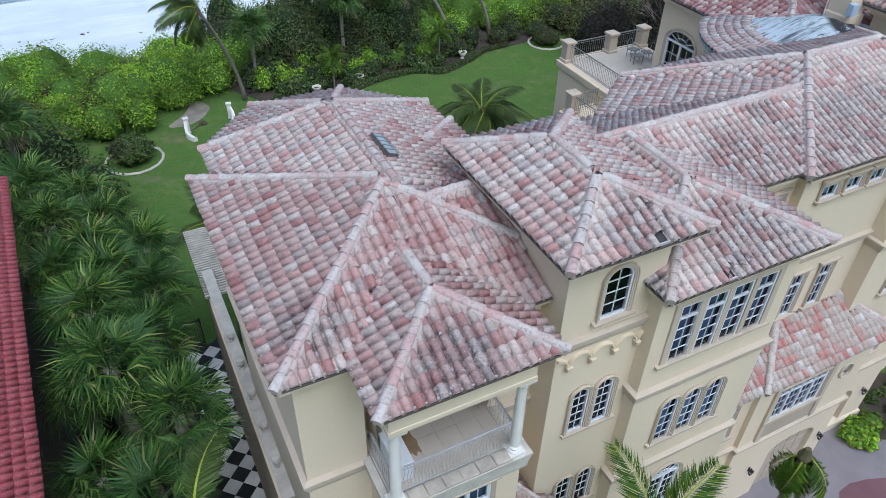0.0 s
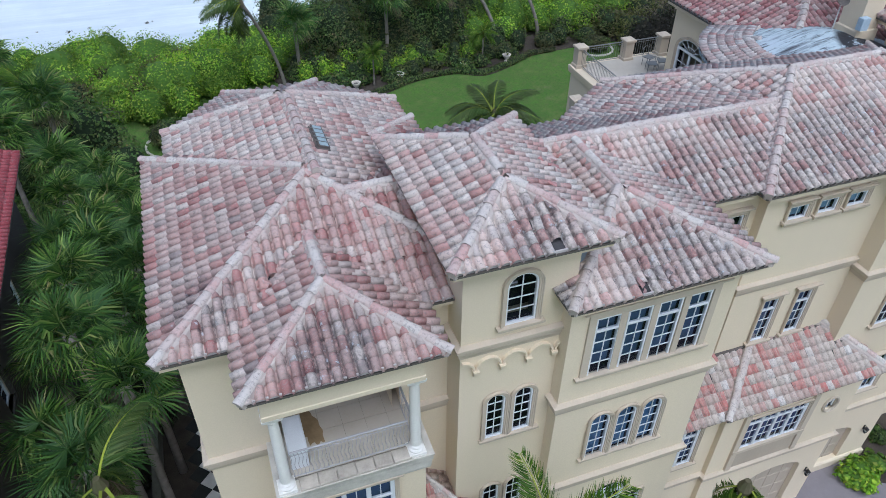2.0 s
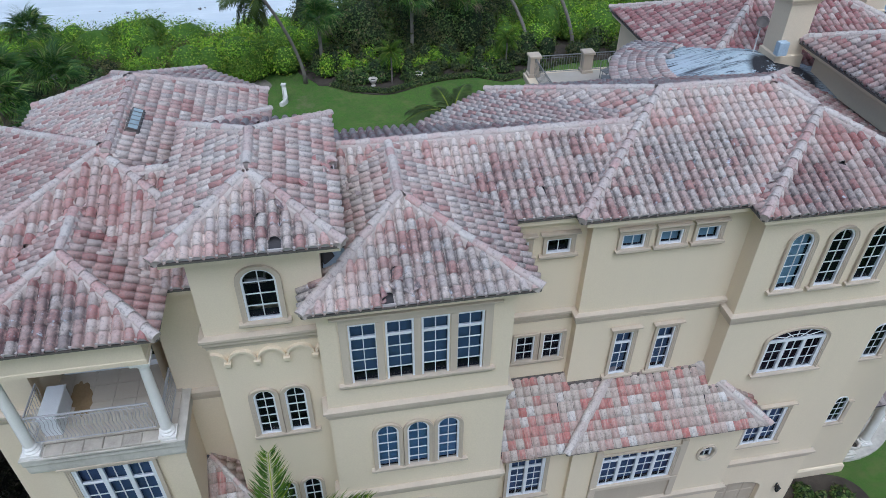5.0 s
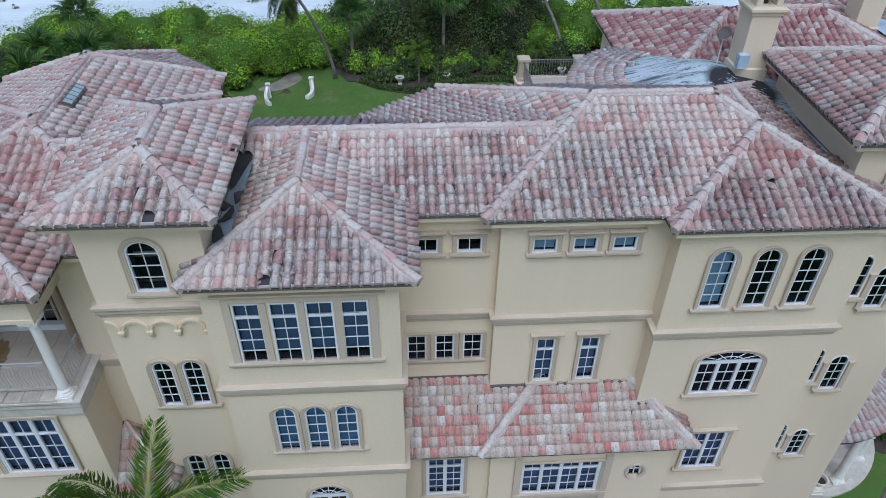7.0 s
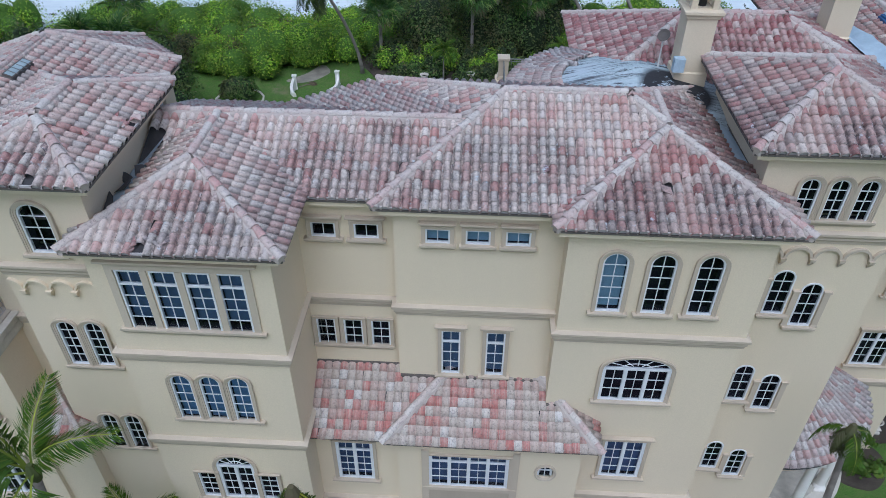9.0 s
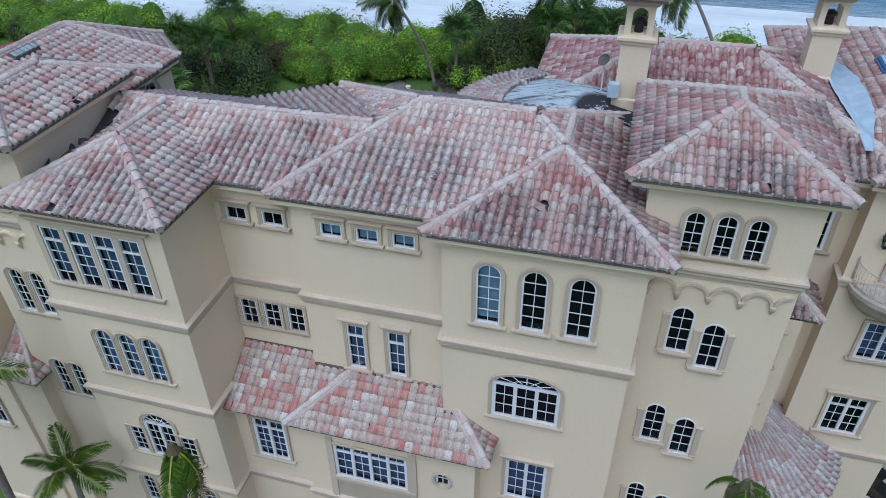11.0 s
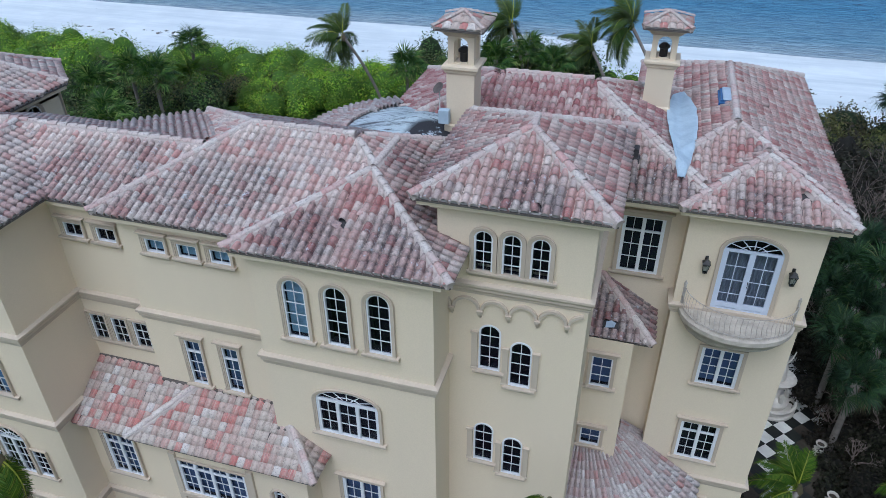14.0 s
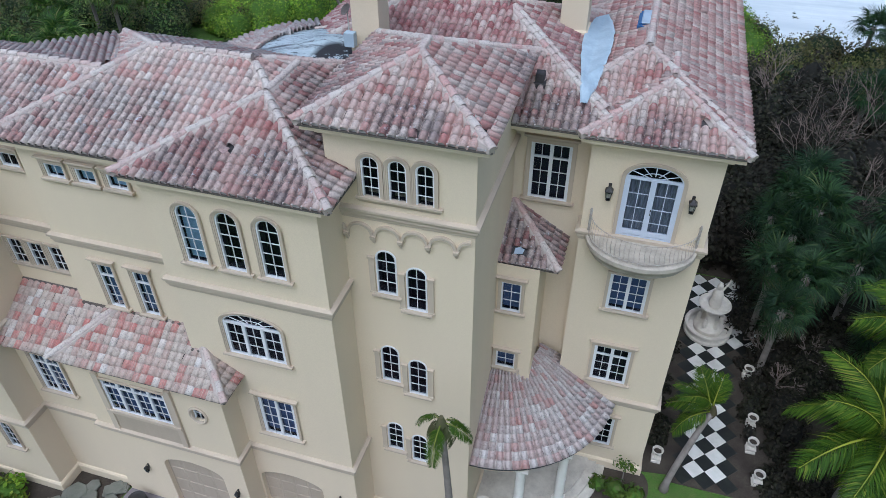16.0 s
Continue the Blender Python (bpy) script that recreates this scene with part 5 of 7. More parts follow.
def half_ring(rx, ry, z, n=28):
    return [(39.05 - rx * math.cos(math.pi * k / n), 16.36 - ry * math.sin(math.pi * k / n), z) for k in range(n + 1)]


part("curved_balcony", Shape().loft([half_ring(rx * 0.91, ry * 1.5, z) for rx, ry, z in ((0.9, 0.2, 8.98), (1.35, 0.45, 9.24), (1.6, 0.62, 9.48), (1.72, 0.72, 9.6), (1.74, 0.74, 9.78), (1.88, 0.86, 9.86), (1.95, 0.95, 10.05), (2.02, 1.0, 10.12), (2.02, 1.0, 10.28), (1.9, 0.9, 10.32))]), MAT["balcony_stone"], mansion, "stained half-round stone balcony")
rail = half_ring(1.76, 1.40, 11.16)
jr = Shape().tube(rail, 0.015, 6)
jrail = part("railing", jr, MAT["rusty_iron"], mansion, "thin rusty curved railing")
part("bottom_rail", Shape().tube([(x, y, 10.42) for x, y, z in rail], 0.016, 5), MAT["rusty_iron"], jrail)
bar = Shape().tube([(0, 0, 0), (0.02, 0, 0.22), (-0.02, 0, 0.46), (0, 0, 0.84)], 0.009, 5).mesh("baluster", MAT["rusty_iron"])
for x, y, z in half_ring(1.76, 1.40, 10.32, 34):
    part("baluster", bar, None, jrail, m=pose(x, y, z))
for x, y in (rail[0][:2], rail[-1][:2]):
    part("end_post", Shape().lathe(x, y - 0.05, [(0.05, 10.3), (0.045, 11.2), (0.06, 11.23), (0.02, 11.34)], 8), MAT["rusty_iron"], jrail)


def lantern(x, y, z, size=1.0):
    lam = part("wall_lantern", Shape().steps(-0.05, 0.05, -0.03, 0.01, [(0, -0.1), (0, 0.3)]), MAT["black_iron"], mansion, "black iron wall lantern", m=pose(x, y, z) @ Matrix.Scale(size, 4))
    part("bracket", Shape().tube([(0, 0, 0.2), (0, -0.12, 0.34), (0, -0.2, 0.3)], 0.015, 5), MAT["black_iron"], lam)
    c = Shape()
    for sx in (-1, 1):
        for sy in (-1, 1):
            c.tube([(sx * 0.06, -0.2 + sy * 0.06, -0.2), (sx * 0.1, -0.2 + sy * 0.1, 0.12)], 0.014, 4)
    c.steps(-0.1, 0.1, -0.3, -0.1, [(0.02, 0.12), (0.03, 0.15), (-0.06, 0.27), (-0.09, 0.3)])
    c.steps(-0.06, 0.06, -0.26, -0.14, [(0.0, -0.23), (0.01, -0.2)])
    part("cage", c, MAT["black_iron"], lam)
    part("pane", Shape().steps(-0.07, 0.07, -0.27, -0.13, [(-0.015, -0.2), (0.015, 0.12)]), MAT["glass"], lam)


for a in ((37.75, 16.33, 12.1), (40.35, 16.33, 12.1), (21.55, 9.3, -0.1, 0.72), (25.7, 9.3, -0.1, 0.72), (29.7, 10.18, -0.1, 0.72)):
    lantern(*a)


def garage_door(x, y, w, h):
    door = part("garage_door", Shape().box(-w / 2, w / 2, 0.2, 0.26, 0, h), MAT["garage"], mansion, "tan panelled garage door", m=pose(x, y, GROUND))
    for r in range(4):
        for c in range(4):
            x0, z0 = -w / 2 + 0.08 + c * (w - 0.1) / 4, 0.08 + r * (h - 0.1) / 4
            ww, hh = (w - 0.1) / 4 - 0.08, (h - 0.1) / 4 - 0.08
            part("panel", Shape().loft([[(x0 + i, yy, z0 + i), (x0 + ww - i, yy, z0 + i), (x0 + ww - i, yy, z0 + hh - i), (x0 + i, yy, z0 + hh - i)] for i, yy in ((0, 0.2), (0.03, 0.18), (0.06, 0.18))]), MAT["garage"], door)


garage_door(23.8, 9.3, 2.7, 3.45)
garage_door(27.6, 10.18, 2.7, 2.95)
ov = part("oval_window", sheet(0.5, 0.62, 0.28, 0.36, 0.48, 0.2, 0.07, 0.07, 0.14), MAT["white"], mansion, m=pose(25.02, 9.3, 4.2))
ring = [(0.33 * math.cos(2 * math.pi * k / 20), -0.02, 0.33 + 0.4 * math.sin(2 * math.pi * k / 20)) for k in range(21)]
part("casing", Shape().tube(ring, 0.06, 6), MAT["trim"], ov)
part("muntin", Shape().box(-0.015, 0.015, 0.08, 0.12, 0.02, 0.64).box(-0.28, 0.28, 0.08, 0.12, 0.32, 0.35), MAT["white"], ov)
part("pane", Shape().poly([(-0.28, 0.1, 0.0), (0.28, 0.1, 0.0), (0.28, 0.1, 0.7), (-0.28, 0.1, 0.7)]), MAT["glass"], ov)
# near-black backing paints the room's darkness behind the oval pane
part("lining", Shape().box(-0.3, 0.3, 0.15, 0.17, -0.02, 0.74), MAT["dark"], ov)
part("stone_panel", Shape().box(21.0, 23.95, 9.26, 9.31, 2.35, 3.4), MAT["garage"], mansion)
for xx in (20.95, 24.0):
    part("pilaster", Shape().box(xx - 0.12, xx + 0.12, 9.2, 9.31, 2.3, 5.55), MAT["trim"], mansion)
part("sill", Shape().box(20.85, 24.1, 9.17, 9.32, 3.36, 3.52), MAT["trim"], mansion)


def chimney(cx, cy, z0, ledge, top, half, label):
    ch = part("chimney", Shape().steps(cx - half, cx + half, cy - half, cy + half, [(0.06, z0), (0.06, z0 + 0.5), (0, z0 + 0.55), (0, ledge), (0.05, ledge + 0.03), (0.07, ledge + 0.1), (0.14, ledge + 0.18), (0.14, ledge + 0.26), (0.0, ledge + 0.30)]), MAT["wall"], mansion, label)
    b = ledge + 0.28
    q = half - 0.04
    for k, (a, c) in enumerate((((cx - q, cy - q), (cx + q, cy - q)), ((cx + q, cy - q), (cx + q, cy + q)), ((cx + q, cy + q), (cx - q, cy + q)), ((cx - q, cy + q), (cx - q, cy - q)))):
        wall(a, c, b, top, [(q, b + 0.06, q * 1.1, (top - b) * 0.84, q * 0.55)], 0.16, "belfry_wall", MAT["wall"], ch)
    part("cornice", Shape().steps(cx - half, cx + half, cy - half, cy + half, [(-0.02, top - 0.05), (0.04, top), (0.10, top + 0.08), (0.16, top + 0.12), (0.16, top + 0.2)]), MAT["trim"], ch)
    part("chimney_pot", Shape().lathe(cx, cy, [(0.14, b), (0.14, b + 0.3), (0.2, b + 0.34), (0.2, b + 0.4), (0.08, b + 0.5)], 12), MAT["black_iron"], ch)
    r = Roof("roof", rect(cx - half - 0.32, cx + half + 0.32, cy - half - 0.32, cy + half + 0.32), top + 0.22, 0.42, "little tiled chimney roof", "porch_tile")
    CAPS.append(r)
    return ch


CAPS = []
chimney(29.22, 17.72, 15.0, 17.30, 18.55, 0.47, "cream stucco chimney with arched top")
chimney(35.45, 21.7, 14.8, 16.75, 17.95, 0.47, "cream stucco chimney with arched openings")


def fan_roof(cx, cy, r0, r1, z1, slope, a0, a1, paint, name="roof", label="", pieces=True, deck_mat="felt", t0=None, t1=None, inner=None, broad=1.0):
    """A part-round roof whose tiles narrow towards the top."""
    n = max(8, int(math.degrees(abs(a1 - a0)) / 6))
    ring = lambda r, dz: [(cx + r * math.cos(a0 + (a1 - a0) * k / n), cy + r * math.sin(a0 + (a1 - a0) * k / n), z1 + (r1 - r) * slope + dz) for k in range(n + 1)]
    s = Shape()
    for rr0, rr1, d0, d1 in ((r1, r0, 0, 0), (r1, r1, -0.12, 0), (r0, r1, -0.12, -0.12)):
        A, B = ring(rr0, d0), ring(rr1, d1)
        for k in range(n):
            s.poly([A[k], A[k + 1], B[k + 1], B[k]])
    deck = part(name, s, MAT[deck_mat], mansion, label)
    t0, t1 = a0 if t0 is None else t0, a1 if t1 is None else t1
    cols = int(abs(t1 - t0) * r1 / TILE_W / broad)
    run = math.sqrt(1 + slope * slope)
    me = tile_mesh(high=PROFILE.get(paint, 1.0)).mesh("tile", MAT[paint], True)
    src = tile_mesh(high=PROFILE.get(paint, 1.0))
    joined = Shape()
    rng = random.Random(9)
    count = 0
    for c in range(cols):
        ang = t0 + (t1 - t0) * (c + 0.5) / cols
        rad = Vector((math.cos(ang), math.sin(ang), 0))
        up = Vector((-rad.x, -rad.y, slope)) / run
        across = Vector((-rad.y, rad.x, 0))
        out = across.cross(up)
        v = 0.0
        while r1 - (v + 0.2) / run > (inner or r0):
            r = r1 - (v + 0.2) / run
            k = r / r1 * abs(t1 - t0) * r1 / cols / TILE_W
            m = Matrix((across * k, up, out)).transposed().to_4x4()
            m.translation = Vector((cx, cy, z1)) + rad * (r1 - v / run) + Vector((0, 0, slope * v / run)) - across * (k * TILE_W / 2) + out * 0.05
            if pieces and count < 300:
                part("tile", me, None, deck, m=m)
            else:
                q = len(joined.v)
                joined.v += [tuple(m @ Vector(p)) for p in src.v]
                joined.crest += src.crest
                joined.flat |= {len(joined.f) + w for w in src.flat}
                joined.f += [tuple(q + w for w in f) for f in src.f]
            count += 1
            v += TILE_L * rng.uniform(0.98, 1.02)
    if joined.v:
        tagged(part("tiles", joined, MAT[paint], deck, smooth=True), kind="stuff")
    return deck


fan_roof(34.6, 16.6, 1.5, 4.75, 1.9, 0.60, radians(-104), radians(8), "fan_tile", label="fan-shaped grey tile porch roof", broad=1.22)
part("porch_beam", Shape().loft([[(34.6 + r * math.cos(radians(-98 + 106 * k / 24)), 16.6 + r * math.sin(radians(-98 + 106 * k / 24)), z) for k in range(25)] + [(34.6 + (r - 0.3) * math.cos(radians(8 - 106 * k / 24)), 16.6 + (r - 0.3) * math.sin(radians(8 - 106 * k / 24)), z) for k in range(25)] for r, z in ((4.45, 1.3), (4.45, 1.75), (4.55, 1.8))]), MAT["wall"], mansion)
for a in (-66, -40):
    column(34.6 + 4.25 * math.cos(radians(a)), 16.6 + 4.25 * math.sin(radians(a)), GROUND + 0.3, 1.32, 0.2)
steps = Shape()
for k in range(3):
    steps.lathe(35.2, 16.4, [(4.0 - k * 0.38 + 0.4, GROUND - 0.1), (4.4 - k * 0.38, GROUND + 0.14 * (k + 1))], 48)
part("entry_steps", steps, MAT["pale"], mansion, "curved pale stone entry steps")

# round turret roof stripped to its underlay
def membrane_paint():
    m, t, b = nodes_of("torn_roof_membrane")
    p = place_of(t)
    mp = add(t, "ShaderNodeMapping", Scale=(0.35, 3.6, 0.6), Rotation=(0, 0, radians(-33)))
    t.links.new(p, mp.inputs["Vector"])
    n = noise_of(t, mp.outputs["Vector"], 0.9, 8, 0.82, 0.50, 0.59)
    big = noise_of(t, p, 0.35, 3, 0.5, 0.45, 0.6)
    c = mixed(t, noise_of(t, p, 7, 5, 0.8, 0.35, 0.65), (0.34, 0.42, 0.45), (0.50, 0.56, 0.58))
    c = mixed(t, n, c, (0.05, 0.055, 0.065))
    c = mixed(t, big, c, mixed(t, 0.6, c, (0.46, 0.52, 0.57)))
    c = mixed(t, noise_of(t, mp.outputs["Vector"], 2.5, 6, 0.8, 0.54, 0.60), c, (0.03, 0.03, 0.035))
    d = t.nodes.new("ShaderNodeVectorMath")
    d.operation = "DISTANCE"
    t.links.new(p, d.inputs[0])
    d.inputs[1].default_value = (28.7, 16.6, 15.1)
    torn = add(t, "ShaderNodeMapRange")
    torn.inputs["From Min"].default_value, torn.inputs["From Max"].default_value = 1.35, 1.1
    t.links.new(d.outputs["Value"], torn.inputs["Value"])
    c = mixed(t, torn.outputs[0], c, mixed(t, noise_of(t, p, 2.2, 5, 0.7, 0.60, 0.64), (0.02, 0.02, 0.024), (0.40, 0.46, 0.50)))
    t.links.new(c, b.inputs["Base Color"])
    b.inputs["Roughness"].default_value = 0.75
    bump_of(t, b, n, 0.3, 0.02)
    return m


MAT["membrane"] = membrane_paint()
turret = fan_roof(27.6, 17.5, 0.01, 4.4, 14.5, 0.25, radians(0), radians(360), "fan_tile", label="round turret roof stripped to torn grey underlay", pieces=False, deck_mat="membrane", t0=radians(118), t1=radians(262), inner=2.35)
for k in range(24):
    a = radians(8 + k * 4.8)
    part("ridge_tile", CAP_MESH, None, turret, m=Matrix.Translation((27.6 + 2.55 * math.cos(a), 17.5 + 2.55 * math.sin(a), 14.98)) @ Matrix.Rotation(a, 4, "Z") @ Matrix.Scale(0.62, 4))
part("turret_wall", Shape().lathe(27.6, 17.5, [(4.0, 8.0), (4.0, 14.2), (4.1, 14.25), (4.1, 14.4)], 40), MAT["wall"], mansion)

# exposed underlay in the valleys beside the towers
def patch(name, pts, material, label="", z_noise=0.02, parent=None, drape=None):
    """A sheet over a plan outline, given with heights, with a little rumple."""
    s = Shape()
    bm = bmesh.new()
    bm.faces.new([bm.verts.new(p) for p in pts])
    bmesh.ops.triangulate(bm, faces=bm.faces[:])
    bmesh.ops.subdivide_edges(bm, edges=bm.edges[:], cuts=5, use_grid_fill=True)
    for v in bm.verts:
        if drape:
            v.co.z = zr(v.co.x, v.co.y) + drape
        v.co.z += z_noise * noise.noise(v.co * 1.7)
    bm.verts.index_update()
    s.v = [tuple(v.co) for v in bm.verts]
    s.f = [tuple(v.index for v in f.verts) for f in bm.faces]
    bm.free()
    return part(name, s, MAT[material], parent or mansion, label, True)


side_top = lambda x, y: max(ROOFS[7].top((x, y)), ROOFS[9].top((x, y))) + 0.06
patch("underlay", [(x, y, side_top(x, y)) for x, y in ((29.62, 12.6), (30.08, 12.5), (30.08, 17.6), (29.35, 17.6))], "blue_felt", "bare blue-grey underlay strip")
part("flashing", Shape().steps(30.075, 30.098, 12.0, 17.6, [(0, 14.5), (0, side_top(30.08, 16) + 0.10)]), MAT["fascia"], mansion, "dark flashing along the tower wall")
low_top = lambda x, y: max(ROOFS[5].top((x, y)), ROOFS[6].top((x, y))) + 0.06
patch("underlay", [(x, y, low_top(x, y)) for x, y in ((12.66, 8.75), (13.25, 9.3), (13.25, 12.6), (12.66, 12.8))], "blue_felt", "bare blue-grey underlay strip")
zr = lambda x, y: max(r.top((x, y)) for r in ROOFS)


def plastic_sheet():
    """A pale sheet lying in the valley: plan outline by left and right edge, draped on the tiles."""
    rim = [(16.8, 36.42, 36.62), (17.35, 36.3, 36.73), (18.2, 36.2, 36.85), (19.4, 36.02, 36.94), (20.6, 35.9, 36.95), (21.6, 35.89, 36.9), (22.5, 36.0, 36.76), (23.1, 36.1, 36.6), (23.55, 36.38, 36.5)]
    s, rows, cols = Shape(), 40, 10
    for r in range(rows + 1):
        y = 16.8 + 6.75 * r / rows
        k = max(i for i in range(len(rim) - 1) if rim[i][0] <= y + 1e-6)
        w = (y - rim[k][0]) / (rim[k + 1][0] - rim[k][0])
        a, b = (rim[k][i] + w * (rim[k + 1][i] - rim[k][i]) + 0.03 * noise.noise((y * 2.3, i, 0)) for i in (1, 2))
        for c in range(cols + 1):
            x = a + (b - a) * c / cols
            s.v.append((x, y, zr(x, y) + 0.29 + 0.02 * noise.noise((x * 4, y * 2, 1)) - (0.04 if c in (0, cols) else 0)))
    m = cols + 1
    s.f = [(r * m + c, r * m + c + 1, (r + 1) * m + c + 1, (r + 1) * m + c) for r in range(rows) for c in range(cols)]
    part("plastic_sheet", s, MAT["tarp"], mansion, "pale plastic sheet covering a roof valley", True)


plastic_sheet()


def roof_box(x, y, w, d, h, material, label, name):
    z = zr(x, y)
    return part(name, Shape().steps(x - w / 2, x + w / 2, y - d / 2, y + d / 2, [(0.05, z - 0.1), (0.05, z + 0.12), (0, z + 0.14), (0, z + h), (-0.05, z + h + 0.03)]), MAT[material], mansion, label)


roof_box(35.0, 17.6, 0.28, 0.34, 0.42, "felt", "dark square roof vent", "roof_vent")
sky_box = roof_box(37.9, 22.3, 0.46, 1.2, 0.2, "solar", "small roof skylight with blue sides", "skylight")
part("lid", Shape().steps(37.78, 38.12, 21.7, 22.9, [(0, zr(37.9, 22.3) + 0.2), (0.03, zr(37.9, 22.3) + 0.24), (0.0, zr(37.9, 22.3) + 0.27)]), MAT["blue_felt"], sky_box, "grey skylight lid")
tilt = math.degrees(math.atan(0.41))
sky2 = part("skylight", Shape().steps(-0.16, 0.16, -0.60, 0.60, [(0.03, -0.12), (0.03, 0.16), (0.0, 0.18), (0.0, 0.24)]), MAT["fascia"], mansion, "dark framed roof skylight beside the ridge", m=pose(7.80, 15.0, 15.87, 0, tilt, 0))
part("pane", Shape().steps(-0.12, 0.12, -0.55, 0.55, [(0, 0.235), (0, 0.252)]), MAT["skylight_pane"], sky2, "pale weathered glass")
for k in range(4):
    part("glazing_bar", Shape().box(-0.21, 0.21, -0.36 + k * 0.24 - 0.012, -0.36 + k * 0.24 + 0.012, 0.25, 0.268), MAT["grey_iron"], sky2)
dish = part("satellite_dish", Shape().lathe(0, 0, [(0.01, 0.0), (0.12, 0.015), (0.2, 0.05), (0.215, 0.06), (0.2, 0.063), (0.12, 0.025), (0.01, 0.01)], 18), MAT["fascia"], mansion, "grey satellite dish on a chimney", m=pose(28.3, 17.9, 16.5, 35, -35, 0))
part("mast", Shape().tube([(28.3, 17.95, 15.4), (28.3, 17.95, 16.5)], 0.025, 6), MAT["iron"], mansion)
part("junction_box", Shape().steps(28.55, 28.9, 16.95, 17.2, [(0, 15.65), (0, 16.1), (-0.02, 16.12)]), MAT["tarp"], mansion, "white metal box on the chimney")

# seaward terraces
part("terrace", Shape().steps(23.2, 28.4, 18.0, 28.2, [(0, GROUND), (0, 9.85), (0.1, 9.95), (0.14, 10.2), (0.14, 10.3)]), MAT["wall"], mansion, "raised cream terrace")
part("terrace", Shape().steps(21.3, 23.1, 18.0, 24.9, [(0, GROUND), (0, 8.85), (0.1, 8.95), (0.14, 9.2), (0.14, 9.3)]), MAT["wall"], mansion, "lower cream terrace")
part("terrace_paving", Shape().box(23.5, 28.2, 18.0, 28.0, 10.3, 10.33), MAT["floor_tile"], mansion)


def pier(x, y, z, h=1.1):
    part("pier", Shape().steps(x - 0.24, x + 0.24, y - 0.24, y + 0.24, [(0.05, z), (0.05, z + 0.15), (0, z + 0.18), (0, z + h - 0.15), (0.06, z + h - 0.1), (0.06, z + h), (-0.1, z + h + 0.06)]), MAT["trim"], mansion, "weathered stone terrace pier")


for a in ((23.45, 27.95, 10.3), (26.2, 27.95, 10.3), (28.3, 27.95, 10.3), (21.6, 24.65, 9.3)):
    pier(*a)
railing((23.7, 27.95), (25.95, 27.95), 10.33, material="grey_iron", wave=False)
railing((26.45, 27.95), (28.1, 27.95), 10.33, material="grey_iron", wave=False)
railing((23.45, 21.0), (23.45, 27.7), 10.33, material="grey_iron", wave=False)
railing((21.6, 20.0), (21.6, 24.4), 9.33, material="grey_iron", wave=False)
railing((21.85, 24.65), (23.2, 24.65), 9.33, material="grey_iron", wave=False)
# side ledge and slatted pergola on the garden side
part("side_ledge", Shape().steps(3.12, 3.44, 12.4, 24.0, [(0, 5.6), (0.0, 6.0), (0.04, 6.08), (0.06, 6.22), (0.06, 6.3)]), MAT["pale"], mansion, "weathered stone side ledge")
part("side_wall", Shape().box(3.02, 3.46, 12.5, 24.0, GROUND, 5.62), MAT["wall"], mansion)
for k in range(5):
    part("vase", Shape().lathe(3.26, 13.6 + k * 1.5, [(0.10, 6.3), (0.11, 6.34), (0.06, 6.38), (0.14, 6.53), (0.15, 6.63), (0.08, 6.68), (0.12, 6.72)], 10), MAT["pale"], mansion)
pg = thing("pergola", "pale slatted wooden pergola beside the house", "pergola", (4.05, 25.1, 0))
for sx in (-0.9, 0.9):
    part("beam", Shape().box(sx - 0.05, sx + 0.05, -2.4, 2.4, 5.75, 5.95), MAT["pale"], pg)
    for sy in (-2.2, 2.2) if sx > 0 else ():
        part("post", Shape().box(sx - 0.08, sx + 0.08, sy - 0.08, sy + 0.08, GROUND, 5.75), MAT["pale"], pg)
slat = Shape().box(-1.15, 1.15, -0.035, 0.035, 0, 0.12).mesh("slat", MAT["pale"])
for k in range(30):
    part("slat", slat, None, pg, m=pose(0, -2.35 + k * 0.162, 5.95))

# loose and broken tiles on the slopes
rng = random.Random(21)
for x, y, ang in ((13.95, 8.25, 20), (14.55, 8.2, 70), (14.75, 8.3, 15), (14.2, 8.35, 120), (12.7, 12.3, 40), (13.1, 11.6, 100), (13.5, 12.0, 10), (12.95, 11.2, 60), (10.0, 9.5, 33), (6.2, 11.2, 30), (7.8, 10.3, 75),
                  (8.6, 11.6, 15), (5.6, 10.6, 50), (27.35, 11.0, 80), (27.9, 11.5, 12), (23.9, 11.6, 140), (24.2, 11.7, 20), (12.4, 10.2, 55), (34.3, 12.1, 25), (40.2, 17.0, 60), (33.9, 12.6, 25), (11.9, 9.3, 70)):
    zz = zr(x, y) + 0.15
    w, l = rng.uniform(0.12, 0.3), rng.uniform(0.15, 0.36)
    sh = Shape().loft([[(-w / 2, -l / 2, h), (w / 2, -l / 2 + 0.04, h + 0.01), (w / 2 - 0.03, l / 2, h + 0.03), (-w / 2 + 0.05, l / 2 - 0.05, h)] for h in (0, 0.025)])
    part("tile_shard", sh, MAT["dusky_tile"], mansion, m=pose(x, y, zz, rng.uniform(5, 22), rng.uniform(-12, 12), ang))

spa = thing("lounge_bed", "white padded lounge bed on the lower terrace", "lounger", (22.25, 22.0, 9.3))
part("base", Shape().steps(-0.5, 0.5, -0.95, 0.95, [(0, 0.0), (0, 0.22), (-0.02, 0.24)]), MAT["white"], spa)
part("cushion", Shape().steps(-0.5, 0.5, -0.95, 0.95, [(-0.08, 0.24), (-0.04, 0.28), (-0.04, 0.36), (-0.1, 0.4)]), MAT["white"], spa)
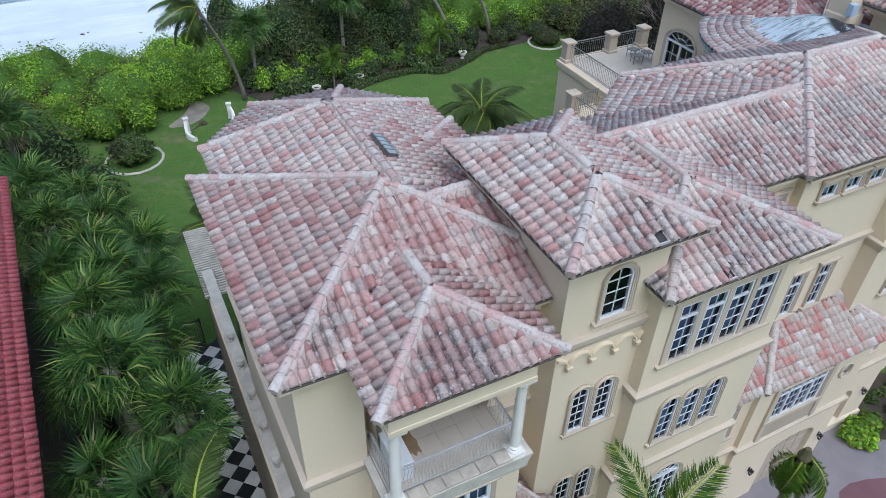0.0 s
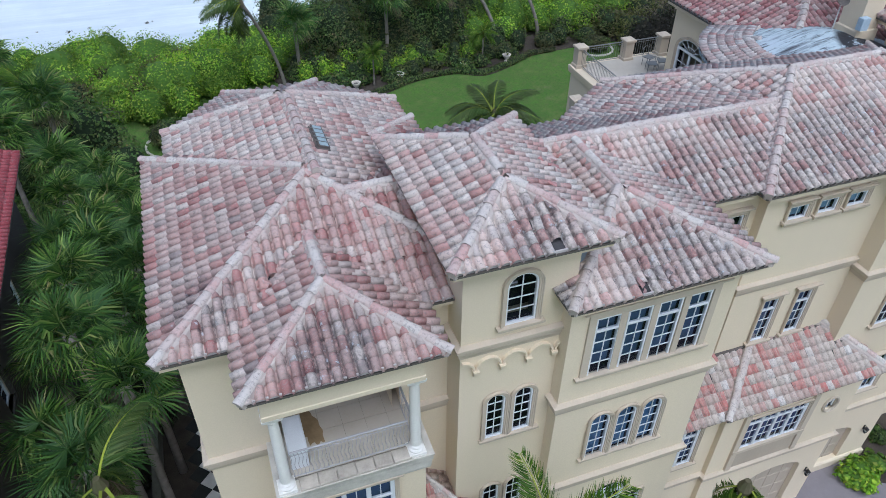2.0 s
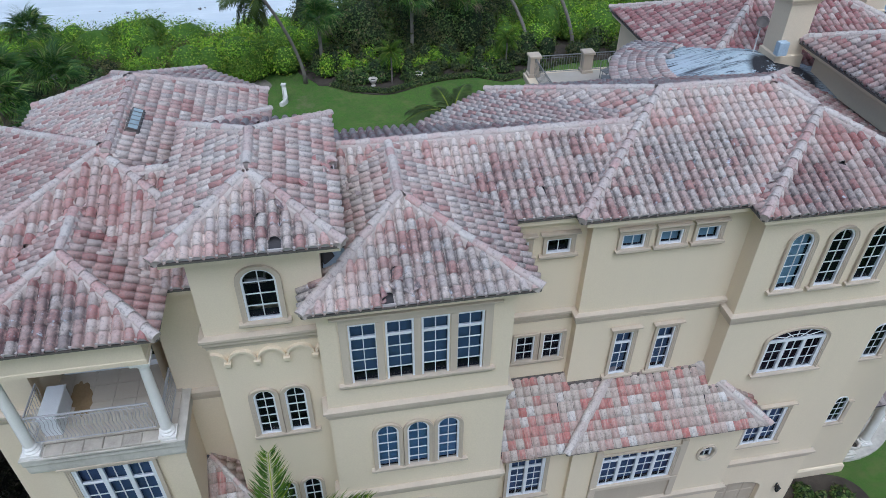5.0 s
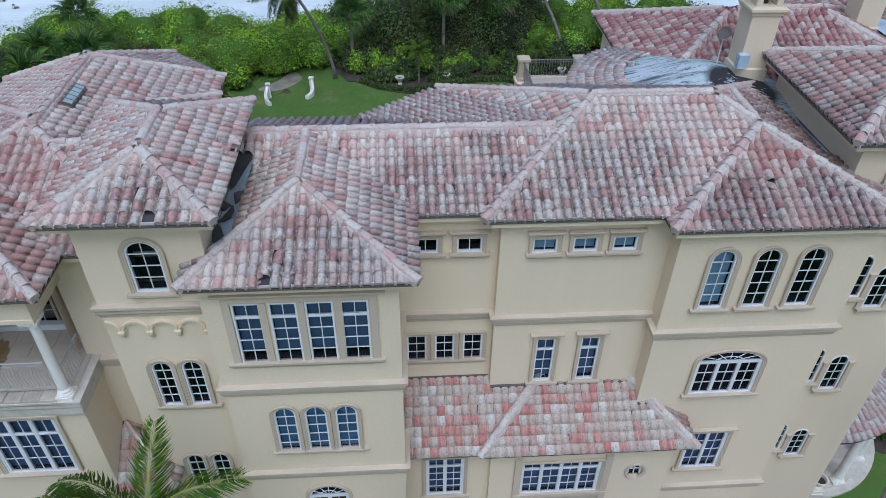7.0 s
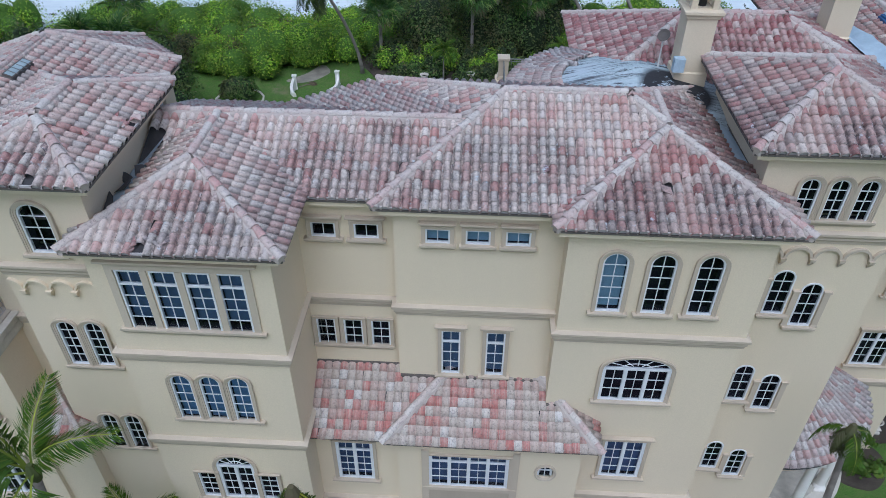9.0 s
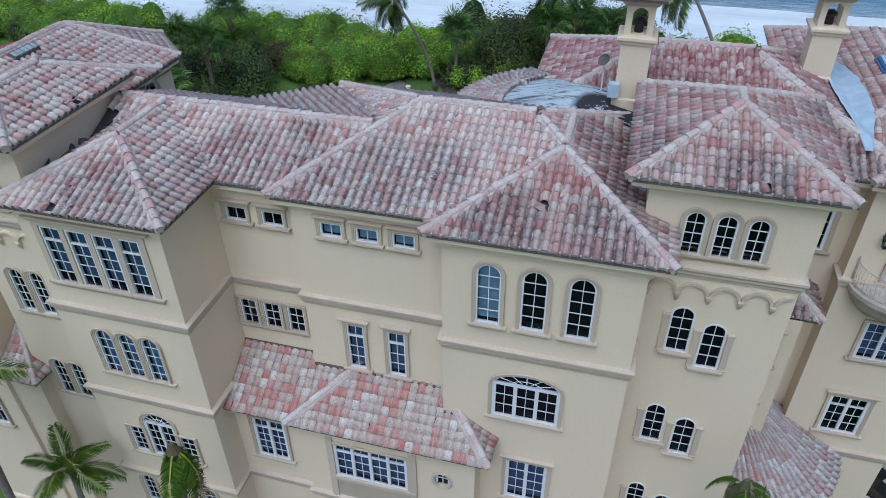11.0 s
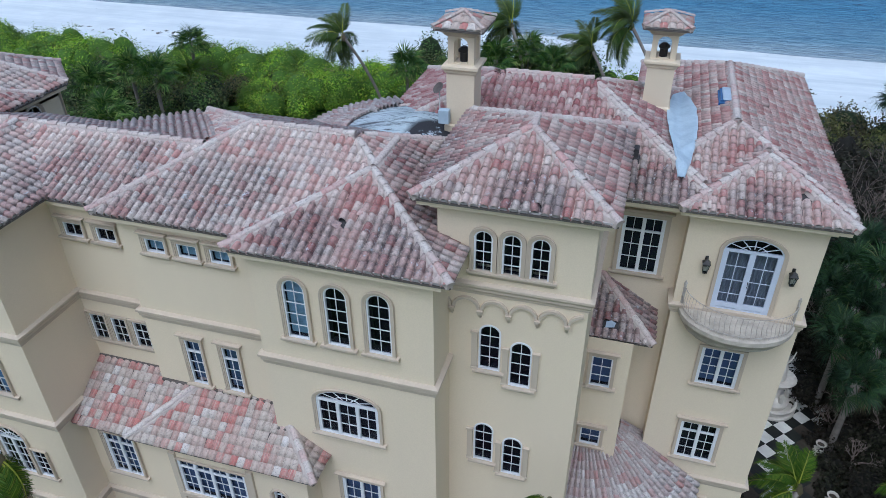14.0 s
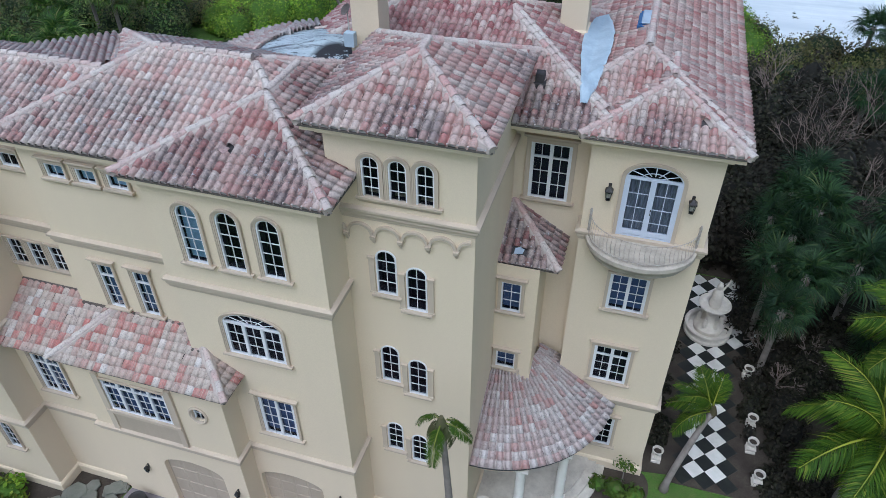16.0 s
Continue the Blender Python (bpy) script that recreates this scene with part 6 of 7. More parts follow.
part("backrest", Shape().steps(-0.5, 0.5, 0.75, 0.98, [(-0.02, 0.24), (0.0, 0.3), (-0.02, 0.65), (-0.06, 0.7)]), MAT["white"], spa)


def terrace_chair(x, y, turn):
    c = thing("terrace_chair", "thin grey metal chair on the paved terrace", "chair", (x, y, 10.33), "terrace chairs")
    c.rotation_euler = (0, 0, radians(turn))
    part("seat", Shape().steps(-0.25, 0.25, -0.25, 0.25, [(0, 0.42), (0, 0.45)]), MAT["grey_iron"], c)
    for sx in (-1, 1):
        for sy in (-1, 1):
            part("leg", Shape().tube([(sx * 0.23, sy * 0.23, 0), (sx * 0.22, sy * 0.22, 0.43)], 0.016, 5), MAT["grey_iron"], c)
    part("backrest", Shape().tube([(-0.23, 0.24, 0.44), (-0.23, 0.3, 0.85), (0.0, 0.31, 0.92), (0.23, 0.3, 0.85), (0.23, 0.24, 0.44)], 0.016, 5), MAT["grey_iron"], c)


for a in ((26.9, 26.9, 20), (27.3, 26.3, -110), (26.6, 26.2, 160)):
    terrace_chair(*a)
# torn felt flaps in the valley under the tower
for x, y, w, l, turn in ((12.78, 9.7, 0.16, 0.30, 12), (12.95, 10.35, 0.2, 0.26, -25), (12.72, 10.9, 0.14, 0.22, 50), (13.15, 11.0, 0.22, 0.16, 80)):
    flap = Shape().loft([[(-w, -l, h), (w, -l * 0.7, h + 0.04), (w * 0.8, l * 0.4, h + 0.12), (w * 0.2, l, h + 0.2), (-w * 0.9, l * 0.6, h + 0.05)] for h in (0, 0.01)])
    part("torn_felt", flap, MAT["felt"], mansion, "torn black roofing felt", m=pose(x, y, 14.44 + 0.425 * (x - 12.08) + 0.06, 0, -20, turn))
# scraps of underlay at the broken eaves
for x, y, w, l, turn in ((34.78, 11.45, 0.16, 0.14, 40), (35.1, 15.55, 0.18, 0.14, 5)):
    rag = Shape().loft([[(-w, -l, h), (w * 0.7, -l * 0.8, h + 0.03), (w, l * 0.6, h), (w * 0.1, l, h + 0.05), (-w * 0.8, l * 0.7, h + 0.01)] for h in (0, 0.008)])
    part("underlay_scrap", rag, MAT["blue_felt"], mansion, "torn blue underlay", m=pose(x, y, (9.25 + 0.62 * 0.4 if y > 15 else zr(x, y)) + 0.07, 20, 0, turn))
# scattered tile fragments where the slopes broke up
rng = random.Random(77)
for cx, cy, spread, count in ((12.9, 11.6, 0.5, 12), (8.3, 11.8, 0.6, 6), (6.4, 11.4, 0.5, 5), (14.4, 8.3, 0.4, 4), (34.2, 12.2, 0.3, 4), (40.3, 17.0, 0.4, 3)):
    for _ in range(count):
        x, y = cx + rng.gauss(0, spread), cy + rng.gauss(0, spread)
        if zr(x, y) < 10:
            continue
        w, l = rng.uniform(0.08, 0.22), rng.uniform(0.10, 0.30)
        sh = Shape().loft([[(-w / 2, -l / 2, h), (w / 2, -l / 2 + 0.04, h + 0.01), (w / 2 - 0.03, l / 2, h + 0.03), (-w / 2 + 0.04, l / 2 - 0.04, h)] for h in (0, 0.022)])
        part("tile_shard", sh, MAT["dusky_tile"], mansion, m=pose(x, y, zr(x, y) + 0.15, rng.uniform(-6, 22), rng.uniform(-10, 10), rng.uniform(0, 360)))

# ---- grounds ----
def flat(name, pts, z, material, label, category, kind="structure", thick=0.05):
    s = Shape().loft([[(x, y, z - thick) for x, y in pts], [(x, y, z) for x, y in pts]])
    return tagged(part(name, s, material), label, category, kind=kind)


def smooth_loop(pts, n=6):
    """A closed Catmull-Rom curve through plan points."""
    out, m = [], len(pts)
    for k in range(m):
        a, b, c, d = (Vector((*pts[(k + j) % m], 0)) for j in (-1, 0, 1, 2))
        for i in range(n):
            t = i / n
            v = 0.5 * ((2 * b) + (c - a) * t + (2 * a - 5 * b + 4 * c - d) * t * t + (3 * b - a - 3 * c + d) * t ** 3)
            out.append((v.x, v.y))
    return out


flat("driveway", [(17, -3), (45, -3), (44, 0.2), (40.5, 2.5), (33, 7.2), (30.3, 8.6), (29.9, 10.4), (20.0, 9.6), (19.3, 4.5), (17, 4.2)], GROUND + 0.03, MAT["paver"], "grey paver driveway in front of the garages", "driveway")
flat("driveway_band", smooth_loop([(25.6, 7.0), (31, 6.0), (38, 1.5), (42, -1.5), (36, -2.6), (26, -2.6)]), GROUND + 0.05, MAT["red_paver"], "maroon paver border of the driveway", "driveway")
flat("planting_bed", smooth_loop([(29.9, 8.8), (32.4, 7.7), (34.6, 8.6), (34.9, 10.6), (33.6, 11.6), (30.3, 11.6)]), GROUND + 0.02, MAT["soil"], "dark soil bed with low plants at the wall", "planting bed")
flat("garden_path", [(-1.9, -5), (-0.4, -5), (-0.4, 40), (-1.9, 40)], GROUND + 0.03, MAT["asphalt"], "dark narrow path beside the garden wall", "path")
flat("planting_bed", [(-3.5, -5), (2.0, -5), (2.2, 33), (-0.3, 36), (-3.5, 36)], GROUND + 0.015, MAT["soil"], "dark mulch bed under fan palms", "planting bed")
flat("planting_bed", [(45.2, 8), (75, 8), (75, 60), (42.0, 52), (41.5, 31.2), (45.2, 31.1)], GROUND + 0.015, MAT["soil"], "dark leaf litter under the trees", "planting bed")
flat("planting_bed", [(8.0, 3.2), (19.2, 4.0), (19.9, 9.6), (8.0, 9.6)], GROUND + 0.016, MAT["soil"], "dark soil bed along the front wall", "planting bed")
flat("planting_bed", [(41.2, 16.5), (42.7, 16.7), (42.7, 30.5), (41.2, 30.5)], GROUND + 0.02, MAT["soil"], "dark soil strip beside the house", "planting bed")
flat("planting_bed", smooth_loop([(38.9, 14.6), (40.4, 14.0), (41.5, 15.2), (41.2, 16.4), (39.4, 16.3)]), GROUND + 0.03, MAT["soil"], "small mulch bed at the house corner", "planting bed")
flat("planting_bed", smooth_loop([(12.5, 55.2), (13.6, 54.5), (15.8, 52.9), (18.6, 52.1), (21.9, 53.5), (24.2, 54.1), (26.8, 54.1), (29.1, 53.0), (32.2, 54.1), (35.0, 55.6), (42, 56.2), (60, 56.5), (60, 62), (30, 62), (12, 60)]), lift(20, 55) + 0.07, MAT["soil"], "mulch bed along the hedge", "planting bed")
flat("sand_path", smooth_loop([(5.0, 53.4), (6.2, 53.0), (7.4, 53.5), (8.1, 54.3), (8.6, 55.6), (7.6, 57.0), (6.5, 55.0)]), lift(9, 54) + 0.035, MAT["dirt"], "bare sandy patch between lawn and thicket", "path")


def checker(name, x0, x1, y0, y1, z, label, keep=lambda x, y: True):
    base = flat(name, rect(x0, x1, y0, y1), z, MAT["soil"], label, "terrace")
    h = 0.335
    d = h * math.sqrt(2)
    mats = {}
    for key in ("black_tile", "white_tile"):
        mats[key] = Shape().loft([[(-h + i, -h + i, zz), (h - i, -h + i, zz), (h - i, h - i, zz), (-h + i, h - i, zz)] for i, zz in ((0.004, 0), (0.004, 0.018), (0.010, 0.022))]).mesh("paving_tile", MAT[key])
    rng = random.Random(3)
    for i in range(int((x1 - x0) / d) + 2):
        for j in range(int((y1 - y0) / d) + 2):
            if (i + j) % 2:
                continue
            x, y = x0 + i * d, y0 + j * d
            if not (x0 + 0.05 < x < x1 - 0.05 and y0 + 0.05 < y < y1 - 0.05 and keep(x, y)):
                continue
            part("paving_tile", mats["white_tile" if j % 2 == 0 else "black_tile"], None, base, m=pose(x, y, z, 0, 0, 45 + rng.gauss(0, 0.5)))


checker("checker_terrace", 42.45, 46.3, 16.3, 31.0, GROUND + 0.04, "black and white marble checker terrace", lambda x, y: x < 45.1 or y > 25.2)
checker("checker_terrace", 0.9, 3.5, 12.0, 28.8, GROUND + 0.04, "black and white marble checker walk")

fo = thing("fountain", "tiered pale stone garden fountain with a carved figure", "fountain", (43.85, 26.3, GROUND + 0.06))
fo.scale = (0.80, 0.80, 1.06)
part("basin", Shape().lathe(0, 0, [(1.5, 0), (1.5, 0.12), (1.38, 0.16), (1.32, 0.32), (1.5, 0.42), (1.55, 0.5), (1.5, 0.54), (1.32, 0.5), (1.25, 0.3), (0.2, 0.26)], 36), MAT["garden_stone"], fo)
part("pedestal", Shape().lathe(0, 0, [(0.95, 0.26), (0.98, 0.5), (0.8, 0.7), (0.55, 0.9), (0.42, 1.3), (0.5, 1.45), (0.3, 1.55)], 28), MAT["garden_stone"], fo)
part("bowl", Shape().lathe(0, 0, [(0.3, 1.5), (0.6, 1.6), (0.95, 1.78), (1.05, 1.9), (1.0, 1.94), (0.85, 1.84), (0.2, 1.76)], 32), MAT["garden_stone"], fo)
part("finial", Shape().lathe(0, 0, [(0.36, 1.76), (0.4, 2.0), (0.34, 2.2), (0.36, 2.5), (0.26, 2.75), (0.15, 2.85), (0.2, 2.95), (0.19, 3.1), (0.08, 3.2)], 16), MAT["garden_stone"], fo, "worn carved stone figure")
part("spout", Shape().tube([(0.2, 0, 2.8), (0.42, 0.05, 3.15), (0.5, 0.06, 3.5)], [0.07, 0.05, 0.03], 8), MAT["garden_stone"], fo)
for a in range(6):
    part("carving", Shape().lathe(0.72 * math.cos(a * 1.047), 0.72 * math.sin(a * 1.047), [(0.1, 0.62), (0.18, 0.75), (0.14, 0.95), (0.17, 1.05), (0.06, 1.18)], 8), MAT["garden_stone"], fo)


def urn(x, y, z, s=1.0, plinth_h=0.0, group="garden urns", label="pale stone urn on a pedestal", plant=False):
    u = thing("garden_urn", label, "urn", (x, y, z), group)
    if plinth_h:
        part("pedestal", Shape().steps(-0.26 * s, 0.26 * s, -0.26 * s, 0.26 * s, [(0.05, 0), (0.05, 0.1), (0, 0.13), (0, plinth_h - 0.08), (0.05, plinth_h - 0.05), (0.05, plinth_h)]), MAT["garden_stone"], u)
    part("bowl", Shape().lathe(0, 0, [(r * s, plinth_h + h * s) for r, h in ((0.2, 0), (0.2, 0.06), (0.1, 0.12), (0.1, 0.2), (0.24, 0.32), (0.33, 0.5), (0.31, 0.56), (0.4, 0.62), (0.4, 0.67), (0.31, 0.66), (0.27, 0.42), (0.03, 0.38))], 20), MAT["garden_stone"], u)
    part("soil", Shape().lathe(0, 0, [(r * s, plinth_h + h * s) for r, h in ((0.26, 0.42), (0.275, 0.5), (0.15, 0.53), (0.02, 0.54))], 14), MAT["soil"], u)
    return u


for x, y in ((41.75, 17.3), (45.8, 23.5), (45.87, 20.4), (45.83, 19.0), (46.03, 17.3)):
    urn(x, y, GROUND + 0.03, 0.62, 0.3, label="white stone urn on a square pedestal beside the terrace")
for x, y in ((17.4, 53.85), (21.5, 54.38), (27.75, 54.75), (32.1, 55.1)):
    urn(x, y, lift(x, y) + 0.12, 1.0, 0.0, "lawn urns", "white stone urn at the edge of the lawn")
urn(35.0, 12.2, GROUND + 0.4, 0.9, 0.3, "garden urns", "pale urn beside the entry steps")


def scroll_wall(x, y, turn, flip):
    s = Shape()
    pts = [Vector((k * 0.2 - 1.0, flip * 0.35 * math.sin(k / 10 * math.pi) , 0)) for k in range(11)]
    for k, p in enumerate(pts):
        pass
    rings = []
    for k, p in enumerate(pts):
        h = 0.45 + 1.0 * (k / 10) ** 2
        rings.append([(p.x - 0.02, p.y - 0.18, 0), (p.x + 0.02, p.y + 0.18, 0), (p.x + 0.02, p.y + 0.16, h), (p.x, p.y, h + 0.1), (p.x - 0.02, p.y - 0.16, h)])
    s.loft(rings)
    ob = tagged(part("scroll_wall", s, MAT["column"], m=pose(x, y, lift(x, y), 0, 0, turn)), "white curved garden scroll wall at the beach path", "garden wall", "scroll walls")
    part("pier", Shape().steps(0.85, 1.2, -0.2, 0.2, [(0.04, 0), (0.04, 0.15), (0, 0.18), (0, 1.5), (0.06, 1.55), (0.06, 1.65)]), MAT["column"], ob)
    ob.scale = (0.8, 0.8, 0.8)
    return ob


scroll_wall(6.35, 51.0, 100, 1)
scroll_wall(9.6, 52.1, 78, -1)

# metal gate at the far end of the side walk
gate = thing("garden_gate", "black iron garden gate across the side walk", "gate", (1.7, 28.9, GROUND))
part("gate_frame", Shape().box(-0.95, 0.95, -0.03, 0.03, 0.1, 0.16).box(-0.95, 0.95, -0.03, 0.03, 1.75, 1.81).box(-0.95, -0.89, -0.03, 0.03, 0, 1.9).box(0.89, 0.95, -0.03, 0.03, 0, 1.9), MAT["black_iron"], gate)
bar = Shape().tube([(0, 0, 0.12), (0, 0, 2.0)], 0.014, 5).mesh("bar", MAT["black_iron"])
for k in range(14):
    part("bar", bar, None, gate, m=pose(-0.85 + k * 0.13, 0, 0))

# neighbour's house with a red tile roof
nb = thing("neighbour_house", "low neighbouring house with a dull red tile roof", "house")
RED = Roof("roof", [(-9.5, 4.0), (-2.3, 4.0), (-3.1, 29.6), (-9.5, 29.6)], 9.3, [None, 0.30, None, 0.30], "dull red tile roof", "red_tile")
# these walls carry their deep shadow in the stucco colour
wall((-4.25, 29.3), (-3.45, 4), GROUND, 9.2, [(5 + k * 5.5, 5.0, 1.2, 1.6, 0) for k in range(4)], parent=nb, material=MAT["shade_stucco"])
wall((-3.45, 4), (-9.0, 4), GROUND, 9.2, parent=nb, material=MAT["shade_stucco"])
wall((-9.0, 29.3), (-4.25, 29.3), GROUND, 9.2, parent=nb, material=MAT["shade_stucco"])
for k in range(4):
    window(-4.25 + (5 + k * 5.5) * 0.0309, 29.3 - 5 - k * 5.5, 5.0, 1.2, 1.6, cols=2, rows=3, turn=91.77, parent=nb)
for k in range(9):
    x, y = -2.55, 12.0 + k * 1.5
    tagged(part("stepping_stone", Shape().loft([[(-0.25 + i, -0.5 + i, z), (0.25 - i, -0.45 + i, z), (0.23 - i, 0.5 - i, z), (-0.22 + i, 0.47 - i, z)] for i, z in ((0, 0), (0, 0.06), (0.03, 0.08))]), MAT["stone"], m=pose(x, y, GROUND + 0.015, 0, 0, 7 * math.sin(k * 3))), "rough grey stepping stone beside the path", "stone", "stepping stones")
tagged(part("garden_wall", Shape().box(-0.35, -0.12, 6, 24, GROUND, -1.2).box(-0.4, -0.07, 6, 24, -1.2, -1.12), MAT["stone"]), "low grey garden wall beside the path", "wall", kind="structure")

rng = random.Random(31)
for k in range(26):
    x, y, r = rng.uniform(17.0, 20.0), rng.uniform(6.6, 9.2), rng.uniform(0.25, 0.5)
    n = rng.randint(5, 7)
    ring = [(r * rng.uniform(0.8, 1.1) * math.cos(6.283 * j / n), r * rng.uniform(0.8, 1.1) * math.sin(6.283 * j / n)) for j in range(n)]
    tagged(part("flagstone", Shape().loft([[(a * q, b * q, z) for a, b in ring] for q, z in ((1, 0), (1, 0.05), (0.92, 0.075))]), MAT["stone"], m=pose(x, y, GROUND + 0.02 + 0.004 * k, 0, 0, rng.uniform(0, 360))), "irregular grey garden flagstone", "stone", "flagstones")
pl = thing("planter_pot", "dark round planter pot beside the garage", "pot", (20.9, 8.6, GROUND))
part("pot", Shape().lathe(0, 0, [(0.25, 0), (0.38, 0.2), (0.42, 0.5), (0.36, 0.62), (0.4, 0.66), (0.3, 0.62), (0.05, 0.58)], 16), MAT["black_iron"], pl)

# ---- plants ----
def leaf_cloud(rng, centres, radii, count, size, up=0.35, shell=(0.70, 1.12)):
    """Corners of many small four-sided leaves over lumpy mounds; centres, radii: arrays of mounds."""
    pick = rng.choice(len(centres), count, p=radii[:, 0] * radii[:, 1] / (radii[:, 0] * radii[:, 1]).sum())
    d = rng.normal(size=(count, 3))
    d[:, 2] = np.abs(d[:, 2]) * 1.0 - 0.25
    d /= np.linalg.norm(d, axis=1)[:, None]
    ph = rng.uniform(0, 6.28, (len(centres), 3))[pick]
    lump = 1 + 0.13 * np.sin(d[:, 0] * 6 + ph[:, 0]) * np.sin(d[:, 1] * 7 + ph[:, 1]) + 0.08 * np.sin(d[:, 0] * 15 + d[:, 2] * 12 + ph[:, 2])
    p = centres[pick] + d * radii[pick] * (lump * rng.uniform(*shell, count))[:, None]
    n = d + rng.normal(scale=0.6, size=(count, 3)) + (0, 0, up)
    n /= np.linalg.norm(n, axis=1)[:, None]
    a = np.cross(n, rng.normal(size=(count, 3)))
    a /= np.linalg.norm(a, axis=1)[:, None]
    b = np.cross(n, a)
    s = (size * rng.uniform(0.6, 1.3, count))[:, None]
    return np.stack([p - a * s, p - b * s * 0.62 + n * s * 0.12, p + a * s, p + b * s * 0.62 + n * s * 0.12], 1).reshape(-1, 3)


def cores(centres, radii, scale=0.8):
    s = Shape()
    for (x, y, z), (rx, ry, rz) in zip(centres, radii):
        rings = []
        for k in range(5):
            t = -0.4 + 1.9 * k / 4
            c, q = math.cos(t), math.sin(t)
            rings.append([(x + scale * rx * max(c, 0.05) * math.cos(a * 0.785) * (1 + 0.2 * math.sin(a * 2.1 + x)), y + scale * ry * max(c, 0.05) * math.sin(a * 0.785), z + scale * rz * q) for a in range(8)])
        s.loft(rings)
    return s


def thicket(name, label, spots, material, seed, leaves, size, category="shrub", core=0.8):
    """Shrubs too many to count: spots are x, y, half width, height."""
    rng = np.random.default_rng(seed)
    spots = np.array(spots, float)
    base = np.array([lift(x, y) for x, y in spots[:, :2]])
    centres = np.stack([spots[:, 0], spots[:, 1], base + spots[:, 3] * 0.35], 1)
    radii = np.stack([spots[:, 2], spots[:, 2] * rng.uniform(0.8, 1.2, len(spots)), spots[:, 3] * 0.65], 1)
    ob = tagged(new(name, quads(name, leaf_cloud(rng, centres, radii, leaves, size), 4, MAT[material])), label, category, kind="stuff")
    # dark cores paint shade between the leaves; the green one only fills gaps
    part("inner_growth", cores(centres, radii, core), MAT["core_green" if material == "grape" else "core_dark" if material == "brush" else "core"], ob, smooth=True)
    return ob


def scatter(seed, x0, x1, y0, y1, n, w, h, keep=lambda x, y: True):
    rng = random.Random(seed)
    out = []
    while len(out) < n:
        x, y = rng.uniform(x0, x1), rng.uniform(y0, y1)
        if keep(x, y):
            out.append((x, y, rng.uniform(*w), rng.uniform(*h)))
    return out


def hedge_line(x):
    line = ((12.0, 55.2), (13.6, 54.7), (15.8, 53.2), (18.6, 52.4), (21.9, 53.8), (24.2, 54.4), (26.8, 54.4), (29.1, 53.3), (32.2, 54.4), (35.0, 55.9), (42.0, 56.4))
    for (a, b), (c, d) in zip(line, line[1:]):
        if x <= c:
            return b + (d - b) * (x - a) / (c - a)
    return 56.4


gap = lambda x, y: not (4 < x < 12 and y < 57.2) and not (abs(x + 20.5 - (y - 60) * 0.25) < 2.6)
thicket("sea_grape_thicket", "bright green sea grape thicket along the beach", scatter(1, -50, 9, 56.5, 66, 130, (1.2, 2.6), (2.2, 3.9), gap) + scatter(11, 8, 20, 58.4, 66, 28, (1.2, 2.2), (2.4, 3.8), gap), "grape", 1, 200000, 0.105, core=0.84)
thicket("sea_grape_thicket", "bright green sea grape thicket behind the lawn", scatter(2, 30, 47, 60, 67.5, 42, (1.3, 2.6), (2.4, 4.0)), "grape", 2, 62000, 0.105, core=0.84)
thicket("sea_grape_thicket", "yellow-green sea grape shrubs beside the lawn", scatter(12, -3, 6, 53.6, 58, 20, (1.0, 1.7), (2.0, 3.0)), "grape", 12, 24000, 0.105, core=0.84)
thicket("dark_shrub_thicket", "dark mixed shrubs and small trees behind the lawn", scatter(3, 12, 31, 59.4, 67, 42, (1.5, 2.6), (4.2, 6.4)) + scatter(13, 13, 46, 56.6, 60, 46, (0.7, 1.3), (1.4, 2.6)) + scatter(14, 14.5, 46, 54.2, 57.4, 70, (0.5, 0.9), (0.7, 1.5), lambda x, y: y > hedge_line(x) + 0.9), "shrub", 3, 90000, 0.12)
thicket("brown_shrub_thicket", "brownish coastal shrubs in the thicket", scatter(4, -44, 6, 55, 61.5, 34, (0.9, 1.6), (2.2, 3.2), gap), "olive", 4, 26000, 0.11)
thicket("garden_thicket", "dense dark shrubs beside the lawn", scatter(5, -22, -0.2, 33, 54, 66, (1.2, 2.3), (2.8, 5.4), lambda x, y: x < (-2.0 if y > 43 else -0.6)), "shrub", 5, 80000, 0.125)
thicket("garden_thicket", "green hedge shrubs between lawn and bed", scatter(15, -2.6, -0.4, 31, 43, 16, (0.9, 1.4), (2.2, 3.6)), "shrub", 15, 12000, 0.12)
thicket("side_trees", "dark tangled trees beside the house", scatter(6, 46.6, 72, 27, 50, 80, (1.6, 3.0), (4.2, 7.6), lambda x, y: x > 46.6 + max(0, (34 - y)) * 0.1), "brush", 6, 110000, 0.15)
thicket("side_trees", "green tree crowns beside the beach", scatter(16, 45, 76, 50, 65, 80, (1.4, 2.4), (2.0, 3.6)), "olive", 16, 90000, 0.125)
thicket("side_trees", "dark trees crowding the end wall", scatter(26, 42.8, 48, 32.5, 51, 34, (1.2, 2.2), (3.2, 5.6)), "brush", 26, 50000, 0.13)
# dark brush beside the terrace also stands in for tree shade on the soil
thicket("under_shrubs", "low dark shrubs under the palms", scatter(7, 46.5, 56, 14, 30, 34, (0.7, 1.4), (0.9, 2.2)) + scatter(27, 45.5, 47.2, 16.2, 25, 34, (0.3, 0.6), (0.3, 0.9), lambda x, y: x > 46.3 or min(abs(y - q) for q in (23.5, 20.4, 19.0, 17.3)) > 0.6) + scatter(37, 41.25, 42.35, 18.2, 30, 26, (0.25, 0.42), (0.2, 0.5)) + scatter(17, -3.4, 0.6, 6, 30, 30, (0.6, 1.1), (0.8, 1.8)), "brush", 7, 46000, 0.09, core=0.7)
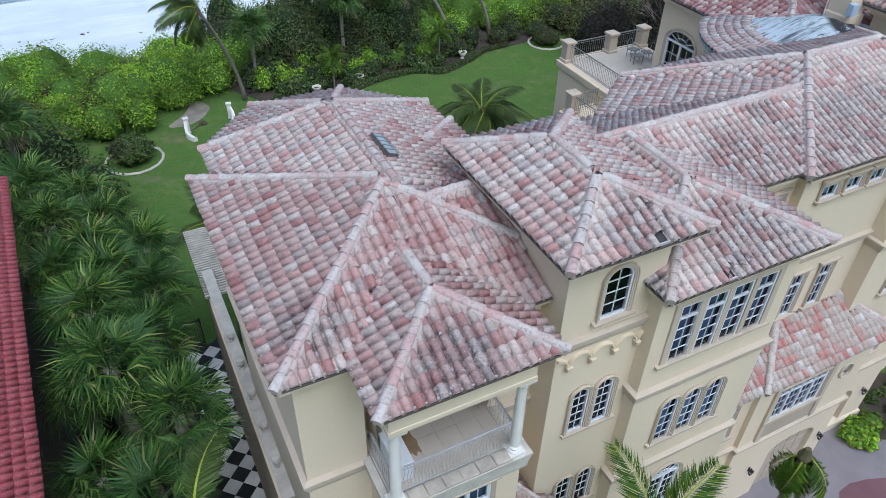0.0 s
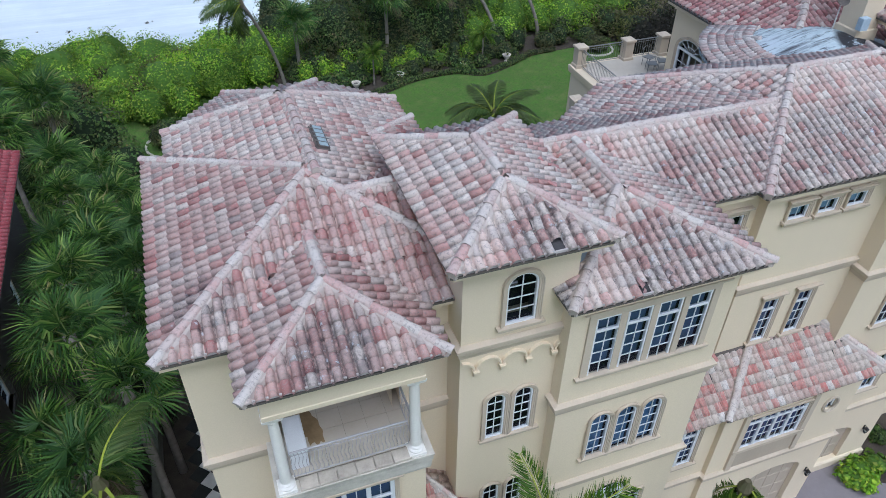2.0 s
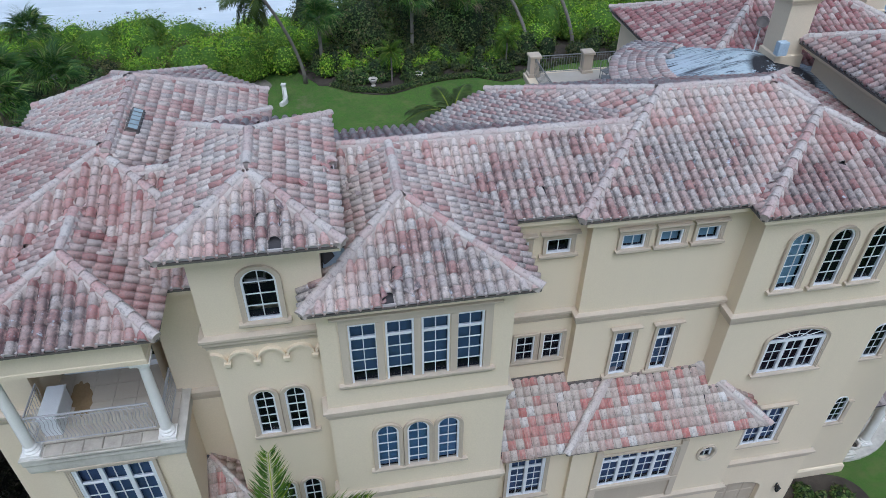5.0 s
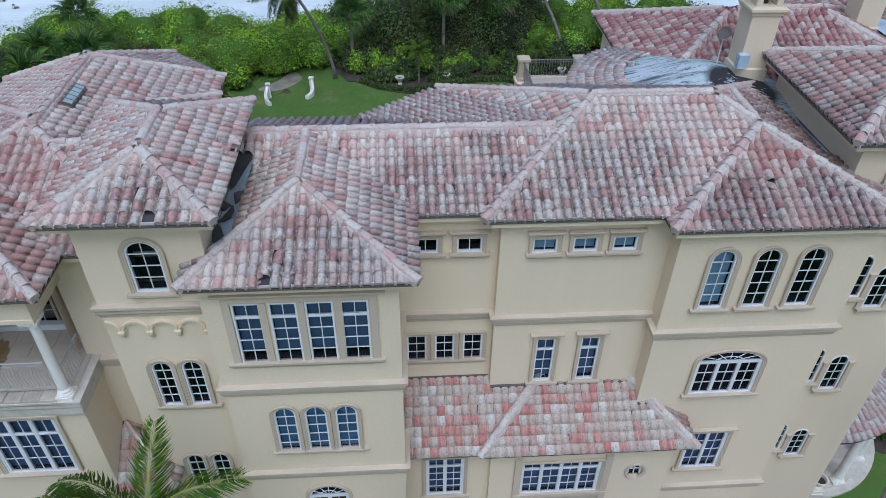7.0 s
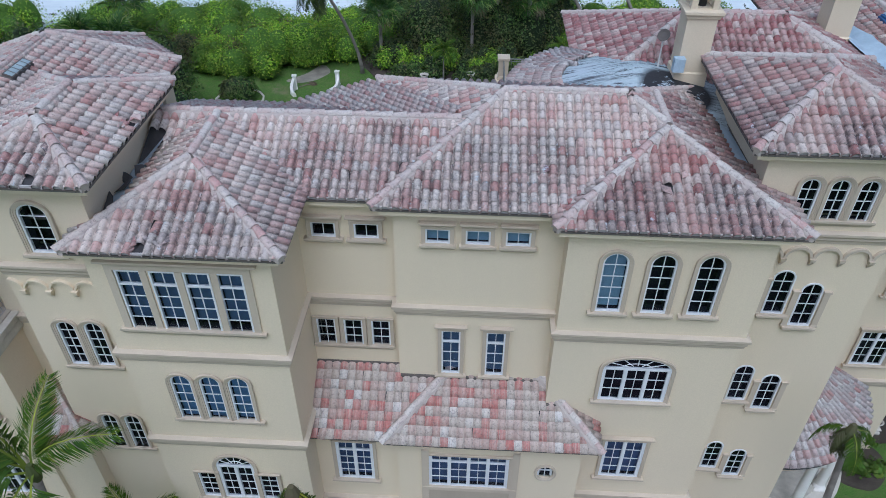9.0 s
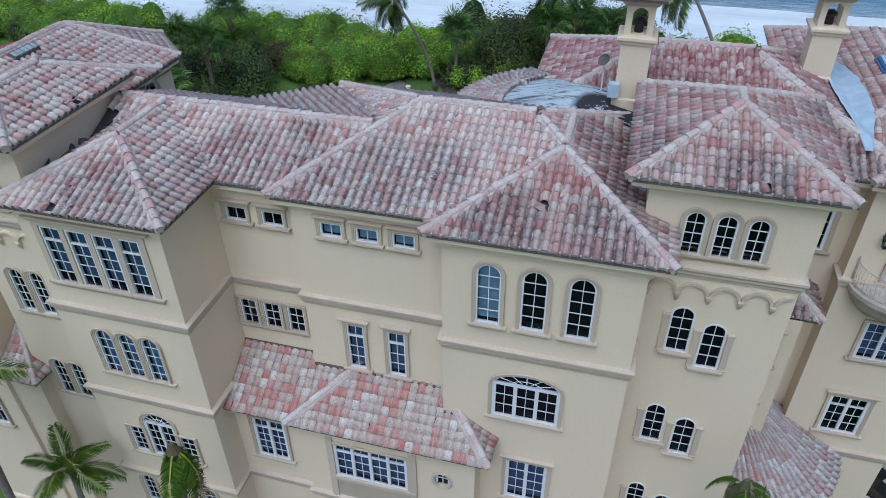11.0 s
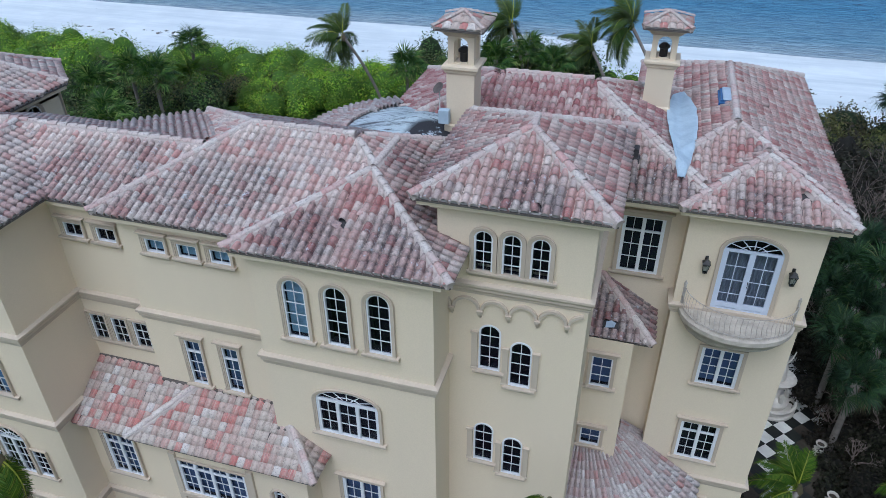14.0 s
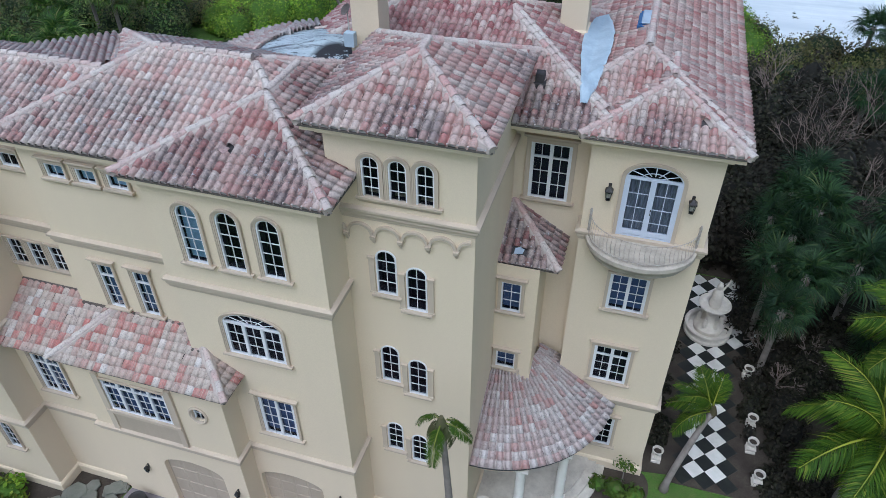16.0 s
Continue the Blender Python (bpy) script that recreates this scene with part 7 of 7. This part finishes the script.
thicket("front_shrubs", "low patchy plants in the dark bed at the wall", scatter(29, 30.4, 34.2, 8.6, 11.0, 16, (0.2, 0.5), (0.2, 0.6)), "shrub", 29, 2600, 0.09)
thicket("bed_edging", "low clipped hedge edging the planting bed", [(14 + k * 0.36, hedge_line(14 + k * 0.36), 0.36, 0.5) for k in range(66)], "shrub", 8, 9000, 0.07, "hedge")
thicket("front_shrubs", "leafy green shrubs in the front beds", scatter(9, 12.5, 17.2, 5.6, 8.0, 14, (0.5, 0.9), (0.6, 1.3)) + scatter(19, 28.8, 31.5, 8.6, 9.6, 7, (0.4, 0.7), (0.5, 0.9)) + scatter(29, 39.2, 41.0, 14.6, 16.0, 4, (0.3, 0.5), (0.4, 0.7)), "grape", 9, 5000, 0.12)


def round_bush(x, y, r, h, label, seed):
    rng = np.random.default_rng(seed)
    b = thing("clipped_bush", label, "bush", (x, y, lift(x, y)))
    c, rad = np.array([[0, 0, h * 0.45]]), np.array([[r, r, h * 0.55]])
    part("foliage", quads("foliage", leaf_cloud(rng, c, rad, 3200, 0.09, shell=(0.88, 1.03)), 4, MAT["shrub"]), None, b)
    # dark core inside the bush, painted as the shade behind its leaves
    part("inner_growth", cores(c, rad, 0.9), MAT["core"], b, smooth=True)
    ring = [(r * 1.35 * math.cos(k * 0.3927), r * 1.35 * math.sin(k * 0.3927), 0.06) for k in range(17)]
    part("edging", Shape().tube(ring, 0.10, 6), MAT["pale"], b, "pale curved kerb")


round_bush(1.9, 49.4, 1.5, 1.9, "round clipped dark bush in a kerbed bed", 40)
round_bush(41.5, 55.2, 1.3, 1.4, "round clipped dark bush on the lawn", 41)


def fan_leaf(seed, r=1.0):
    """One fan palm leaf: a stalk along +x and blades spread round its end."""
    rng = random.Random(seed)
    v = []
    stalk = 0.75 * r
    w = 0.022
    v += [(0, -w, 0), (stalk, -w * 0.6, -0.03), (stalk, w * 0.6, -0.03), (0, w, 0)]
    n = 26
    for k in range(n):
        a = radians(-128 + 256 * k / (n - 1)) + rng.gauss(0, 0.03)
        ln = r * (0.98 - 0.28 * abs(k - n / 2) / (n / 2)) * rng.uniform(0.9, 1.08)
        d = Vector((math.cos(a), math.sin(a), 0))
        q = Vector((-d.y, d.x, 0))
        o = Vector((stalk, 0, -0.03))
        fold = 0.026 * r
        mid = o + d * ln * 0.55 + Vector((0, 0, 0.10 * r * math.cos(a * 0.5)))
        tip = o + d * ln + Vector((0, 0, -rng.uniform(0.05, 0.3) * r * (1.2 - 0.4 * math.cos(a))))
        v += [tuple(o), tuple(mid - q * fold), tuple(tip), tuple(mid + q * fold + Vector((0, 0, 0.03)))]
    return np.array(v)


FAN = [quads("leaf", fan_leaf(k, 1.0), 4, MAT["palm"]) for k in range(4)]
FAN_SHADE = [quads("leaf", fan_leaf(k, 1.0), 4, MAT["shade_palm"]) for k in range(3)]
FAN_DRY = [quads("leaf", fan_leaf(9, 0.9), 4, MAT["brown"])]


def fan_palm(x, y, crown, size=1.0, leaves=26, seed=0, label="green fan palm with a rough trunk", group="fan palms", base=None, lean=(0, 0), shade=False):
    rng = random.Random(seed)
    z0 = lift(x, y) if base is None else base
    p = thing("fan_palm", label, "palm tree", (x, y, z0), group)
    h = crown - z0
    pts = [(lean[0] * (k / 6) ** 2 - lean[0], lean[1] * (k / 6) ** 2 - lean[1], h * k / 6 - 0.1) for k in range(7)]
    part("trunk", Shape().tube(pts, [0.2, 0.17, 0.16, 0.15, 0.16, 0.18, 0.2], 9), MAT["trunk"], p, smooth=True)
    for k in range(leaves):
        q = k / leaves
        el = 78 - 118 * q ** 0.9 + rng.gauss(0, 5)
        az = k * 137.5 + rng.gauss(0, 8)
        sc = size * rng.uniform(0.85, 1.15)
        dry = q > 0.93
        m = pose(0, 0, h - 0.1, 0, 0, az) @ pose(0.08, 0, 0, 0, -el, 0) @ pose(0, 0, 0, rng.gauss(0, 12), 0, 0) @ Matrix.Scale(sc, 4)
        part("leaf", rng.choice(FAN_DRY if dry else FAN_SHADE if shade else FAN), None, p, m=m)
    return p


def feather(seed, length=3.2, droop=0.9, leaflet=0.74):
    """One feather palm frond along +x, arched down, with paired leaflets."""
    rng = random.Random(seed)
    v = []
    n = 124
    spine = lambda t: Vector((length * t * (1 - 0.12 * t * t), 0.06 * math.sin(t * 3 + seed), 0.28 * length * t * (1 - t) - droop * length * 0.45 * t ** 2.4))
    for k in range(10):
        a, b = spine(k / 10), spine((k + 1) / 10)
        w = 0.042 * (1 - k / 10) + 0.010
        v += [tuple(a + Vector((0, -w, 0.01))), tuple(b + Vector((0, -w * 0.9, 0.01))), tuple(b + Vector((0, w * 0.9, 0.01))), tuple(a + Vector((0, w, 0.01)))]
    for k in range(n):
        t = 0.14 + 0.86 * k / n
        o = spine(t)
        fwd = (spine(min(t + 0.02, 1)) - spine(t - 0.02)).normalized()
        ln = leaflet * (0.45 + 0.9 * math.sin(math.pi * min(1, t * 0.92 + 0.08)) ** 0.7) * rng.uniform(0.85, 1.12)
        for side in (-1, 1):
            d = (fwd * rng.uniform(0.55, 0.8) + Vector((0, side, 0)) + Vector((0, 0, -rng.uniform(0.2, 0.95)))).normalized()
            mid = o + d * ln * 0.5 + Vector((0, 0, 0.05))
            tip = o + d * ln + Vector((0, 0, -0.12 * ln * rng.uniform(0.5, 2.0)))
            q = fwd * 0.029
            v += [tuple(o), tuple(mid - q), tuple(tip), tuple(mid + q)]
    return np.array(v)


def frond_mesh(seed, length, droop, material):
    me = quads("frond", feather(seed, length, droop), 4, MAT[material])
    me.materials.append(MAT["rachis"])
    for poly in me.polygons[:10]:
        poly.material_index = 1
    return me


FEATHER = [frond_mesh(k, 3.1, d, "coco") for k, d in ((1, 0.7), (2, 1.0), (3, 1.25))]
FEATHER_DEEP = [frond_mesh(k, 3.1, d, "deep_coco") for k, d in ((1, 0.8), (2, 1.1), (3, 1.35))]
FEATHER_DRY = [quads("frond", feather(5, 2.6, 1.6), 4, MAT["brown"])]


def feather_palm(x, y, crown, size=1.0, fronds=16, seed=0, lean=(0, 0), label="coconut palm with arching green fronds", group="coconut palms", low=-50, high=78, wind=None, base=None, fat=0.16, dry=1, deep=False, aims=()):
    """lean: how far the foot stands from under the crown; x, y: the crown's place."""
    rng = random.Random(seed)
    fx, fy = x - lean[0], y - lean[1]
    z0 = lift(fx, fy) if base is None else base
    p = thing("coconut_palm", label, "palm tree", (fx, fy, z0), group)
    h = crown - z0
    pts = [(lean[0] * (k / 9) ** 1.6, lean[1] * (k / 9) ** 1.6, h * k / 9 - (0.15 if k == 0 else 0)) for k in range(10)]
    part("trunk", Shape().tube(pts, [fat * 1.7, fat * 1.15] + [fat] * 5 + [fat * 0.9, fat * 0.85, fat], 10), MAT["trunk"], p, smooth=True)
    for k in range(fronds):
        q = k / fronds
        el = high - (high - low) * q + rng.gauss(0, 6)
        az = k * 137.5 + rng.gauss(0, 10)
        if wind is not None:
            delta = (az - wind + 180) % 360 - 180
            az = wind + delta * 0.42
        if k < len(aims):
            az, el = aims[k]
        m = pose(lean[0], lean[1], h, 0, 0, az) @ pose(0.05, 0, 0.05, 0, -el, 0) @ pose(0, 0, 0, rng.gauss(0, 15), 0, 0) @ Matrix.Scale(size * rng.uniform(0.85, 1.1), 4)
        part("frond", rng.choice(FEATHER_DRY if q > 1 - dry / fronds else FEATHER_DEEP if deep else FEATHER), None, p, m=m)
    part("crownshaft", Shape().tube([(lean[0], lean[1], h - 0.35), (lean[0], lean[1], h - 0.05), (lean[0], lean[1], h + 0.3)], [fat * 1.0, fat * 1.5, fat * 0.6], 9), MAT["brown"], p)
    return p


# fan palms between the house and the neighbour
for k, (x, y, z, s) in enumerate(((-0.2, 12.6, 8.6, 1.15), (0.9, 15.2, 8.8, 1.15), (-0.6, 17.3, 9.6, 1.25), (-1.0, 20.8, 9.0, 1.2), (0.7, 19.6, 8.0, 1.1), (-0.3, 23.6, 8.2, 1.15), (1.0, 23.0, 7.4, 1.1), (-1.6, 14.9, 7.6, 1.1), (1.2, 26.4, 7.0, 1.1), (-0.9, 27.0, 7.2, 1.15), (-1.2, 11.4, 6.4, 1.05), (-1.9, 18.6, 7.6, 1.05), (-1.8, 23.2, 7.4, 1.1), (-2.2, 26.2, 7.0, 1.1), (-0.2, 30.0, 6.4, 1.15), (-2.4, 30.6, 6.6, 1.15), (0.9, 29.2, 5.6, 1.0), (-1.0, 33.4, 6.0, 1.1))):
    fan_palm(x, y, z - 0.5, s * 0.92, 26, k, "tall fan palm in the bed beside the house", "garden fan palms")
for k, (x, y, z, s) in enumerate(((-4.5, 44.0, 5.2, 1.3), (-6.5, 39.5, 5.6, 1.3), (-3.4, 36.5, 4.8, 1.2), (-8.5, 46.0, 4.6, 1.2), (13.2, 57.2, 3.2, 1.3), (21.5, 58.2, 4.2, 1.4), (26.6, 58.8, 4.0, 1.4), (-10.2, 57.5, 3.4, 1.3), (24.0, 60.5, 4.6, 1.2))):
    fan_palm(x, y, z, s, 32, 20 + k, "bushy fan palm in the coastal thicket", "thicket fan palms")
# side palms take the leaf colour that has tree shade painted in
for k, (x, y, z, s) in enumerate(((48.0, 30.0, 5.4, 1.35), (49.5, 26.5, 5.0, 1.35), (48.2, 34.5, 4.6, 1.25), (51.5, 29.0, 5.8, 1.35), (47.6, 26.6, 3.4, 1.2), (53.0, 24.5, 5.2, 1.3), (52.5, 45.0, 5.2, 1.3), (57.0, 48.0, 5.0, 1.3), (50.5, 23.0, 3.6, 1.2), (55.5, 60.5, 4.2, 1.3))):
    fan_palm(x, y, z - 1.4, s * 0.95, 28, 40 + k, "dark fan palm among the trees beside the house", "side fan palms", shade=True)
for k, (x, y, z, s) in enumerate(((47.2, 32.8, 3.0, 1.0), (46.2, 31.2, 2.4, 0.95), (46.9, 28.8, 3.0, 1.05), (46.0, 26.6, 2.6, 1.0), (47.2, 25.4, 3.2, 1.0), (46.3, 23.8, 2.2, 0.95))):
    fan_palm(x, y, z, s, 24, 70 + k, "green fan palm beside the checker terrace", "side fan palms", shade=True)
# feather palms
feather_palm(8.9, 53.0, 6.7, 0.95, 15, 1, (-2.7, -2.5), "leaning coconut palm at the beach path", wind=165, low=-75, deep=True, fat=0.14)
for k, (x, y, z, size, fx) in enumerate(((22.3, 61.0, 6.5, 1.1, -2.6), (29.8, 61.5, 4.7, 1.0, -3.2), (33.07, 61.5, 7.1, 1.15, -4.4))):
    feather_palm(x, y, z, size, 15, 2 + k, (fx, 2.0), wind=172, group="beach palms", label="windblown coconut palm at the beach", low=-60, deep=True)
feather_palm(20.0, 30.4, 6.9, 0.85, 34, 7, (0.3, 0.0), label="dark feather palm standing on the back lawn", group="lawn palms", low=-80, high=52, deep=True)
feather_palm(4.8, 28.4, 5.2, 0.9, 16, 8, (0.2, 0.0), label="feather palm on the garden lawn", group="lawn palms", low=-60, deep=True)
feather_palm(-7.0, 52.0, 1.8, 0.9, 14, 18, (0, 0), label="yellow-green feather palm in the thicket", group="lawn palms", low=-10)
feather_palm(19.1, 54.2, 0.7, 0.46, 14, 28, (0, 0), label="small bright palm in the planting bed", group="bed palms", low=-40, fat=0.07)
feather_palm(29.6, 55.0, 0.9, 0.46, 14, 29, (0, 0), label="small bright palm in the planting bed", group="bed palms", low=-40, fat=0.07)
feather_palm(10.75, 5.5, 8.9, 0.9, 9, 9, (0.4, 0.4), label="storm-stripped coconut palm before the facade", group="front palms", fat=0.14, dry=0, aims=((75, 74), (8, 58), (172, 40), (186, 22), (150, 26), (205, 4), (168, 2), (290, -30), (240, -40)))
feather_palm(11.6, 6.9, 3.6, 0.6, 10, 19, (0.2, 0.2), label="young coconut palm before the facade", group="front palms", low=-20, high=80, fat=0.12)
feather_palm(17.5, 6.0, 7.75, 0.62, 10, 10, (0.5, 0.3), label="storm-stripped coconut palm before the facade", group="front palms", low=-88, high=-42, fat=0.15, dry=2)
feather_palm(34.15, 9.3, 7.5, 0.40, 12, 11, (-0.6, 0.4), label="storm-stripped coconut palm with drooping brown fronds", group="front palms", low=-88, high=-5, fat=0.12, dry=9)
feather_palm(0.8, 10.2, 10.2, 0.86, 6, 12, (0.6, -0.8), label="yellowing coconut palm at the house corner", group="front palms", fat=0.14, dry=2, deep=True, aims=((66, 36), (200, -35), (262, -20), (300, -40), (92, -38), (60, -60)))
feather_palm(43.45, 17.8, 1.05, 0.62, 13, 13, (1.27, 1.95), label="leaning palm over the checker terrace", group="side palms", wind=140, low=-35, fat=0.14)
feather_palm(49.3, 16.9, 2.7, 1.2, 22, 14, (0.6, 0.4), label="large coconut palm beside the terrace", group="side palms", low=-45)
feather_palm(50.6, 20.2, 4.6, 1.15, 16, 15, (0.6, 0.4), label="large coconut palm beside the terrace", group="side palms", low=-45)


fallen = thing("fallen_frond", "dry brown palm frond lying on the lawn edge", "debris", (7.0, 52.5, lift(7, 52.5) + 0.12))
part("frond", FEATHER_DRY[0], None, fallen, m=pose(0, 0, 0.1, 0, -6, 25) @ Matrix.Scale(0.6, 4))
part("twig", Shape().tube([(-0.6, -0.3, -0.1), (0.1, 0.0, 0.0), (0.9, 0.25, -0.08)], [0.05, 0.04, 0.02], 6), MAT["twig"], fallen)


def bare_tree(x, y, h, seed, label="bare grey tree with leafless twigs"):
    rng = random.Random(seed)
    t = thing("bare_tree", label, "tree", (x, y, lift(x, y)), "bare trees")
    s = Shape()

    def grow(p, d, ln, r, depth):
        q = p + d * ln
        s.tube([p, p + d * ln * 0.5 + Vector((rng.gauss(0, 0.05), rng.gauss(0, 0.05), 0)), q], [r, r * 0.8, r * 0.6], 5)
        if depth:
            for _ in range(3):
                nd = (d + Vector((rng.gauss(0, 0.5), rng.gauss(0, 0.5), rng.gauss(0.15, 0.25)))).normalized()
                grow(q, nd, ln * 0.72, r * 0.55, depth - 1)

    grow(Vector((0, 0, -0.1)), Vector((0, 0, 1)), h * 0.33, 0.12, 4)
    part("crown", s, MAT["twig"], t)


for k, (x, y, h) in enumerate(((47.6, 44, 8.6), (49.5, 40, 9.0), (52, 43, 9.2), (48.5, 37.5, 8.0), (47.4, 52, 6.5), (54.5, 38, 9.0), (3.5, 60.0, 3.6), (-12, 60, 3.4), (50.5, 33.5, 8.4), (46.4, 24.6, 2.6), (47.0, 22.6, 2.2), (46.9, 26.4, 3.0), (48.4, 24.0, 3.2), (46.6, 31.5, 5.0), (47.8, 29.0, 4.6))):
    bare_tree(x, y, h, 60 + k)

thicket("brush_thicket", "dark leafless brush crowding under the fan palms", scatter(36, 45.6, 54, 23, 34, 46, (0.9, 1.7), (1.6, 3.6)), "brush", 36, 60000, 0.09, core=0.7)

sap = thing("sapling", "small yellow-leaved sapling in the corner bed", "tree", (40.35, 15.6, GROUND))
part("trunk", Shape().tube([(0, 0, -0.05), (0.05, 0.02, 0.5), (0.02, 0.0, 1.0), (0.12, 0.05, 1.5)], [0.035, 0.028, 0.022, 0.012], 6), MAT["trunk"], sap)
part("foliage", quads("foliage", leaf_cloud(np.random.default_rng(3), np.array([[0.0, 0, 1.3], [0.3, 0.1, 1.1], [-0.25, 0, 1.45]]), np.array([[0.3, 0.3, 0.35]] * 3), 170, 0.07, shell=(0.2, 1.05)), 4, MAT["coco"]), None, sap)

thicket("beach_wrack", "dark seaweed and twigs washed up on the sand", [(x, y, w, 0.10 + 0.1 * h) for x, y, w, h in scatter(71, -45, 75, 64.0, 68.5, 260, (0.12, 0.5), (0.2, 1.0)) + scatter(72, -45, 75, 74, 78, 60, (0.1, 0.45), (0.1, 0.6))], "brown", 71, 5000, 0.07, "debris", core=0.5)
thicket("yellow_shrubs", "yellow-green shrubs scattered among the dark hedge", scatter(46, 13, 32, 56.2, 59, 15, (0.6, 1.1), (1.2, 2.4)), "grape", 46, 9000, 0.11, core=0.86)

# ---- roof pieces ----
for r in ROOFS:
    build_roof(r, ROOFS)
for r in PORCH:
    build_roof(r, PORCH)
for r in CAPS:
    build_roof(r, CAPS)
build_roof(RED, [RED], 250, nb)
